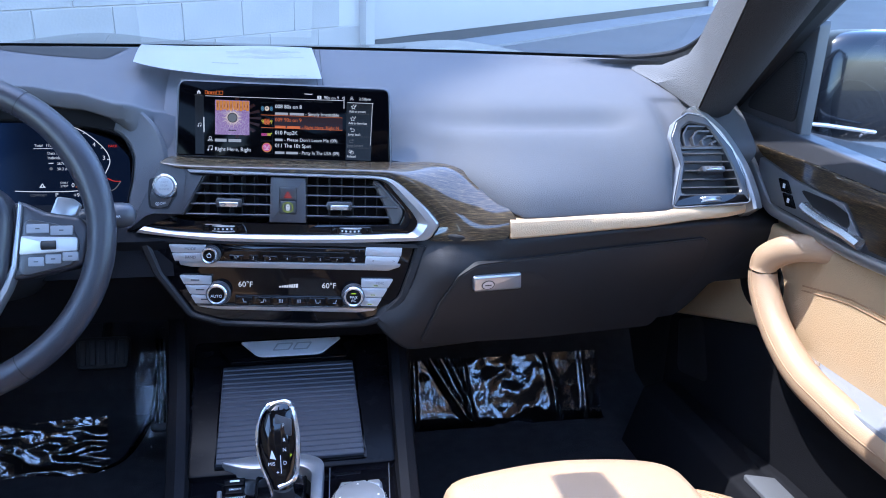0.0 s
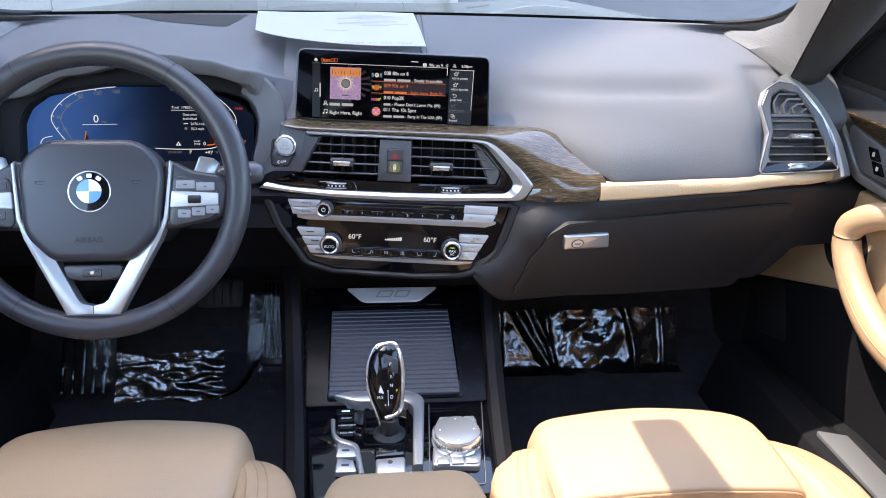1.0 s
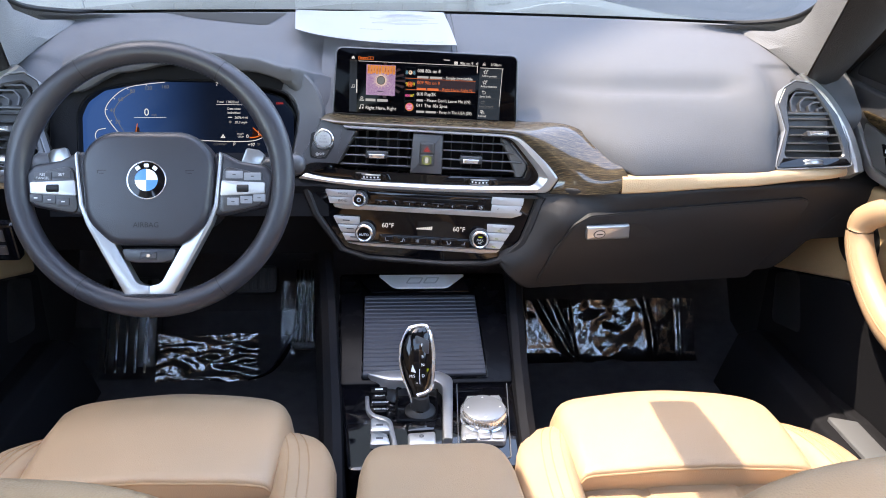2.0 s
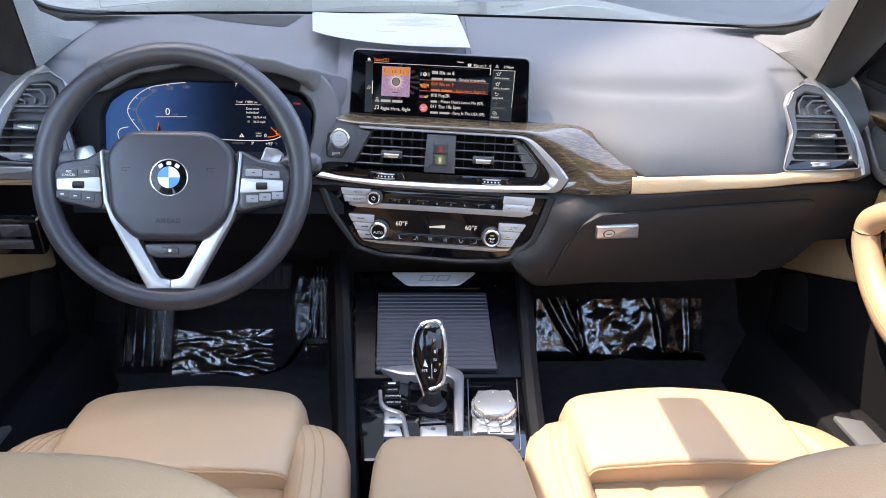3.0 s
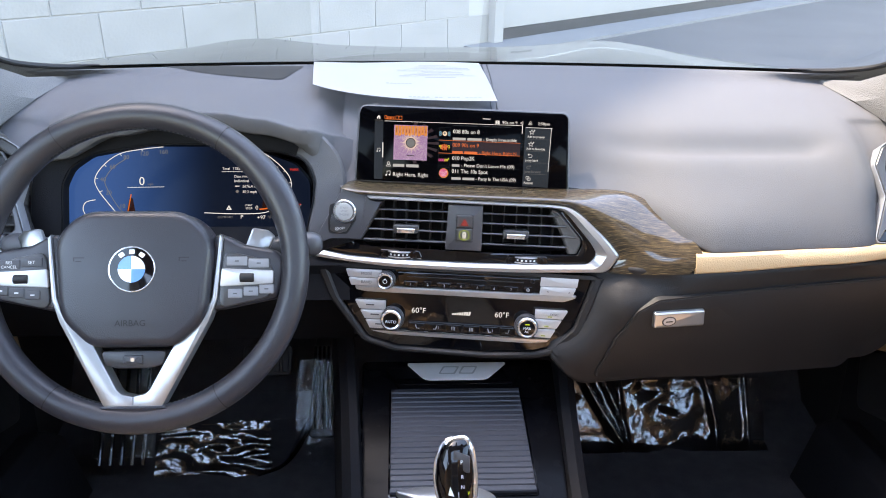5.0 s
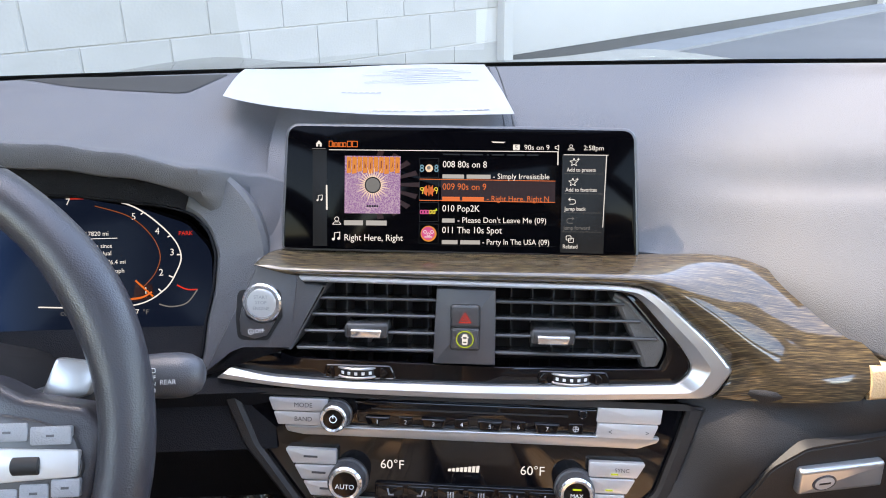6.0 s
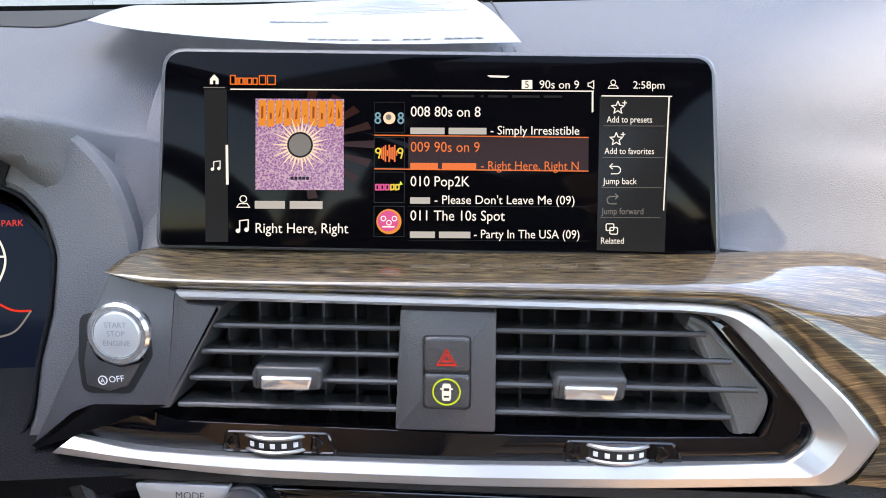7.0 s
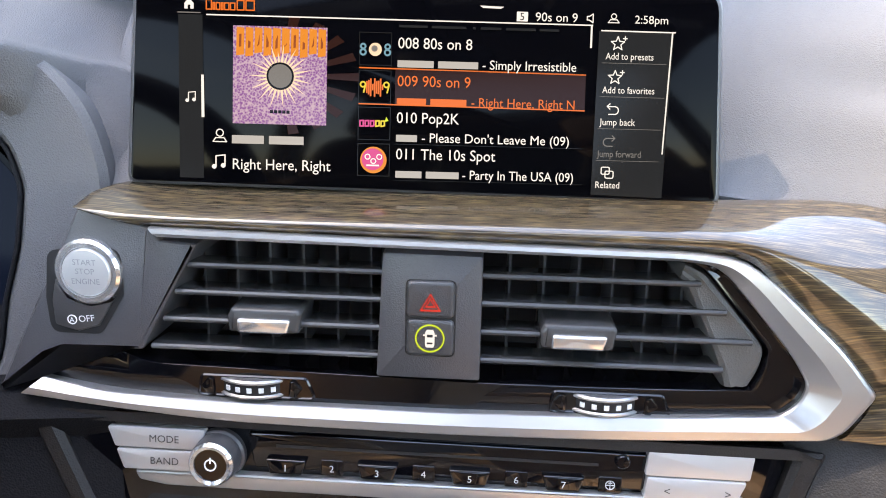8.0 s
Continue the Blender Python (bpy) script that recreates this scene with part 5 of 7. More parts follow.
# station list: half-hidden row, then four rows of a title and a song
for k in range(6):
    bar((-0.0126, 0.0040, 0.0250, 0.0290, 0.0420, 0.0590)[k], 0.0350, (0.0020, 0.0215, 0.0265, 0.0395, 0.0570, 0.0690)[k], 0.0362, UI_GREY, "list_bar")
ROWS_Y = (0.0321, 0.0130, -0.0056, -0.0241)
ui([(-0.0325, 0.0140), (0.0836, 0.0133), (0.0836, 0.0139), (-0.0325, 0.0146)], UI_ORANGE, "row_line", 0.0011)
ui([(-0.0325, -0.0042), (0.0836, -0.0049), (0.0836, -0.0043), (-0.0325, -0.0036)], UI_ORANGE, "row_line", 0.0011)
ui([(-0.0140, -0.0042), (0.0836, -0.0048), (0.0836, 0.0134), (-0.0140, 0.0140)], ART_BACK, "row_glow", 0.0008)
TITLES = (("008 80s on 8", 0.0377), ("009 90s on 9", 0.0373), ("010 Pop2K", 0.0319), ("011 The 10s Spot", 0.0511))
SONGS = ((0.0410, "- Simply Irresistible", 0.0480), (0.0358, "- Right Here, Right N", 0.0530), (0.0108, "- Please Don't Leave Me (09)", 0.0758), (0.0322, "- Party In The USA (09)", 0.0572))
NAMES = ((0.0185, 0.0205), (0.0150, 0.0185), (0.0108,), (0.0135, 0.0170))
for k, y in enumerate(ROWS_Y):
    mat = UI_ORANGE if k == 1 else UI_WHITE
    cx, cy = -0.0244, y - 0.0083
    outline([(-0.0325, y - 0.0164), (-0.0162, y - 0.0164), (-0.0162, y), (-0.0325, y)], 0.0003, UI_GREY, "row_tile", 0.0009)
    if k == 3:
        ui(circle(0.0068, cx, cy, 28), UI_AMBER, "station_icon", 0.0011)
        ui(circle(0.0056, cx - 0.0004, cy + 0.0003, 24), UI_PINK, "station_icon", 0.0013)
        for j in range(3):
            outline(arc(cx - 0.0030 + 0.0030 * j, cy + 0.0016 - 0.0022 * (j % 2), 0.0013, 0, 330, 8), 0.0005, UI_WHITE, "station_icon", 0.0015)
        bar(cx - 0.0036, cy - 0.0032, cx + 0.0030, cy - 0.0024, UI_WHITE, "station_icon", 0.0015)
    elif k == 1:
        for j in range(9):
            hh = 0.0014 + 0.0036 * abs(math.sin(j * 1.9 + 0.5))
            bar(cx - 0.0044 + 0.0010 * j, cy - hh, cx - 0.0036 + 0.0010 * j, cy + hh * 0.9, UI_ORANGE, "station_icon")
        for x0 in (cx - 0.0060, cx + 0.0060):
            outline(arc(x0, cy + 0.0012, 0.0013, 0, 330, 10), 0.0008, UI_YELLOW, "station_icon")
            outline([(x0 + 0.0013, cy + 0.0010), (x0 + 0.0004, cy - 0.0028)], 0.0008, UI_YELLOW, "station_icon", 0.0011, False)
    elif k == 0:
        for x0 in (cx - 0.0062, cx + 0.0062):
            outline(arc(x0, cy + 0.0013, 0.0012, 0, 330, 10), 0.0009, UI_CYAN, "station_icon")
            outline(arc(x0, cy - 0.0016, 0.0014, 0, 330, 10), 0.0009, UI_CYAN, "station_icon")
        ui(circle(0.0033, cx, cy - 0.0002, 20), UI_CREAM, "station_icon", 0.0011)
        ui(circle(0.0016, cx - 0.0004, cy + 0.0002, 16), UI_DIM, "station_icon", 0.0013)
    else:
        for j, m_ in enumerate((UI_PINK, UI_PINK, UI_PINK, UI_YELLOW, UI_YELLOW)):
            x0 = cx - 0.0072 + 0.0027 * j
            outline([(x0, cy - 0.0013), (x0 + 0.0017, cy - 0.0013 + 0.0001 * j), (x0 + 0.0017, cy + 0.0015), (x0, cy + 0.0014)], 0.0008, m_, "station_icon")
        ui([(cx + 0.0054, cy + 0.0010), (cx + 0.0074, cy + 0.0016), (cx + 0.0062, cy + 0.0036)], UI_GREEN, "station_icon", 0.0011)
    say(TITLES[k][0], -0.0130, y - 0.0076, 0.0079, mat, TITLES[k][1])
    bw, song, sw = SONGS[k]
    x0 = -0.0130
    for w in NAMES[k]:
        bar(x0, y - 0.0171, x0 + w, y - 0.0136, UI_ORANGE if k == 1 else UI_TEXT_BAR, "name_bar")
        x0 += w + 0.0022
    say(song, -0.0130 + bw + 0.0022, y - 0.0171, 0.0067, mat, sw)
    if k != 1:
        bar(-0.0140, y - 0.0185, 0.0836, y - 0.0183, UI_GREY, "row_line")
# option column
OPTIONS = (("Add to presets", 0.0246, 0.0933, 0.0216), ("Add to favorites", 0.0269, 0.0922, 0.0045), ("Jump back", 0.0185, 0.0916, -0.0118), ("Jump forward", 0.0228, 0.0909, -0.0281), ("Related", 0.0124, 0.0902, -0.0441))
for k, (txt, w, x, y) in enumerate(OPTIONS):
    dim = UI_DIM if k == 3 else UI_WHITE
    say(txt, x, y + 0.0002, 0.0049, dim, w)
    ix, iy = 0.0994 - 0.0008 * k, y + 0.0082
    if k < 4:
        bar(0.0914 - 0.0004 * k, y - 0.0017, 0.1252 - 0.0008 * k, y - 0.0015, UI_DIM, "option_line")
    if k < 2:
        outline([(ix + (0.0036 if j % 2 == 0 else 0.0016) * math.sin(j * math.pi / 5), iy + (0.0036 if j % 2 == 0 else 0.0016) * math.cos(j * math.pi / 5)) for j in range(10)], 0.0005, UI_WHITE, "star_icon")
        bar(ix + 0.0024, iy + 0.0024, ix + 0.0048, iy + 0.0029, UI_WHITE, "star_icon", 0.0012)
        bar(ix + 0.0034, iy + 0.0015, ix + 0.0039, iy + 0.0038, UI_WHITE, "star_icon", 0.0013)
    elif k < 4:
        sg = 1 if k == 2 else -1
        outline([(ix - sg * 0.0026, iy + 0.0016), (ix + sg * 0.0012, iy + 0.0016)] + [(ix + sg * (0.0012 + 0.0020 * math.cos(radians(a))), iy - 0.0004 + 0.0020 * math.sin(radians(a))) for a in range(80, -100, -20)] + [(ix - sg * 0.0018, iy - 0.0024)], 0.0005, dim, "arrow_icon", 0.0011, False)
        outline([(ix - sg * 0.0012, iy + 0.0030), (ix - sg * 0.0027, iy + 0.0016), (ix - sg * 0.0012, iy + 0.0002)], 0.0005, dim, "arrow_icon", 0.0012, False)
    else:
        for d_ in (0, 0.0020):
            outline(rect(0.0042, 0.0036, ix - 0.0008 + d_, iy + 0.0010 - d_, 0.0007, 2), 0.0005, UI_WHITE, "related_icon", 0.0011 + d_ * 0.1)

# ---- instrument cluster ----
clus = thing("instrument_cluster", "wide digital instrument display glowing dark blue", "instrument panel")
bm = bmesh.new()
cl = rounded([(-0.180, -0.100), (0.170, -0.100), (0.170, 0.008), (0.148, 0.034), (0.106, 0.049), (0.05, 0.060), (-0.06, 0.060), (-0.140, 0.045), (-0.169, 0.026), (-0.180, 0.0)], 0.03, 6)
prism(bm, cl, -0.02, 0.0, CLU)
part("display_glass", bm, SCREEN, clus)


def onto(x, y):
    """Where a mark of the dial layout lies on the glass."""
    return 1.055 * x + 0.0041, y + 0.0063


def cui(pts, mat, name="cluster_mark", z=0.0008):
    return plate(name, [onto(x, y) for x, y in pts] if name != "blue_field" else pts, CLU, mat, clus, z, 0.0002)


def csay(text, x, y, size, mat, align="LEFT"):
    return words(text, size, CLU @ pose(onto(x, y)[0], onto(x, y)[1] - size * 0.36, 0.001), mat, clus, "cluster_text", align, 0.0)


def carc(pts, mat, name, r=0.0006, z=0.001):
    bm = bmesh.new()
    tube(bm, [CLU @ Vector((p.x, p.y, z)) for p in smooth_line([(*onto(x, y), 0) for x, y in pts], 8)], r, 6)
    return part(name, bm, mat, clus)


cui(inset(cl, 0.003), CLUSTER_FIELD, "blue_field", 0.0004)
carc([(-0.088, -0.070), (-0.112, -0.040), (-0.132, -0.0119), (-0.136, 0.0051), (-0.1238, 0.0244), (-0.1024, 0.040), (-0.073, 0.0463), (-0.0441, 0.0498)], UI_WHITE, "speed_scale")
for (x0, y0), (x1, y1) in zip([(-0.136, 0.0051), (-0.1238, 0.0244), (-0.1024, 0.040), (-0.073, 0.0463), (-0.130, -0.015)], [(-0.1325, 0.0045), (-0.1210, 0.0215), (-0.1005, 0.037), (-0.0725, 0.0435), (-0.1265, -0.013)]):
    carc([(x0, y0), (x1, y1)], UI_WHITE, "scale_tick", 0.0005)
carc([(-0.082, -0.062), (-0.105, -0.037), (-0.120, -0.010), (-0.1225, 0.0035), (-0.112, 0.020), (-0.094, 0.033)], UI_DIM, "inner_scale", 0.0005)
for txt, x, y in (("10", -0.100, -0.035), ("20", -0.118, -0.0155), ("40", -0.1255, 0.0034), ("60", -0.1125, 0.0217), ("80", -0.0940, 0.0354), ("120", -0.0700, 0.0405), ("160", -0.0441, 0.0428)):
    csay(txt, x, y, 0.0085, UI_DIM, "CENTER")
csay("0", -0.0735, 0.0010, 0.0170, UI_WHITE, "CENTER")
csay("mph", -0.0660, -0.0035, 0.0048, UI_DIM)
cui([(-0.0930, -0.0088), (-0.0435, -0.0080), (-0.0435, -0.0073), (-0.0930, -0.0081)], UI_WHITE)
carc([(-0.136, -0.026), (-0.149, -0.030), (-0.152, -0.042), (-0.140, -0.062)], UI_WHITE, "fuel_scale", 0.0006)
carc([(-0.093, -0.045), (-0.088, -0.018)], UI_ORANGE, "speed_needle", 0.0007)
cui([(-0.098, -0.062), (-0.080, -0.062), (-0.086, -0.024), (-0.0905, -0.024)], ART_BACK, "needle_glow", 0.0006)
carc([(0.040, 0.0535), (0.0721, 0.0478), (0.096, 0.038), (0.120, 0.016), (0.1288, -0.0021), (0.1245, -0.018), (0.1140, -0.0332), (0.0920, -0.0452), (0.0500, -0.0468), (0.010, -0.0452)], UI_WHITE, "rev_scale")
carc([(0.058, 0.043), (0.086, 0.033), (0.104, 0.016), (0.1115, -0.002), (0.107, -0.018), (0.097, -0.030)], ART_RUST, "inner_scale", 0.0004)
for a, b in (((0.0985, 0.0365), (0.0960, 0.0345)), ((0.1210, 0.0150), (0.1180, 0.0140)), ((0.1288, -0.0021), (0.1255, -0.0021)), ((0.1215, -0.0220), (0.1185, -0.0205)), ((0.1120, -0.0345), (0.1095, -0.0320))):
    carc([a, b], UI_WHITE, "scale_tick", 0.0006)
cui(rect(0.024, 0.0028, 0.047, 0.0535), UI_RED)
cui(rect(0.022, 0.0012, 0.048, 0.0500), UI_RED)
for txt, x, y in (("7", 0.0355, 0.0475), ("5", 0.0900, 0.0331), ("4", 0.1095, 0.0196), ("3", 0.1215, 0.0005), ("2", 0.1120, -0.0172), ("1", 0.0990, -0.0329), ("0", 0.0815, -0.0378)):
    csay(txt, x, y, 0.0085, UI_WHITE, "CENTER")
csay("PARK", 0.1270, 0.0170, 0.0052, UI_RED)
csay("Total", 0.0350, 0.0185, 0.0052, UI_WHITE)
csay("17820 mi", 0.0490, 0.0185, 0.0056, UI_WHITE)
cui(rect(0.042, 0.0006, 0.0550, 0.0140), UI_WHITE)
csay("Data since", 0.0510, 0.0075, 0.0052, UI_WHITE)
csay("Individual", 0.0510, 0.0010, 0.0056, UI_WHITE)
csay("2676.4 mi", 0.0620, -0.0070, 0.0055, UI_WHITE)
csay("30.3 mph", 0.0620, -0.0148, 0.0055, UI_WHITE)
cui(rect(0.006, 0.0012, 0.0550, -0.0068), UI_WHITE)
cui(circle(0.0022, 0.0550, -0.0145, 12), UI_DIM)
csay("COMFORT", 0.0280, -0.0515, 0.0046, UI_DIM)
csay("P", 0.0590, -0.0512, 0.0080, UI_WHITE)
csay("+97", 0.0815, -0.0520, 0.0078, UI_WHITE)
csay("°F", 0.0960, -0.0520, 0.0062, UI_DIM)
cui([(0.0395, -0.0410), (0.0475, -0.0410), (0.0435, -0.0345)], UI_WHITE)
cui([(0.0425, -0.0400), (0.0445, -0.0400), (0.0435, -0.0365)], UI_BLACK, z=0.0011)
csay("STOP", 0.0660, -0.0390, 0.0042, UI_WHITE)
csay("START", 0.0655, -0.0345, 0.0036, UI_WHITE)
cui([(0.088, -0.0430), (0.106, -0.0400), (0.104, -0.0280), (0.090, -0.0265)], ART_BACK, "needle_glow", 0.0006)
carc([(0.0905, -0.0240), (0.1050, -0.0385)], UI_ORANGE, "rev_needle", 0.0008)
carc([(0.0850, -0.0405), (0.0960, -0.0390), (0.1040, -0.0345)], UI_ORANGE, "needle_arc", 0.0009)
carc([(0.1250, -0.0290), (0.1330, -0.0330), (0.1420, -0.0335)], UI_RED, "gauge_arc", 0.0006)
carc([(0.1420, -0.0335), (0.1330, -0.0450), (0.1200, -0.0480), (0.110, -0.0455)], UI_DIM, "gauge_arc", 0.0006)

# ---- steering wheel ----
wheel = thing("steering_wheel", "black leather steering wheel with silver spokes and grey airbag pad", "steering wheel")
bm = bmesh.new()
CEN, RX, RY = Vector((-0.002, 0.0075)), 0.1780, 0.1746
path, rad = [], []
for i in range(96):
    a = 2 * math.pi * i / 96
    path.append(WHL @ Vector((CEN.x + RX * math.cos(a), CEN.y + RY * math.sin(a), 0.0)))
    thumb = math.exp(-((math.degrees(a) - 28) / 14) ** 2) + math.exp(-((math.degrees(a) - 152) / 14) ** 2)
    rad.append(0.0158 + 0.0018 * thumb)
axis = (WHL.to_3x3() @ Vector((0, 0, 1))).normalized()
tube(bm, path, rad, 16, 1.05, axis, True)
rim = part("rim", bm, WHEEL, wheel, smooth=60)
for a0 in (58, 122, 238, 302):
    bm = bmesh.new()
    a = radians(a0)
    c = Vector((CEN.x + RX * math.cos(a), CEN.y + RY * math.sin(a), 0))
    ring = []
    t = Vector((-math.sin(a), math.cos(a), 0))
    rr = Vector((math.cos(a), math.sin(a), 0))
    rows = []
    for w in (-0.0006, 0.0006):
        rows.append([WHL @ (c + t * w + rr * 0.0161 * math.cos(k * math.pi / 12) + Vector((0, 0, 1)) * 0.0168 * math.sin(k * math.pi / 12)) for k in range(24)])
    loft(bm, rows, True, True)
    part("rim_seam", bm, DEEP, rim)
# stitches inside the rim
bm = bmesh.new()
for i in range(200):
    a = 2 * math.pi * i / 200
    if 0.9 < a < 2.24 or 4.2 < a < 5.2:
        c = Vector((CEN.x + (RX - 0.0155) * math.cos(a), CEN.y + (RY - 0.0155) * math.sin(a), 0.003))
        box(bm, 0.0012, 0.0030, 0.0016, WHL @ Matrix.Translation(c) @ pose(0, 0, 0, 0, 0, math.degrees(a) + 14))
tagged(part("rim_stitching", bm, DEEP, rim), kind="stuff")
# airbag pad
bm = bmesh.new()
pad = rounded([(-0.050, -0.084), (0.043, -0.084), (0.078, -0.052), (0.086, 0.037), (0.056, 0.070), (-0.062, 0.070), (-0.092, 0.040), (-0.085, -0.050)], [0.035, 0.035, 0.05, 0.05, 0.05, 0.05, 0.05, 0.05], 8)
prism(bm, pad, -0.03, 0.020, WHL, 0.011, 4)
airbag = part("airbag_pad", bm, WHEEL, wheel, "charcoal airbag pad")
words("AIRBAG", 0.0098, WHL @ pose(-0.004, -0.0600, 0.0204), DEEP, airbag, "lettering", "CENTER")
bm = bmesh.new()
L = WHL @ pose(-0.003, 0.0035, 0.020)
lathe(bm, [(0.0265, -0.001), (0.0258, 0.0012), (0.0250, 0.0014), (0.0248, 0.0010)], L, 40)
emb = part("emblem_rim", bm, CHROME, wheel)
bm = bmesh.new()
lathe(bm, [(0.0247, -0.001), (0.0245, 0.0010), (0.0, 0.0018)], L, 40)
part("emblem_disc", bm, PIANO, emb, "round black emblem")
BLUE = material("enamel_blue", (0.08, 0.27, 0.60), 0.2, coat=1.0, tone=0.03)
ENAMEL = material("enamel_white", (0.78, 0.79, 0.80), 0.2, coat=1.0, tone=0.03)
for q in range(4):
    pts = [(0, 0)] + [(0.0150 * math.cos(radians(90 * q + 15 * k)), 0.0150 * math.sin(radians(90 * q + 15 * k))) for k in range(7)]
    plate("emblem_quarter", pts, L, BLUE if q in (1, 3) else ENAMEL, emb, 0.0026, 0.0012)
for a in (55, 90, 125):
    plate("emblem_bar", rect(0.006, 0.005, 0, 0.0195, 0.001), L @ pose(0, 0, 0, 0, 0, a - 90), ENAMEL, emb, 0.0020, 0.0008)
for s in (-1, 1):
    for w, h, x, y in ((0.012, 0.0009, 0, 0), (0.0009, 0.004, -0.005, -0.002), (0.006, 0.0009, 0.0, -0.004)):
        plate("horn_mark", rect(w, h, s * 0.058 + x - 0.004, 0.0165 + y), WHL, DEEP, airbag, 0.0205, 0.0004)
# side spokes with switch pods
for s in (-1, 1):
    bm = bmesh.new()
    pts = [(s * 0.080, -0.046), (s * 0.160, -0.030), (s * 0.168, 0.012), (s * 0.155, 0.026), (s * 0.120, 0.032), (s * 0.085, 0.050)]
    if s < 0:
        pts = pts[::-1]
    prism(bm, rounded([(x - 0.003, y) for x, y in pts], 0.012, 4), -0.022, 0.004, WHL, 0.006, 3)
    spoke = part("side_spoke", bm, WHEEL, wheel)
    bm = bmesh.new()
    pts = [(s * 0.093, -0.042), (s * 0.150, -0.029), (s * 0.158, -0.008), (s * 0.152, 0.010), (s * 0.132, 0.018), (s * 0.100, 0.025)]
    if s < 0:
        pts = pts[::-1]
    prism(bm, rounded([(x - 0.004, y) for x, y in pts], 0.010, 4), 0, 0.0075, WHL, 0.002)
    pod = part("switch_pod", bm, VENT, spoke)
    bm = bmesh.new()
    pts = [(s * 0.0955, -0.0165), (s * 0.1555, -0.0135), (s * 0.1560, 0.0015), (s * 0.0975, 0.0045)]
    if s < 0:
        pts = pts[::-1]
    prism(bm, rounded([(x - 0.004, y) for x, y in pts], 0.002), 0.005, 0.0092, WHL, 0.0012)
    part("silver_rocker", bm, BUTTON, spoke, "satin silver rocker switch")
    bm = bmesh.new()
    lathe(bm, [(0.0050, -0.0080), (0.0058, -0.0072), (0.0058, 0.0072), (0.0050, 0.0080)], WHL @ pose(s * 0.126 - 0.004, -0.0065, 0.0065) @ pose(0, 0, 0, 0, 90, 0), 24)
    part("thumb_roller", bm, DEEP, spoke)
    for row, (y, n_) in enumerate(((0.0125, 2), (-0.0245, 3))):
        for k in range(n_):
            w = 0.0235 if n_ == 2 else 0.0165
            xx = s * (0.1145 + (k if n_ == 2 else k - 0.1) * (w + 0.0012)) - 0.004
            yy = y - (0.0025 * k if n_ == 2 else -0.0025 * k)
            bm = bmesh.new()
            prism(bm, rect(w, 0.0105, xx, yy, 0.0015), 0.005, 0.0086, WHL, 0.001)
            key = part("switch_key", bm, TRIM_DARK if s < 0 else GREY, spoke)
            if s < 0 and n_ == 2 and k == 0:
                words("SET", 0.0052, WHL @ pose(xx, yy - 0.002, 0.0087), WHITE_INK, key, "lettering", "CENTER")
            elif s < 0 and n_ == 2:
                words("RES", 0.0048, WHL @ pose(xx, yy + 0.0005, 0.0087), WHITE_INK, key, "lettering", "CENTER")
                words("CANCEL", 0.0046, WHL @ pose(xx, yy - 0.0043, 0.0087), WHITE_INK, key, "lettering", "CENTER")
            else:
                plate("key_icon", rect(0.0045, 0.0014, xx, yy), WHL, WHITE_INK if s < 0 else TRIM_DARK, key, 0.0089)
# lower V spoke in silver
bm = bmesh.new()
for s in (-1, 1):
    pts = [(s * 0.0985, 0.040), (s * 0.0925, -0.030), (s * 0.0835, -0.055), (s * 0.0305, -0.1545), (0, -0.1565), (0, -0.1395), (s * 0.0130, -0.1365), (s * 0.0180, -0.1320), (s * 0.0500, -0.0720), (s * 0.0790, -0.046), (s * 0.0865, -0.028), (s * 0.0945, 0.044)]
    pts = [(x - 0.004, y) for x, y in pts]
    if s > 0:
        pts = pts[::-1]
    prism(bm, pts, -0.012, 0.008, WHL, 0.002)
part("silver_spoke", bm, SILVER, wheel, "satin silver V-shaped lower spoke")
bm = bmesh.new()
prism(bm, rounded([(-0.0460, -0.150), (-0.034, -0.170), (0.026, -0.170), (0.038, -0.150), (0.028, -0.1500), (-0.036, -0.1500)], 0.004), -0.016, 0.012, WHL, 0.003)
part("lower_spoke_base", bm, WHEEL, wheel)
bm = bmesh.new()
prism(bm, rounded([(-0.036, -0.104), (-0.022, -0.108), (0.014, -0.108), (0.028, -0.104), (0.034, -0.088), (-0.042, -0.088)], 0.006), -0.02, 0.008, WHL, 0.003)
part("heating_key_pod", bm, VENT, wheel)
bm = bmesh.new()
prism(bm, rect(0.022, 0.010, -0.004, -0.098, 0.002), 0, 0.011, WHL, 0.002)
part("heating_key", bm, TRIM_DARK, wheel)
plate("heating_icon", rect(0.004, 0.004, -0.004, -0.098, 0.001), WHL, UI_WHITE, wheel, 0.0114)
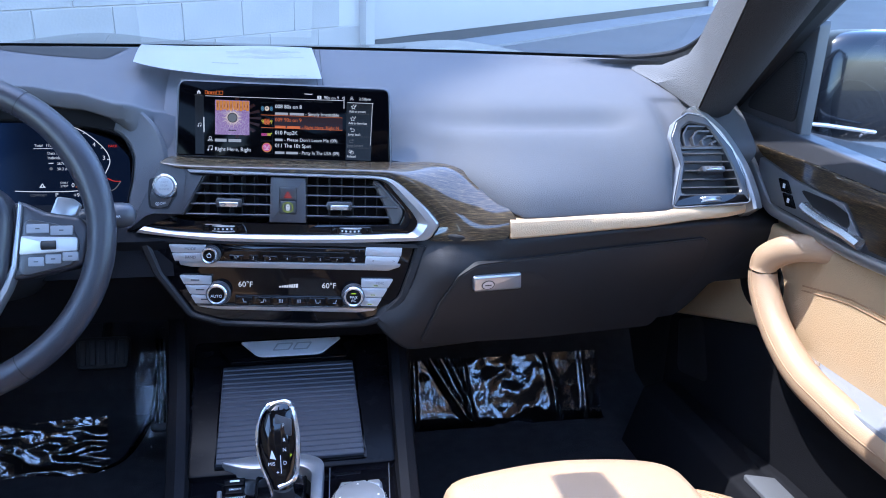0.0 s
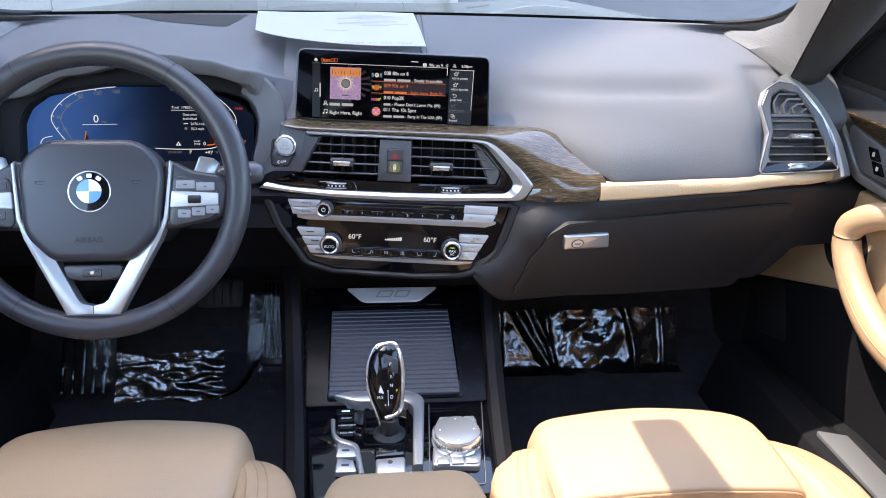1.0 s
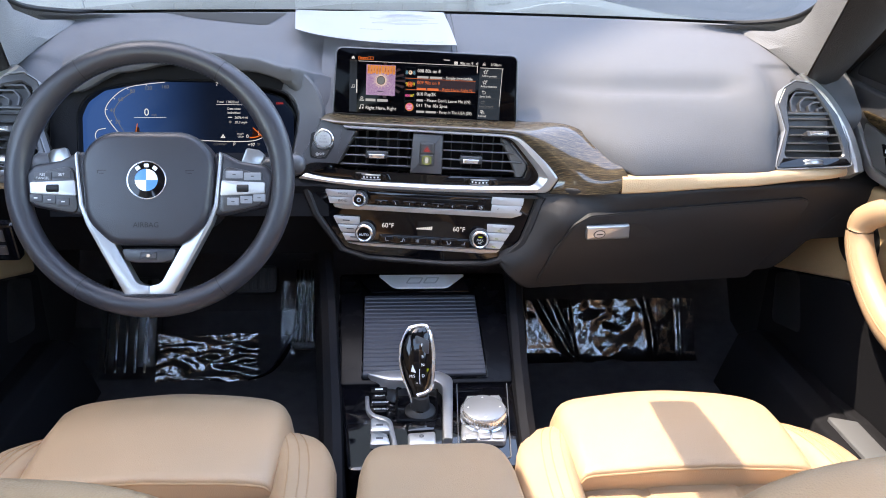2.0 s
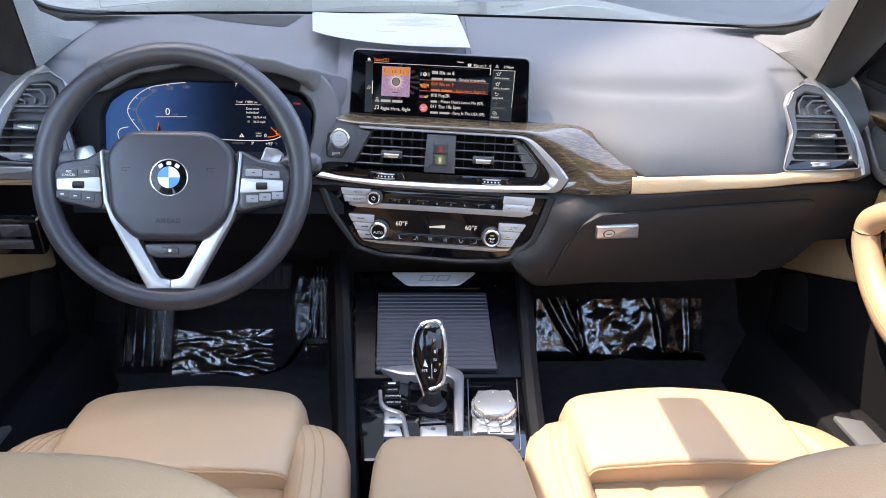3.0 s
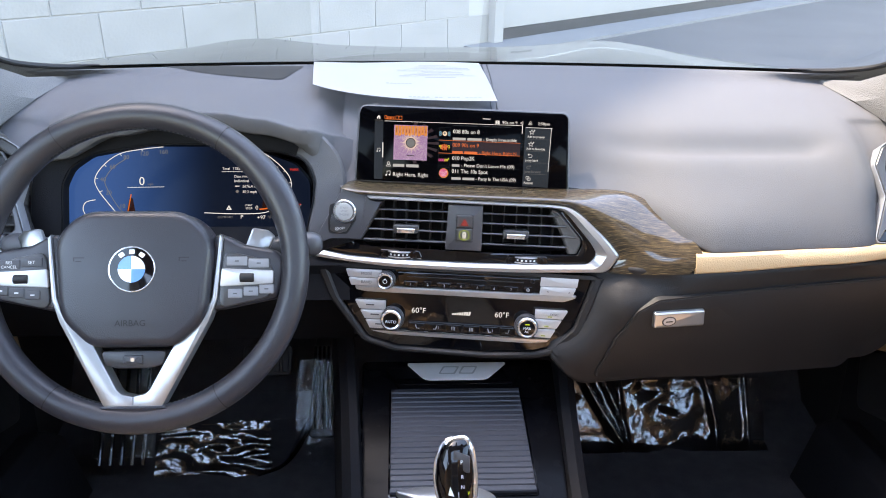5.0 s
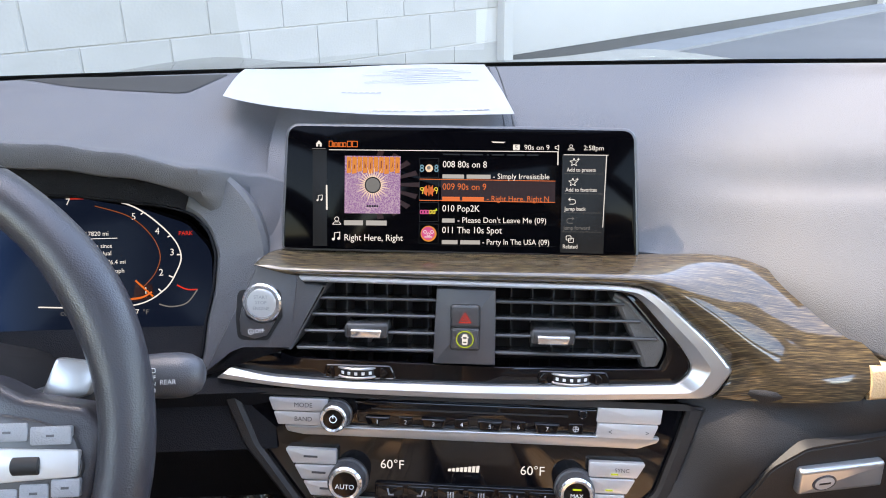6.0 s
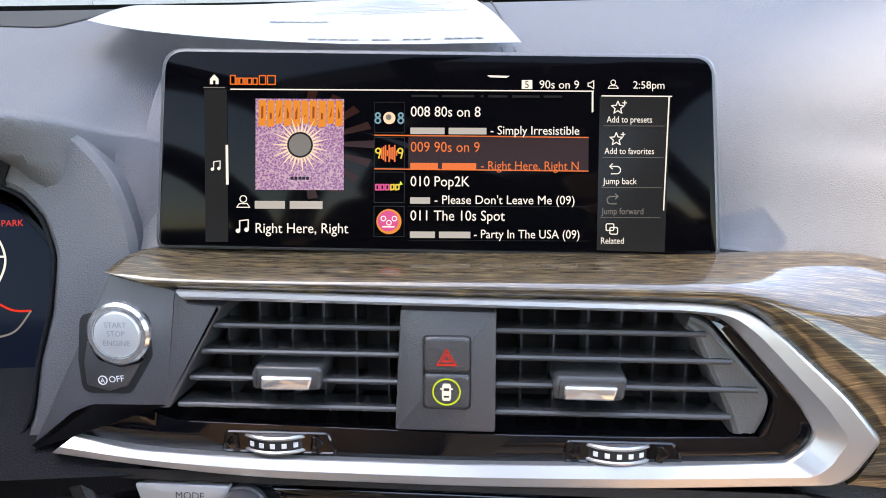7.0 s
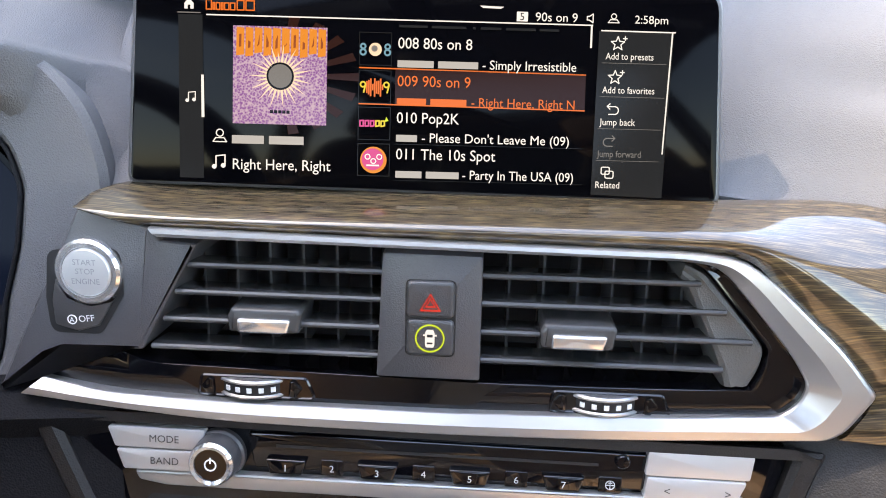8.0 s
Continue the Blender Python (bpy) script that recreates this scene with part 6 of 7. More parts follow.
# shift paddles, stalks and column
for s in (-1, 1):
    bm = bmesh.new()
    pts = [(s * 0.112, 0.022), (s * 0.144, 0.030), (s * 0.150, 0.044), (s * 0.142, 0.051), (s * 0.124, 0.054)]
    if s < 0:
        pts = pts[::-1]
    prism(bm, rounded([(x - 0.003, y) for x, y in pts], 0.004), -0.034, -0.026, WHL, 0.002)
    part("shift_paddle", bm, SILVER, wheel, "satin silver shift paddle")
bm = bmesh.new()
lathe(bm, [(0.075, -0.03), (0.078, -0.07), (0.07, -0.12), (0.055, -0.26)], WHL, 28)
part("column_cover", bm, DASH_LOW, wheel)
for s in (-1, 1):
    stalk = thing("column_stalk", "black column stalk with printed symbols" if s > 0 else "black indicator stalk behind the steering wheel", "stalk", "column stalks")
    bm = bmesh.new()
    tube(bm, [WHL @ Vector((s * 0.06, 0.012, -0.082)), WHL @ Vector((s * 0.11, 0.027, -0.082)), WHL @ Vector((s * 0.160, 0.0375, -0.082))], [0.012, 0.0125, 0.0145], 14)
    part("stem", bm, VENT, stalk)
    bm = bmesh.new()
    rows = [[WHL @ Vector((s * (0.158 + x), 0.0378 + r * math.cos(k * math.pi / 8), -0.082 + 0.86 * r * math.sin(k * math.pi / 8))) for k in range(16)] for x, r in ((0, 0.0150), (0.012, 0.0158), (0.024, 0.0158), (0.031, 0.0145), (0.037, 0.0110), (0.0395, 0.0060))]
    loft(bm, rows, True, True)
    part("stalk_end", bm, TRIM_DARK, stalk)
    if s > 0:
        words("REAR", 0.0046, WHL @ pose(0.1715, 0.0325, -0.0680), WHITE_INK, stalk, "lettering", "LEFT")
        words("OFF", 0.0036, WHL @ pose(0.1625, 0.0362, -0.0680), WHITE_INK, stalk, "lettering", "LEFT")
        words("ON", 0.0036, WHL @ pose(0.1632, 0.0318, -0.0680), WHITE_INK, stalk, "lettering", "LEFT")
        for yy in (0.0420, 0.0285):
            bm = bmesh.new()
            frame_ring(bm, rect(0.005, 0.0032, 0.1660, yy, 0.0008), rect(0.0042, 0.0024, 0.1660, yy, 0.0008), 0, 0.0004, WHL @ pose(0, 0, -0.0680))
            part("wiper_icon", bm, WHITE_INK, stalk)


# ---- outer vents ----
def outer_vent(s):
    V = face(s * 0.66, 1.052, 1.02, 0, 32)
    fl = lambda pts: pts if s > 0 else [(-x, y) for x, y in pts][::-1]
    v = thing("side_vent", "dark side air vent with a silver edge at the dashboard end", "air vent", "side vents")
    shape = [(-0.074, -0.062), (0.062, -0.056), (0.060, -0.012), (0.048, 0.034), (0.010, 0.090), (-0.022, 0.0955), (-0.044, 0.082), (-0.058, 0.054), (-0.049, 0.006)]
    inner = [(-0.055, -0.041), (0.049, -0.040), (0.045, -0.008), (0.031, 0.036), (0.010, 0.073), (-0.020, 0.080), (-0.036, 0.070), (-0.041, 0.048), (-0.040, 0.010)]
    rim_ = rounded(fl(shape), 0.008, 3)
    bm = bmesh.new()
    prism(bm, fl(inner), -0.07, -0.05, V)
    part("duct_back", bm, DEEP, v)
    bm = bmesh.new()
    frame_ring(bm, rim_, rounded(fl(inner), 0.008, 3), -0.05, 0.003, V, 0.0025)
    part("vent_frame", bm, SLAT, v)
    bm = bmesh.new()
    frame_ring(bm, inset(rim_, -0.0014), rim_, -0.02, 0.0032, V, 0.0004)
    part("chrome_line", bm, GREY, v)
    bm = bmesh.new()
    prism(bm, fl([(-0.070, -0.060), (0.060, -0.0545), (0.052, -0.043), (-0.058, -0.043)]), 0.0, 0.0038, V, 0.001)
    part("gloss_foot", bm, PIANO, v)
    def right_at(y):
        return curve1(y, [(-0.042, 0.049), (-0.008, 0.045), (0.036, 0.031)])
    def left_at(y):
        return curve1(y, [(-0.042, -0.056), (0.010, -0.042), (0.036, -0.042)])
    for y in (0.0265, 0.0125, -0.002, -0.0165, -0.030):
        bm = bmesh.new()
        x0, x1 = left_at(y), right_at(y)
        if s < 0:
            x0, x1 = -x1, -x0
        prism(bm, rounded([(-0.022, -0.0005), (-0.002, -0.0020), (0.002, 0.0), (-0.002, 0.0020), (-0.024, 0.0005)], 0.0006), x0, x1, V @ pose(0, y, 0) @ Matrix(((0, 0, 1, 0), (0, 1, 0, 0), (1, 0, 0, 0), (0, 0, 0, 1))) @ pose(0, 0, 0, 0, 0, -21))
        part("slat", bm, SLAT, v)
    bm = bmesh.new()
    prism(bm, rect(0.072, 0.005, s * -0.005, 0.0375, 0.001), -0.03, 0.001, V, 0.001)
    part("divider", bm, SLAT, v)
    for k in range(4):
        x = -0.034 + 0.0155 * k
        top = 0.0765 - 0.0088 * k
        knee, end_x = 0.041 + (top - 0.041) * 0.55, 0.030 - (top - 0.036) * 0.52
        turn = min(x + 0.010, end_x - 0.003)
        legs = [[(x, 0.041), (x - 0.001, knee), (turn, top), (end_x, top)], [(x + 0.0032, 0.041), (x + 0.0024, knee - 0.0006), (turn + 0.0012, top - 0.0032), (end_x, top - 0.0032)]]
        bm = bmesh.new()
        ribbon(bm, *[[(s * a, b) for a, b in leg] for leg in legs], -0.028, 0.0, V, 0.0007, 0.0, 0.002, 3)
        part("upper_vane", bm, VENT, v)
    bm = bmesh.new()
    prism(bm, rect(0.040, 0.010, s * 0.005, -0.001, 0.003), -0.01, 0.008, V, 0.002)
    tab = part("vent_tab", bm, VENT, v)
    bm = bmesh.new()
    prism(bm, rect(0.030, 0.0075, s * 0.005, -0.001, 0.001), 0.005, 0.011, V, 0.002)
    part("chrome_strip", bm, CHROME, tab, "bright chrome strip")
    bm = bmesh.new()
    W = V @ pose(s * -0.006, -0.0510, -0.006) @ pose(0, 0, 0, 90)
    lathe(bm, [(0.014, -0.0042), (0.0165, -0.0036), (0.0168, -0.0026), (0.0152, -0.0022), (0.0152, 0.0022), (0.0168, 0.0026), (0.0165, 0.0036), (0.014, 0.0042)], W @ Matrix.Diagonal((1.35, 1, 1, 1)), 32)
    tw = part("thumbwheel", bm, SILVER, v, "ribbed silver thumbwheel")
    # bright edge that sweeps round the end of the dash
    bm = bmesh.new()
    edge = smooth_line([(-0.010, 0.106, 0), (0.0315, 0.064, 0), (0.060, 0.006, 0), (0.070, -0.040, 0), (0.072, -0.068, 0)], 5)
    rows = []
    for p in edge:
        rows.append([V @ Vector((s * q[0], q[1], q[2])) for q in ((p.x - 0.008, p.y, -0.04), (p.x - 0.006, p.y, 0.001), (p.x - 0.002, p.y + 0.001, 0.004), (p.x + 0.010, p.y + 0.003, 0.001), (p.x + 0.014, p.y + 0.003, -0.05))])
    loft(bm, rows, True, True)
    part("silver_edge", bm, SILVER, v, "satin silver edge strip")
    return v


outer_vent(1)
outer_vent(-1)
# tan strip and light switch on the driver's side
tb = thing("driver_trim_strip", "satin silver and tan strip on the driver's side dash", "trim")
bm = bmesh.new()
prism(bm, rect(0.16, 0.022, -0.685, 0.953, 0.002), 0, 0.03, pose(0, 1.05, 0, 90) , 0.003)
part("silver_strip", bm, SILVER, tb)
bm = bmesh.new()
prism(bm, rect(0.16, 0.010, -0.69, 0.936, 0.002), 0, 0.026, pose(0, 1.05, 0, 90), 0.003)
part("tan_strip", bm, TAN_TRIM, tb)
lamp_sw = thing("light_switch", "black headlamp switch panel under the side vent", "switch")
bm = bmesh.new()
prism(bm, rect(0.115, 0.062, -0.668, 0.892, 0.006), 0, 0.016, pose(0, 1.058, 0, 98), 0.004)
part("panel", bm, PIANO, lamp_sw)
for k in range(2):
    bm = bmesh.new()
    prism(bm, rect(0.044, 0.020, -0.695 + 0.048 * k, 0.905, 0.002), 0, 0.019, pose(0, 1.058, 0, 98), 0.002)
    part("key", bm, VENT, lamp_sw)
bm = bmesh.new()
prism(bm, rect(0.094, 0.016, -0.672, 0.881, 0.002), 0, 0.0185, pose(0, 1.058, 0, 98), 0.002)
part("lower_key", bm, VENT, lamp_sw)


# price sheet on the dash, its front edge curled
sheet = thing("price_sheet", "white printed price sheet lying curled on the dashboard", "paper")
bm = bmesh.new()
rows = []
for j in range(13):
    v = j / 12
    row = []
    for i in range(21):
        u = i / 20
        front = Vector((lerp(-0.219, 0.060, u), 1.171 + 0.043 * (1 - u) ** 5, 0))
        back = Vector((lerp(-0.240, 0.054, u), base_y(0) - 0.022, 0))
        p = front.lerp(back, v)
        p.z = lerp(1.1435 + 0.0195 * (1 - u) ** 4, 1.1765, v) + 0.003 * math.sin(math.pi * u) * (1 - v) + 0.0012 * math.sin(7 * u + 3 * v) + 0.002 * math.sin(math.pi * v)
        row.append(p)
    rows.append(row)
loft(bm, rows)
page_tree = BVHTree.FromBMesh(bm)
bmesh.ops.solidify(bm, geom=bm.faces[:], thickness=0.0005)
part("page", bm, PAPER, sheet, smooth=60)


def print_bar(x, y, w, h):
    """A bar of print lying on the page."""
    hit = page_tree.ray_cast(Vector((x, y, 1.4)), Vector((0, 0, -1)))
    if hit[0] is not None:
        nrm = hit[1] if hit[1].z > 0 else -hit[1]
        part("print_bar", prism(bmesh.new(), rect(w, h, 0, 0), 0.0004, 0.0007, Matrix.Translation(hit[0]) @ nrm.to_track_quat("Z", "Y").to_matrix().to_4x4()), INK, sheet)


for k in range(17):
    if k not in (4, 8, 11):
        print_bar(0.035 - 0.0066 * k, 1.187 - 0.0001 * k, 0.0046, 0.0085)
for k in range(7):
    print_bar(-0.070 - 0.0060 * k, 1.262, 0.0042, 0.0075)
for k in range(9):
    print_bar(-0.02 - 0.005 * (k % 3), 1.300 + 0.011 * k, 0.05 + 0.025 * (k * 7 % 4), 0.0025)

# ---- centre console ----
cons = thing("centre_console", "gloss black centre console between the front seats", "console")
bm = bmesh.new()
prism(bm, rounded([(-0.140, -0.13), (0.138, -0.13), (0.158, 0.155), (-0.150, 0.155)], 0.01), -0.12, -0.006, CON, 0.004)
part("upper_body", bm, SATIN_BLACK, cons)
bm = bmesh.new()
prism(bm, rounded([(-0.118, -0.13), (0.122, -0.13), (0.140, 0.085), (-0.140, 0.085)], 0.012), -0.14, 0.0, LOW, 0.005)
part("lower_body", bm, PIANO, cons)
for s in (-1, 1):
    bm = bmesh.new()
    rows = []
    for y, z, x in ((0.30, 0.60, 0.125), (0.60, 0.635, 0.128), (0.78, 0.655, 0.140), (0.90, 0.675, 0.150), (1.02, 0.715, 0.160), (1.12, 0.755, 0.170), (1.18, 0.80, 0.178)):
        rows.append([Vector((s * q, y + dy, w)) for q, w, dy in ((x - 0.012, z - 0.01, 0), (x - 0.008, z + 0.006, 0), (x + 0.004, z + 0.008, 0), (x + 0.016, z - 0.004, 0), (x + 0.024, z - 0.06, 0), (x + 0.03, 0.40, 0), (x - 0.01, 0.40, 0))])
    loft(bm, rows, True, True)
    part("side_wall", bm, BLACKISH, cons)
# roller cover in front of the selector
roller = part("roller_track", prism(bmesh.new(), rounded([(-0.104, -0.121), (0.098, -0.121), (0.098, 0.083), (-0.105, 0.083)], 0.004), -0.012, -0.004, CON), PIANO, cons)
for k in range(20):
    y = -0.1165 + 0.0099 * k
    wl_ = lerp(-0.1015, -0.1020, k / 19)
    bm = bmesh.new()
    prism(bm, [(wl_, y), (0.0945, y), (0.0945, y + 0.0092), (wl_, y + 0.0092)], -0.008, 0.0012, CON, 0.0012, 1)
    part("roller_slat", bm, ROLLER, roller)
bm = bmesh.new()
prism(bm, rounded([(-0.092, 0.088), (0.086, 0.088), (0.108, 0.128), (0.098, 0.142), (-0.104, 0.142), (-0.112, 0.128)], 0.006), -0.01, 0.004, CON, 0.003)
part("badge_mount", bm, PIANO, cons)
bm = bmesh.new()
prism(bm, rounded([(-0.050, 0.0955), (0.046, 0.0955), (0.082, 0.1345), (-0.079, 0.1345)], [0.02, 0.02, 0.003, 0.003]), 0.0, 0.0075, CON, 0.0025)
badge = part("badge_plate", bm, PLATE, cons, "satin silver badge plate")
for x, w in ((-0.012, 0.026), (0.018, 0.024)):
    bm = bmesh.new()
    frame_ring(bm, rounded([(x - w / 2 - 0.004, 0.106), (x + w / 2 - 0.004, 0.106), (x + w / 2 + 0.004, 0.124), (x - w / 2 + 0.004, 0.124)], 0.002, 2), rounded([(x - w / 2 - 0.001, 0.1085), (x + w / 2 - 0.006, 0.1085), (x + w / 2 + 0.001, 0.1215), (x - w / 2 + 0.006, 0.1215)], 0.002, 2), 0.007, 0.0079, CON)
    part("badge_relief", bm, BUTTON, badge)
# selector surround: a pale bar that turns down beside the selector
bm = bmesh.new()
ribbon(bm, [(-0.094, 0.074), (-0.066, 0.082), (0.015, 0.080), (0.040, 0.062), (0.0275, -0.090)], [(-0.090, 0.069), (-0.056, 0.052), (0.003, 0.056), (0.022, 0.040), (0.0140, -0.090)], -0.004, 0.0175, LOW, 0.003, 0.0, 0.016, 6)
part("silver_surround", bm, SILVER, cons, "satin silver bar round the selector")
# silver rib beside the drive mode keys
bm = bmesh.new()
ribbon(bm, [(-0.0970, 0.028), (-0.0955, -0.004), (-0.0880, -0.022), (-0.0640, -0.034), (-0.0570, -0.090)], [(-0.0910, 0.028), (-0.0895, -0.001), (-0.0840, -0.014), (-0.0570, -0.027), (-0.0490, -0.090)], -0.004, 0.0065, LOW, 0.002, 0.0, 0.012, 5)
part("silver_rib", bm, SILVER, cons)
for k in range(4):
    a, b = 0.0385 - 0.0165 * k, 0.0530 - 0.0165 * k
    bm = bmesh.new()
    prism(bm, rounded([(-0.0895 + 0.0025 * k, a), (-0.0640, a), (-0.0630, b), (-0.0900 + 0.0022 * k, b)], 0.002), 0.0, 0.0055, LOW, 0.0015)
    key = part("drive_mode_key", bm, SATIN_BLACK, cons)
    if k:
        words(("", "SPORT", "COMFORT", "ECO PRO")[k], 0.0052, LOW @ pose(-0.0755 + 0.001 * k, a + 0.005, 0.0057), WHITE_INK, key, "lettering", "CENTER")
    else:
        plate("key_icon", rect(0.012, 0.0035, -0.076, 0.046), LOW, WHITE_INK, key, 0.0059)
for y0 in (-0.030, -0.060):
    bm = bmesh.new()
    prism(bm, rounded([(-0.0880, y0 - 0.027), (-0.0590, y0 - 0.027), (-0.0640, y0 - 0.004), (-0.0865, y0 + 0.004)], 0.003), 0.0, 0.0075, LOW, 0.002)
    key = part("park_key", bm, SILVER, cons, "satin silver key")
    plate("key_icon", rect(0.010, 0.004, -0.0745, y0 - 0.014, 0.001), LOW, TRIM_DARK, key, 0.0078)
bm = bmesh.new()
o = rounded([(-0.0520, -0.030), (0.0110, -0.032), (0.0175, 0.064), (-0.0500, 0.056)], 0.010, 5)
frame_ring(bm, o, inset(o, 0.004), -0.004, 0.0045, LOW, 0.0015)
part("selector_frame", bm, SATIN_BLACK, cons)
bm = bmesh.new()
prism(bm, inset(o, 0.003), -0.004, 0.0015, LOW)
part("selector_well", bm, PIANO, cons)
bm = bmesh.new()
prism(bm, rounded([(-0.0350, -0.058), (0.0050, -0.055), (0.0080, -0.034), (-0.0360, -0.036)], 0.003), -0.01, 0.006, LOW, 0.002)
part("start_gate", bm, PIANO, cons)
bm = bmesh.new()
prism(bm, rounded([(-0.0350, -0.095), (0.0050, -0.095), (0.0050, -0.061), (-0.0345, -0.064)], 0.004), -0.01, 0.008, LOW, 0.003)
pk = part("parking_brake_key", bm, SILVER, cons, "satin silver parking brake key")
plate("key_icon", circle(0.0035, -0.015, -0.072, 16), LOW, TRIM_DARK, pk, 0.0083)
# gloss tray round the dial, with a fine bright rim
bm = bmesh.new()
o = rounded([(0.034, -0.115), (0.108, -0.115), (0.128, 0.069), (0.047, 0.071)], 0.006, 3)
frame_ring(bm, o, inset(o, 0.0012), -0.002, 0.0022, LOW, 0.0004)
part("tray_rim", bm, METAL_GREY, cons)

# gear selector
sel = thing("gear_selector", "upright gloss black gear selector with chrome edges", "gear selector")
SEL = face(-0.0165, 0.795, 0.655, 2, 26) @ Matrix.Diagonal((0.92, 0.99, 0.95, 1))
bm = bmesh.new()
lathe(bm, [(0.024, -0.01), (0.023, 0.004), (0.015, 0.010), (0.012, 0.03)], LOW @ pose(-0.014, -0.006, 0), 28)
part("gaiter", bm, RUBBER, sel)


def sel_row(y, w, d, lean):
    return [SEL @ Vector((lean + w * a, y, d * b + 0.010)) for a, b in ((-1, 0), (-0.94, 0.45), (-0.7, 0.8), (-0.25, 1), (0.25, 1), (0.7, 0.8), (0.94, 0.45), (1, 0), (0.94, -0.6), (0.5, -1), (-0.5, -1), (-0.94, -0.6))]


bm = bmesh.new()
prof = [(0.000, 0.0115, 0.010, 0.002), (0.016, 0.0130, 0.011, 0.002), (0.034, 0.0175, 0.014, 0.001), (0.054, 0.0245, 0.017, 0), (0.078, 0.0280, 0.0185, -0.001), (0.100, 0.0265, 0.018, -0.001), (0.116, 0.0220, 0.016, 0.0005), (0.126, 0.0160, 0.012, 0.002), (0.1295, 0.0070, 0.006, 0.003)]
loft(bm, [sel_row(*r) for r in prof], True, True)
part("grip", bm, PIANO, sel, smooth=60)
for s in (-1, 1):
    bm = bmesh.new()
    pts = [SEL @ Vector((lean + s * w * (0.93 if s > 0 else 1.0), y, 0.012 + d * (0.42 if s > 0 else 0.1))) for y, w, d, lean in prof[1:]]
    if s > 0:
        pts = [SEL @ Vector((-0.004, 0.026, 0.0235))] + pts[1:] + [SEL @ Vector((-0.006, 0.1275, 0.0165)), SEL @ Vector((-0.013, 0.122, 0.0165))]
    tube(bm, smooth_line(pts, 5), 0.0034 if s > 0 else 0.0022, 8)
    part("chrome_edge", bm, CHROME, sel, "bright chrome edge")
bm = bmesh.new()
prism(bm, rounded([(-0.008, 0.094), (0.017, 0.087), (0.018, 0.108), (-0.004, 0.117)], 0.003), 0.018, 0.0275, SEL, 0.002)
pk = part("park_button", bm, VENT, sel)
words("P", 0.007, SEL @ pose(0.006, 0.099, 0.0278), WHITE_INK, pk, "lettering", "CENTER")
for txt, y in (("R", 0.082), ("N", 0.070), ("D", 0.054)):
    words(txt, 0.0064, SEL @ pose(0.0065, y, 0.0296), WHITE_INK, sel, "lettering", "CENTER")
plate("gear_line", rect(0.0007, 0.022, 0.001, 0.055), SEL, WHITE_INK, sel, 0.0300)
words("M/S", 0.0062, SEL @ pose(-0.011, 0.0540, 0.0292), WHITE_INK, sel, "lettering", "CENTER")
words("+", 0.0068, SEL @ pose(-0.0035, 0.0430, 0.0286), WHITE_INK, sel, "lettering", "CENTER")
plate("lever_icon", [(-0.013, 0.063), (-0.005, 0.061), (-0.010, 0.073)], SEL, WHITE_INK, sel, 0.0297)
words("P", 0.0062, SEL @ pose(0.0145, 0.0620, 0.0285), UI_GREEN, sel, "lettering", "CENTER")

# rotary controller
ctl = thing("rotary_controller", "round silver menu dial on the console", "dial")
C0 = LOW
bm = bmesh.new()
prism(bm, rounded([(0.0400, -0.082), (0.1040, -0.088), (0.1090, -0.060), (0.1120, 0.020), (0.0580, 0.021), (0.0500, 0.000)], 0.006), -0.005, 0.008, C0, 0.003)
base = part("key_base", bm, METAL_GREY, ctl)
for k in range(3):
    bm = bmesh.new()
    prism(bm, rect(0.0155, 0.014, 0.0660 + 0.0175 * k, 0.0115, 0.002), 0.004, 0.0105, C0, 0.0015)
    part("menu_key", bm, SILVER, base)
    bm = bmesh.new()
    prism(bm, rect(0.0165, 0.013, 0.0555 + 0.0190 * k, -0.0765, 0.002), 0.004, 0.0105, C0, 0.0015)
    part("menu_key", bm, SILVER, base)
D0 = C0 @ pose(0.0775, -0.036, 0)
bm = bmesh.new()
lathe(bm, [(0.0335, 0.004), (0.0345, 0.010), (0.0325, 0.012), (0.0325, 0.017), (0.0340, 0.0185), (0.0338, 0.0240), (0.0315, 0.0275), (0.0300, 0.0275)], D0, 64)
dial = part("dial", bm, CHROME, ctl, "bright knurled dial rim")
for k in range(48):
    a = 2 * math.pi * k / 48
    part("knurl", box(bmesh.new(), 0.0012, 0.0012, 0.0042, D0 @ Matrix.Translation((0.0337 * math.sin(a), 0.0337 * math.cos(a), 0.0213)) @ pose(0, 0, 0, 0, 0, -math.degrees(a)), 0.0), SILVER, dial)
bm = bmesh.new()
lathe(bm, [(0.0302, 0.020), (0.0300, 0.0283), (0.0285, 0.0290), (0.0, 0.0282)], D0, 48)
part("touch_pad", bm, METAL_GREY, dial, "satin grey touch surface")
for a in (0, 90, 180, 270):
    plate("arrow_mark", [(-0.0015, 0.0225), (0.0015, 0.0225), (0, 0.025)], D0 @ pose(0, 0, 0, 0, 0, a), WHITE_INK, dial, 0.0296, 0.0006)

# armrest
arm = thing("armrest", "tan leather centre armrest lid", "armrest")
bm = bmesh.new()


def arm_bend(p):
    k = max(0, p.y / 0.2)
    return Vector((p.x * (1 - 0.14 * k * k), p.y, p.z - 0.02 * k * k))


pillow(bm, 0.204, 0.42, 0.085, pose(-0.003, 0.442, 0.690), 0.22, 0.22, 48, 20, arm_bend)
part("lid", bm, TAN, arm, smooth=70)
bm = bmesh.new()
prism(bm, rect(0.18, 0.44, -0.010, 0.40, 0.03), 0.40, 0.665)
part("bin", bm, DASH_LOW, arm)


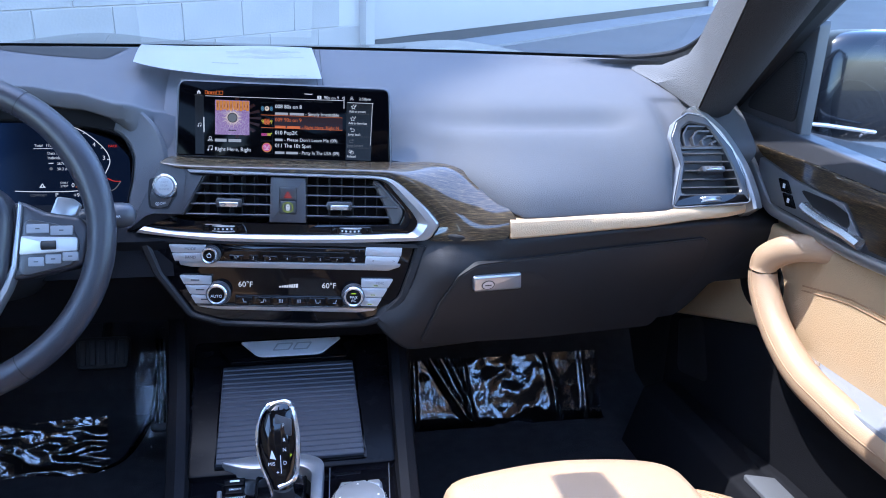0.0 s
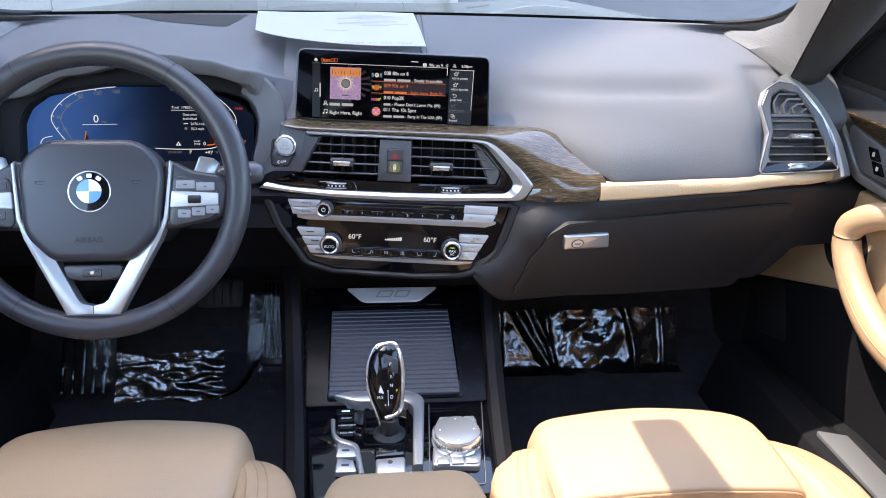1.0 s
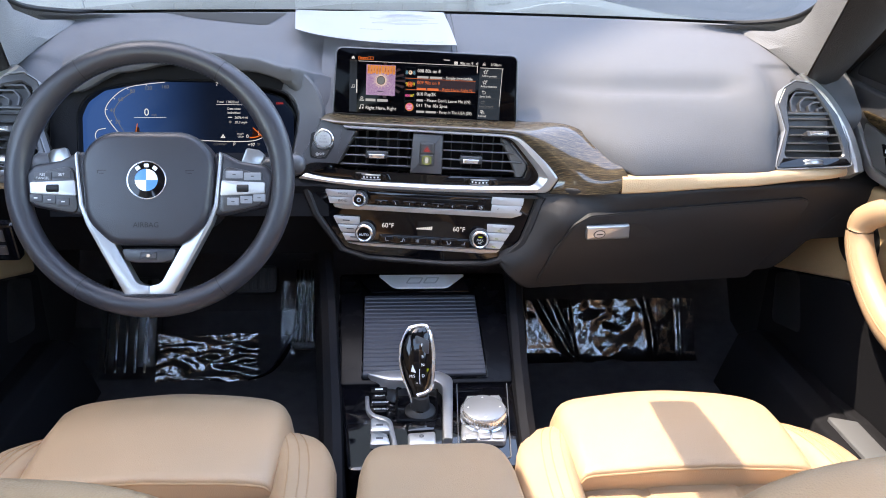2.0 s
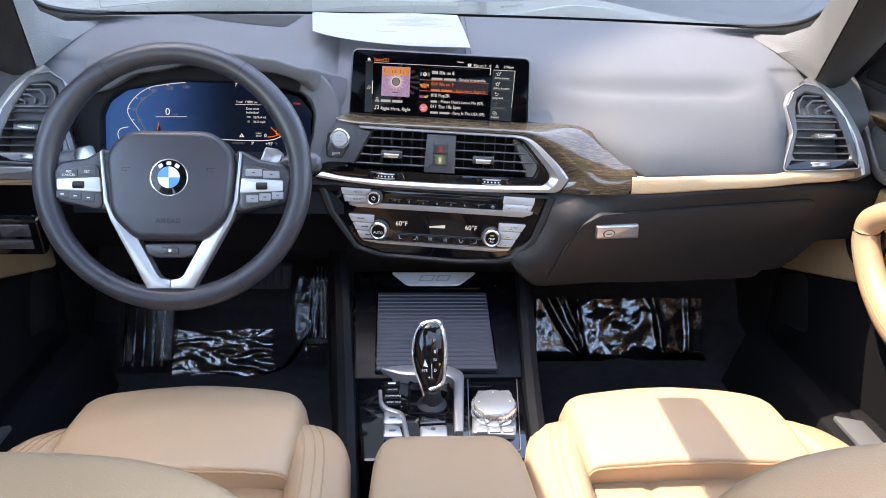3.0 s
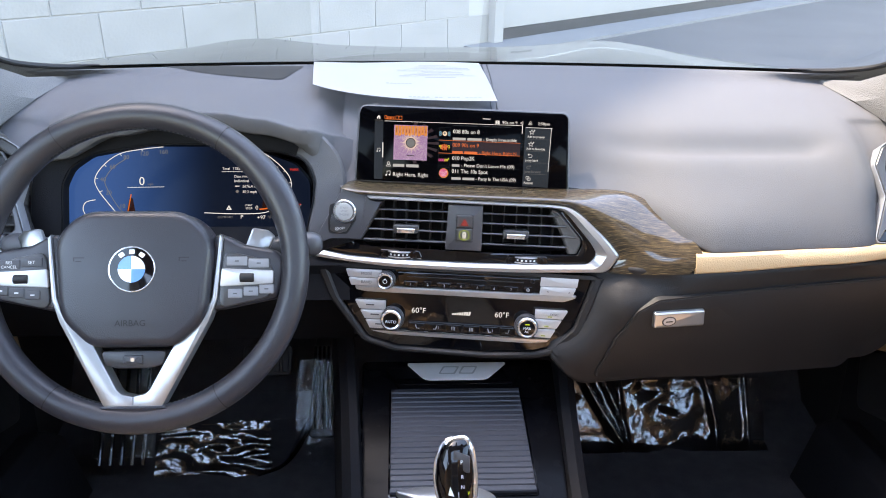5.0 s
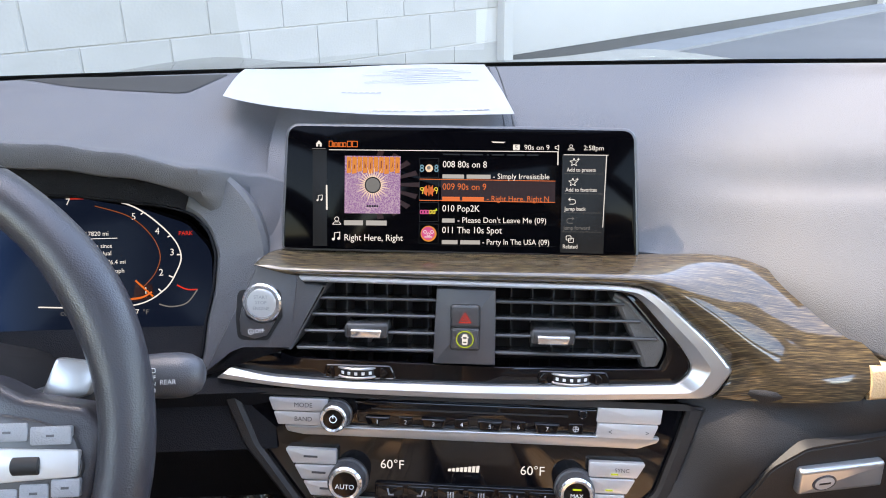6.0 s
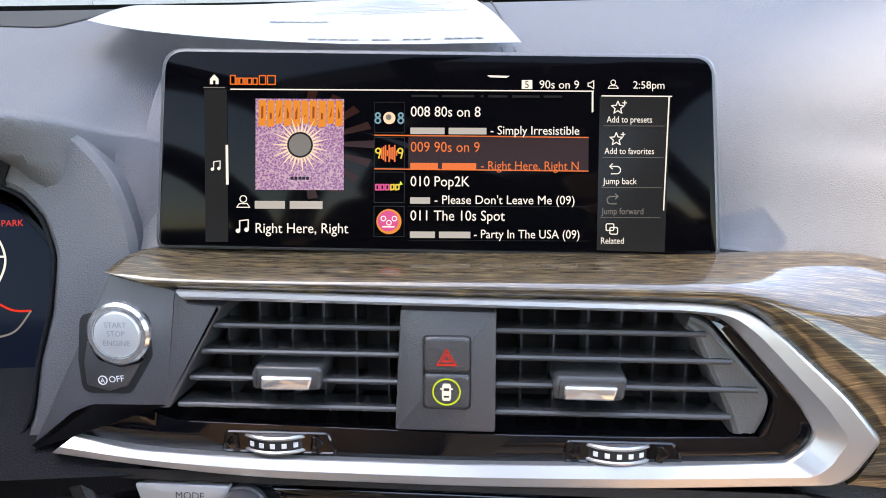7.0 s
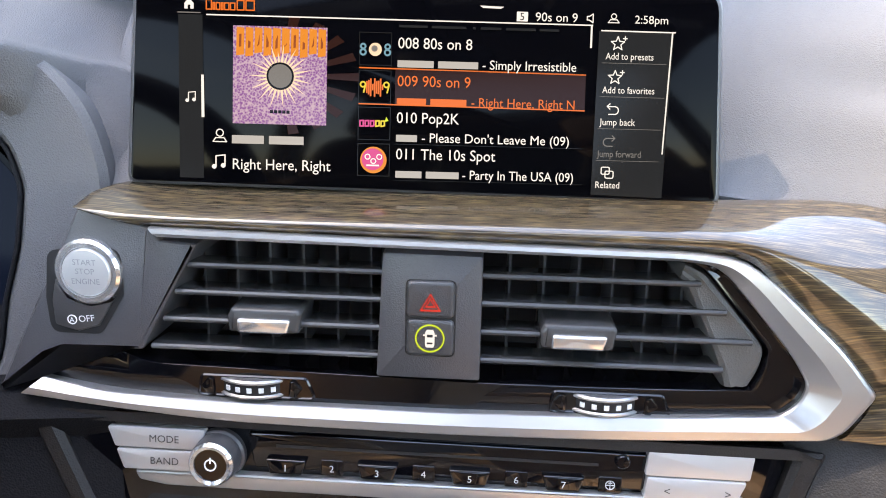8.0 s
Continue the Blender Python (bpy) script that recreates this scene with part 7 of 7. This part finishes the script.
# ---- front seats ----
def seat(cx, sgn):
    st = thing("front_seat", "tan leather front seat with a stitched cushion, in shade" if sgn < 0 else "tan leather front seat with a stitched cushion, sunlit", "car seat", "front seats")
    bm = bmesh.new()
    rows = []
    hw, rear, front = 0.168, 0.622, (0.840 if sgn > 0 else 0.858)
    for j in range(-3, 27):
        v = max(0.0, min(1.0, j / 22))
        row = []
        for i in range(41):
            u = -1 + i / 20
            au = abs(u)
            wide = hw * (1 + 0.020 * math.sin(math.pi * min(1, v * 0.85)))
            yf = front - 0.020 * au ** 2 - 0.034 * max(0, (au - 0.72) / 0.28) ** 2.4
            roll = max(0.0, (v - 0.70) / 0.30)
            y = lerp(rear, yf, v)
            edge = max(0.0, (au - 0.86) / 0.14)
            z = 0.672 + 0.011 * (1 - u * u) + 0.006 * math.sin(math.pi * min(1, v * 1.2)) - 0.060 * (1 - math.sqrt(max(0, 1 - roll * roll))) - 0.045 * (1 - math.sqrt(max(0, 1 - edge * edge)))
            z += 0.0012 * noise.noise(Vector((u * 3 + cx * 9, v * 4, 0)))
            if j < 0:
                z -= (0.003, 0.014, 0.045)[-j - 1]
                y += (-0.003, -0.003, 0.004)[-j - 1]
            if j > 22:
                z -= 0.018 * (j - 22)
                y -= 0.004 * (j - 22) ** 1.4
            row.append(Vector((cx + wide * u, y, z)))
        rows.append(row)
    loft(bm, rows)
    th = part("thigh_support", bm, TAN, st, smooth=70)
    bm = bmesh.new()
    tube(bm, [p + Vector((0, -0.001, -0.004)) for p in rows[2][1:-1]], 0.0016, 6)
    part("piping", bm, SEAM, th)
    bm = bmesh.new()
    rows = []
    seams = (-0.073, 0.062)
    for j in range(15):
        y = lerp(0.215, 0.640, j / 14)
        row = []
        for i in range(65):
            x = -0.165 + 0.33 * i / 64
            edge = max(0.0, (abs(x) - 0.145) / 0.02)
            z = 0.640 + 0.004 * math.cos(x * 9) - 0.006 * (0.64 - y) / 0.4 - sum(0.005 * math.exp(-((x - q) / 0.007) ** 2) for q in seams) - 0.02 * edge * edge
            z += 0.0015 * noise.noise(Vector((x * 14 + cx * 5, y * 14, 0)))
            row.append(Vector((cx + x, y, z)))
        rows.append(row)
    rows.append([p + Vector((0, 0.004, -0.03)) for p in rows[-1]])
    loft(bm, rows)
    main = part("cushion", bm, TAN, st, smooth=70)
    for x in seams:
        for dx in (0.0, 0.008):
            bm = bmesh.new()
            tube(bm, [Vector((cx + x + dx, 0.638 - 0.06 * k, (0.6362 if dx == 0 else 0.6405) - 0.0009 * k)) for k in range(7)], 0.0010, 6)
            part("seam", bm, SEAM, main)
    for s in (-1, 1):
        bm = bmesh.new()

        def bol(p, s=s):
            f = max(0, p.y / 0.24)
            return Vector((p.x - s * 0.045 * f ** 3, p.y, p.z - 0.05 * f ** 2.5))
        pillow(bm, 0.088, 0.50, 0.15, pose(cx + s * 0.192, 0.555, 0.604, 2, s * 12, 0), 0.5, 0.4, 40, 18, bol)
        tree = BVHTree.FromBMesh(bm)
        b = part("side_bolster", bm, TAN, st, smooth=70)
        for dx in (-0.010, 0.004, 0.016):
            pts = []
            for k in range(25):
                y = lerp(0.32, 0.800, k / 24)
                f = max(0, (y - 0.555) / 0.24)
                hit = tree.ray_cast(Vector((cx + s * (0.190 + dx) - s * 0.045 * f ** 3, y, 1.0)), Vector((0, 0, -1)))
                if hit[0] is not None and hit[0].z > 0.575:
                    pts.append(hit[0] + hit[1] * 0.0004)
            if len(pts) > 3:
                part("stitch_line", tube(bmesh.new(), pts, 0.0009, 6), SEAM, b)
    bm = bmesh.new()
    prism(bm, rect(0.42, 0.52, cx, 0.52, 0.03), 0.42, 0.56, bevel=0.01)
    part("seat_base", bm, DASH_LOW, st)
    B = pose(cx, 0.17, 0.60) @ pose(0, 0, 0, 20)
    bm = bmesh.new()
    pillow(bm, 0.36, 0.13, 0.66, B @ pose(0, -0.02, 0.30), 0.3, 0.4, 40, 24)
    part("backrest", bm, TAN, st, smooth=70)
    bm = bmesh.new()
    pillow(bm, 0.47, 0.13, 0.46, pose(cx, 0.175, 0.809, 10), 0.45, 0.5, 48, 28)
    part("lower_back", bm, TAN, st, smooth=70)
    bm = bmesh.new()
    pillow(bm, 0.26, 0.10, 0.17, B @ pose(0, -0.03, 0.74), 0.4, 0.45, 32, 16)
    part("headrest", bm, TAN, st, smooth=70)
    for s in (-1, 1):
        bm = bmesh.new()
        tube(bm, [B @ Vector((s * 0.06, -0.03, 0.58)), B @ Vector((s * 0.06, -0.03, 0.70))], 0.006, 10)
        part("headrest_post", bm, CHROME, st)
    return st


seat(0.347, 1)
seat(-0.369, -1)


# ---- doors ----
def door(s):
    """Front door seen from the cabin; s is +1 for the passenger's side."""
    D = lambda x: Matrix(((0, 0, s, s * x), (1, 0, 0, 0), (0, 1, 0, 0), (0, 0, 0, 1)))
    d = thing("car_door", "closed car door with a tan card, wood strip and curved grip", "car door", "front doors")
    bm = bmesh.new()
    prism(bm, rounded([(-0.18, 0.36), (1.34, 0.36), (1.34, 1.02), (1.28, 1.06), (-0.18, 1.09)], 0.02), 0.0, 0.09, D(0.815))
    part("shell", bm, DASH_LOW, d)
    bm = bmesh.new()
    prism(bm, rounded([(-0.16, 0.36), (1.32, 0.36), (1.32, 0.655), (1.05, 0.745), (0.86, 0.72), (-0.16, 0.70)], 0.02), -0.02, 0.01, D(0.80), 0.0)
    low = part("lower_card", bm, BLACKISH, d)
    bm = bmesh.new()
    prism(bm, rounded([(-0.16, 0.70), (0.86, 0.72), (1.05, 0.745), (1.33, 0.655), (1.30, 0.80), (1.14, 0.928), (0.86, 0.930), (-0.16, 0.96)], 0.012), 0.012, -0.016, D(0.80), 0.008, 3)
    part("tan_card", bm, TAN_TRIM, d, "tan leather door card")
    for dz in (0.0, 0.0075):
        bm = bmesh.new()
        tube(bm, smooth_line([D(0.7838) @ Vector((y, z0 + dz, 0)) for y, z0 in ((0.945, 0.850), (0.90, 0.858), (0.849, 0.866), (0.769, 0.868), (0.2, 0.87))], 5), 0.0013, 6)
        part("stitch_line", bm, SEAM, d)
    bm = bmesh.new()
    prism(bm, rounded([(-0.16, 0.955), (0.83, 0.938), (0.95, 0.946), (1.05, 0.955), (1.10, 1.005), (1.15, 1.043), (1.215, 1.085), (1.20, 1.097), (0.99, 1.078), (0.80, 1.062), (-0.16, 1.08)], 0.010), 0.012, -0.022, D(0.80), 0.006, 3)
    top = part("upper_rail", bm, TRIM_DARK, d, "dark upper door rail")
    bm = bmesh.new()
    strip = rounded([(-0.16, 0.968), (0.815, 0.955), (0.872, 1.008), (0.985, 1.016), (1.085, 1.036), (1.112, 1.052), (0.95, 1.046), (0.80, 1.036), (-0.16, 1.04)], 0.006)
    prism(bm, strip, -0.02, -0.027, D(0.80), 0.002)
    layer = bm.loops.layers.uv.new("grain")
    for f in bm.faces:
        for lp in f.loops:
            lp[layer].uv = (lp.vert.co.y, lp.vert.co.z)
    part("wood_strip", bm, OAK, top, "glossy oak strip")
    bm = bmesh.new()
    prism(bm, rounded([(0.822, 0.955), (0.95, 0.960), (1.042, 0.966), (1.088, 1.012), (1.090, 1.034), (0.985, 1.014), (0.878, 1.006)], 0.006), -0.02, -0.0275, D(0.80), 0.002)
    hb = part("handle_panel", bm, METAL_GREY, top, "grey metallic handle panel")
    bm = bmesh.new()
    ribbon(bm, [(-0.16, 0.950), (0.84, 0.932), (0.95, 0.940), (1.050, 0.947), (1.102, 0.994), (1.153, 1.037), (1.226, 1.077)], [(-0.16, 0.966), (0.84, 0.948), (0.95, 0.956), (1.042, 0.963), (1.088, 1.008), (1.138, 1.050), (1.215, 1.088)], 0.02, 0.030, D(0.80) @ Matrix.Diagonal((1, 1, -1, 1)), 0.003, 0.001, 0.02)
    part("silver_line", bm, SILVER, top)
    # handle recess and lever
    bm = bmesh.new()
    prism(bm, rounded([(0.855, 0.974), (0.935, 0.984), (0.980, 1.006), (0.900, 1.003), (0.866, 0.995)], 0.007), -0.026, -0.0285, D(0.80))
    part("handle_recess", bm, DEEP, hb)
    bm = bmesh.new()
    rows = [[D(0.80) @ Vector((y, z + dz, w)) for dz, w in ((-0.006, -0.027), (-0.007, -0.038), (0.0, -0.043), (0.006, -0.038), (0.006, -0.027))] for y, z in ((0.952, 0.984), (0.935, 0.979), (0.90, 0.973), (0.86, 0.969), (0.825, 0.962))]
    loft(bm, rows, True, True)
    part("handle_lever", bm, CHROME, hb, "chrome inside handle")
    for y0, z0 in ((1.0105, 1.0015), (0.9950, 0.9815)):
        bm = bmesh.new()
        prism(bm, rounded([(y0 - 0.0195, z0 - 0.0090), (y0 + 0.0055, z0 - 0.0100), (y0 + 0.0190, z0 + 0.0090), (y0 - 0.0045, z0 + 0.0090)], 0.002), -0.02, -0.0305, D(0.80), 0.0015)
        lk = part("lock_key", bm, SATIN_BLACK, hb)
        plate("key_icon", rect(0.006, 0.007, y0, z0, 0.001), D(0.80) @ Matrix.Diagonal((1, 1, -1, 1)), WHITE_INK, lk, 0.0308)
    # curved grip running into the armrest
    bm = bmesh.new()
    g = [(0.905, 0.922, 0.0), (0.925, 0.924, -0.022), (0.952, 0.916, -0.044), (0.982, 0.893, -0.057), (0.990, 0.868, -0.058), (0.976, 0.836, -0.058), (0.930, 0.788, -0.058), (0.860, 0.752, -0.060), (0.783, 0.738, -0.060), (0.70, 0.728, -0.058), (0.50, 0.722, -0.055), (0.40, 0.720, -0.05)]
    path = smooth_line([D(0.80) @ Vector((a, b, c)) for a, b, c in g], 6)
    tube(bm, path, [0.0175 + 0.006 * min(1, i / 40) for i in range(len(path))], 16, 1.15)
    grip = part("grip", bm, TAN, d, "tan leather grip", smooth=70)
    bm = bmesh.new()
    tube(bm, [p + Vector((-s * (0.0172 + 0.006 * min(1, (i + 24) / 40)), 0, 0.006)) for i, p in enumerate(path[24:])], 0.0011, 6)
    part("stitch_line", bm, SEAM, grip)
    bm = bmesh.new()
    prism(bm, rounded([(0.42, -0.06), (0.86, -0.06), (0.93, -0.03), (0.95, 0.0), (0.42, 0.0)], 0.02), 0.730, 0.758, Matrix(((0, s, 0, s * 0.79), (1, 0, 0, 0), (0, 0, 1, 0), (0, 0, 0, 1))), 0.006)
    sp = part("switch_plate", bm, GREY, d, "grey window switch plate")
    bm = bmesh.new()
    prism(bm, rect(0.030, 0.016, 0.875, -0.026, 0.004), 0.756, 0.767, Matrix(((0, s, 0, s * 0.79), (1, 0, 0, 0), (0, 0, 1, 0), (0, 0, 0, 1))), 0.003)
    part("window_switch", bm, CHROME, sp)
    # round speaker shadow gap, pocket
    bm = bmesh.new()
    lathe(bm, [(0.062, -0.010), (0.061, -0.0180), (0.055, -0.0175), (0.0, -0.0168)], D(0.80) @ pose(1.048, 0.828, 0) @ Matrix.Diagonal((1.0, 0.86, 1, 1)), 36)
    part("speaker_recess", bm, DEEP, d)
    bm = bmesh.new()
    prism(bm, rounded([(0.2, 0.42), (1.0, 0.42), (1.14, 0.47), (1.10, 0.52), (0.9, 0.545), (0.2, 0.55)], 0.03), 0.0, -0.03, D(0.785), 0.012, 3)
    part("door_pocket", bm, BLACKISH, d)
    bm = bmesh.new()
    prism(bm, rounded([(1.15, 0.58), (1.27, 0.55), (1.29, 0.66), (1.20, 0.70)], 0.02), 0, -0.012, D(0.79), 0.006)
    part("kick_speaker_cover", bm, DASH_LOW, d)
    # mirror triangle with its speaker
    bm = bmesh.new()
    prism(bm, rounded([(1.018, 1.072), (1.235, 1.085), (1.205, 1.125), (1.09, 1.212), (1.04, 1.245), (1.014, 1.256)], 0.010), 0.006, -0.012, D(0.80), 0.006)
    tri_ = part("mirror_triangle", bm, TRIM_DARK, d)
    bm = bmesh.new()
    prism(bm, inset(rounded([(1.036, 1.098), (1.168, 1.106), (1.158, 1.122), (1.060, 1.203), (1.038, 1.205), (1.031, 1.190)], 0.012), -0.0018), -0.011, -0.0126, D(0.80))
    part("grille_gap", bm, DEEP, tri_)
    bm = bmesh.new()
    prism(bm, rounded([(1.036, 1.098), (1.168, 1.106), (1.158, 1.122), (1.060, 1.203), (1.038, 1.205), (1.031, 1.190)], 0.012), -0.0115, -0.0145, D(0.80), 0.003)
    part("speaker_grille", bm, PILLAR, tri_, "dark speaker grille")
    # window frame and glass
    bm = bmesh.new()
    tube(bm, smooth_line([Vector((s * 0.80, 1.27, 1.07)), Vector((s * 0.775, 1.02, 1.27)), Vector((s * 0.73, 0.72, 1.44)), Vector((s * 0.70, 0.45, 1.52)), Vector((s * 0.70, 0.0, 1.54)), Vector((s * 0.71, -0.2, 1.53))], 5), 0.028, 10)
    part("window_frame", bm, RUBBER, d)
    bm = bmesh.new()
    pane_y = [(1.03, 1.255), (0.88, 1.35), (0.72, 1.44), (0.45, 1.52), (0.0, 1.54), (-0.18, 1.52)]
    loft(bm, [[Vector((s * 0.795, y, 1.05)) for y, z in pane_y], [Vector((s * (0.795 - 0.2 * (z - 1.05)), y, z)) for y, z in pane_y]])
    gl = part("side_window", bm, SIDE_GLASS, d, "clear side window", toward=(0, 0, 1.2))
    gl.visible_shadow = False
    return d


door(1)
door(-1)

# outside mirror on the passenger's side
for s in (1, -1):
    om = thing("wing_mirror", "glossy black wing mirror outside the door window", "wing mirror", "wing mirrors")
    bm = bmesh.new()
    pillow(bm, 0.33, 0.14, 0.215, pose(s * 1.175, 1.31, 1.128, 0, 0, -s * 10), 0.42, 0.45, 36, 20)
    part("housing", bm, PAINT, om, smooth=70)
    bm = bmesh.new()
    prism(bm, rounded([(-0.075, -0.075), (0.08, -0.080), (0.085, 0.06), (0.05, 0.082), (-0.07, 0.07)], 0.03, 5), 0, 0.006, pose(s * 1.265, 1.228, 1.128, 90, 0, -s * 10), 0.002)
    part("mirror_glass", bm, material("mirror", (0.85, 0.86, 0.87), 0.02, metal=1.0), om, "silvered mirror glass")
    bm = bmesh.new()
    prism(bm, rounded([(-0.12, -0.022), (0.02, -0.018), (0.02, 0.018), (-0.12, 0.012)], 0.008), -0.04, 0.03, pose(s * 0.93, 1.29, 1.055, 90), 0.008)
    part("mirror_foot", bm, PAINT, om)
    bm = bmesh.new()
    tube(bm, [Vector((s * 0.94, 1.24, 1.066)), Vector((s * 1.0, 1.235, 1.062)), Vector((s * 1.1, 1.225, 1.05))], 0.004, 8)
    part("chrome_line", bm, CHROME, om)

# ---- footwells ----
bm = bmesh.new()
loft(bm, [[Vector((lerp(-0.72, -0.19, i / 6), y, z)) for i in range(7)] for y, z in ((0.75, 0.409), (1.24, 0.410), (1.37, 0.412), (1.47, 0.455), (1.55, 0.56))])
tagged(part("floor_mat", bm, CARPET), "black driver's floor mat", "floor mat", "floor mats")
bm = bmesh.new()
loft(bm, [[Vector((lerp(0.22, 0.70, i / 6), y, z)) for i in range(7)] for y, z in ((0.75, 0.409), (1.24, 0.410), (1.37, 0.412), (1.47, 0.455), (1.55, 0.56))])
tagged(part("floor_mat", bm, CARPET), "black passenger floor mat", "floor mat", "floor mats")


def film(name, label, x0, x1, prof, amp=0.02, n=40, k=14.0, seed=0.0, mat=None, kz=1.0, folds=(), rough=None):
    """Loose film along a profile; folds are (foot x, top x, bow, width, height), rough the stretch that is creased."""
    line = smooth_line([Vector((0, a, b)) for a, b in prof], 10)
    bm = bmesh.new()
    rows = []
    for j, q in enumerate(line):
        row = []
        for i in range(n + 1):
            p = Vector((lerp(x0, x1, i / n), q.y, q.z))
            nv = Vector((noise.noise(Vector((p.x * k * 1.6 + seed, p.y * 2.5 * kz, p.z * 4 * kz))), noise.noise(Vector((p.x * k + 9 + seed, p.y * 3 * kz, p.z * 5 * kz))), noise.noise(Vector((p.x * k * 1.3 + 31 + seed, p.y * 5 * kz, p.z * 3 * kz)))))
            v = j / (len(line) - 1)
            a = amp * (1.0 if rough is None else 0.25 + 0.75 * math.exp(-((p.x - rough[0]) / rough[1]) ** 2))
            rise = sum(h * math.exp(-((p.x - lerp(xf, xt, v) - bow * v * (1 - v)) / w) ** 2) for xf, xt, bow, w, h in folds)
            row.append(p + nv * a + Vector((0, -0.8, 0.6)) * rise)
        rows.append(row)
    loft(bm, rows)
    ob = part(name, bm, mat or FILM, None, smooth=80, toward=(0, 0, 1.8))
    ob.visible_shadow = False
    return tagged(ob, label, "plastic film", "protective films")


film("floor_film", "crumpled clear protective film over the passenger floor", 0.222, 0.66, ((1.335, 0.414), (1.356, 0.428), (1.376, 0.462), (1.396, 0.497), (1.418, 0.536)), 0.0065, 190, 26, 5, PASSENGER_FILM, 7.0,
     ((0.377, 0.285, 0.01, 0.010, 0.013), (0.378, 0.325, 0.03, 0.007, 0.010), (0.372, 0.357, -0.01, 0.006, 0.008), (0.545, 0.537, 0.055, 0.008, 0.012), (0.618, 0.624, 0.012, 0.005, 0.008), (0.246, 0.252, 0.0, 0.006, 0.007), (0.245, 0.228, -0.01, 0.004, 0.006)), (0.455, 0.075))
film("floor_film", "crumpled clear protective film over the driver's floor", -0.56, -0.345, ((1.285, 0.413), (1.302, 0.436), (1.324, 0.475), (1.340, 0.500)), 0.008, 110, 17, 7, FILM, 16.0)
film("pedal_film", "clear protective film wrapped round the accelerator pedal", -0.300, -0.225, ((1.30, 0.42), (1.34, 0.46), (1.38, 0.52), (1.42, 0.59)), 0.005, 24, 30, 12, THIN_FILM)
film("foot_rest_film", "clear protective film over the driver's foot rest", -0.71, -0.572, ((1.285, 0.42), (1.318, 0.445), (1.358, 0.50), (1.41, 0.585)), 0.003, 40, 16, 17, THIN_FILM)
bm = bmesh.new()
tube(bm, smooth_line([Vector((-0.262, 1.375, 0.505)), Vector((-0.285, 1.335, 0.462)), Vector((-0.315, 1.29, 0.434)), Vector((-0.36, 1.262, 0.428))], 6), [0.003, 0.005, 0.007, 0.008, 0.009, 0.009, 0.009, 0.009, 0.009, 0.008, 0.008, 0.007, 0.007, 0.006, 0.006, 0.005, 0.004, 0.003, 0.002], 8, 0.35)
tagged(part("film_fold", bm, FILM), "twisted fold of clear film beside the accelerator", "plastic film", "protective films")

# pedals and foot rest
acc = thing("accelerator_pedal", "ribbed black accelerator pedal in clear film", "pedal")
P = face(-0.250, 1.43, 0.52, 0, 38)
bm = bmesh.new()
prism(bm, rounded([(-0.028, -0.10), (0.026, -0.10), (0.022, 0.11), (-0.018, 0.11)], 0.01), -0.01, 0.006, P, 0.004)
part("pad", bm, RUBBER, acc)
for k in range(5):
    bm = bmesh.new()
    prism(bm, rect(0.005, 0.17, -0.018 + 0.009 * k, 0.0, 0.002), 0.004, 0.011, P, 0.002)
    part("rib", bm, PIANO, acc)
brk = thing("brake_pedal", "wide black rubber brake pedal", "pedal")
P = face(-0.345, 1.36, 0.62, 0, 30)
bm = bmesh.new()
prism(bm, rounded([(-0.045, -0.030), (0.045, -0.030), (0.048, 0.030), (-0.048, 0.030)], 0.012), -0.012, 0.006, P, 0.005)
part("pad", bm, RUBBER, brk)
for k in range(5):
    bm = bmesh.new()
    prism(bm, rect(0.012, 0.046, -0.034 + 0.017 * k, 0.0, 0.003), 0.004, 0.009, P, 0.002)
    part("stud", bm, RUBBER, brk)
bm = bmesh.new()
tube(bm, [P @ Vector((0, 0, -0.01)), P @ Vector((0, 0.08, -0.05)), P @ Vector((0, 0.24, -0.06))], 0.010, 10)
part("arm", bm, DEEP, brk)
rest = thing("foot_rest", "ribbed black driver's foot rest in clear film", "foot rest")
P = face(-0.640, 1.40, 0.49, 0, 34)
bm = bmesh.new()
prism(bm, rounded([(-0.062, -0.11), (0.062, -0.11), (0.062, 0.11), (-0.062, 0.11)], 0.012), -0.03, 0.004, P, 0.004)
part("pad", bm, RUBBER, rest)
for k in range(5):
    bm = bmesh.new()
    tube(bm, [P @ Vector((-0.040 + 0.021 * k, y, 0.018)) for y in (-0.105, -0.05, 0.0, 0.05, 0.10)], 0.0042, 8)
    part("rib", bm, PIANO, rest)

# door sills
for s in (-1, 1):
    sl = tagged(new("door_sill"), "black door sill with a brushed metal tread plate", "door sill", "door sills")
    bm = bmesh.new()
    prism(bm, rounded([(0.66, 0.40), (0.80, 0.40), (0.80, 0.525), (0.74, 0.54), (0.70, 0.53)], 0.012), -1.25, 0.6, Matrix(((s, 0, 0, 0), (0, 0, -1, 0), (0, 1, 0, 0), (0, 0, 0, 1))))
    part("sill_cover", bm, BLACKISH, sl)
    bm = bmesh.new()
    prism(bm, rounded([(-0.1, 0.715), (0.92, 0.715), (0.90, 0.765), (-0.1, 0.765)], 0.006), 0.536, 0.543, Matrix(((0, s, 0, 0), (1, 0, 0, 0), (0, 0, 1, 0), (0, 0, 0, 1))), 0.002)
    part("tread_plate", bm, METAL_GREY, sl, "brushed metal tread plate")
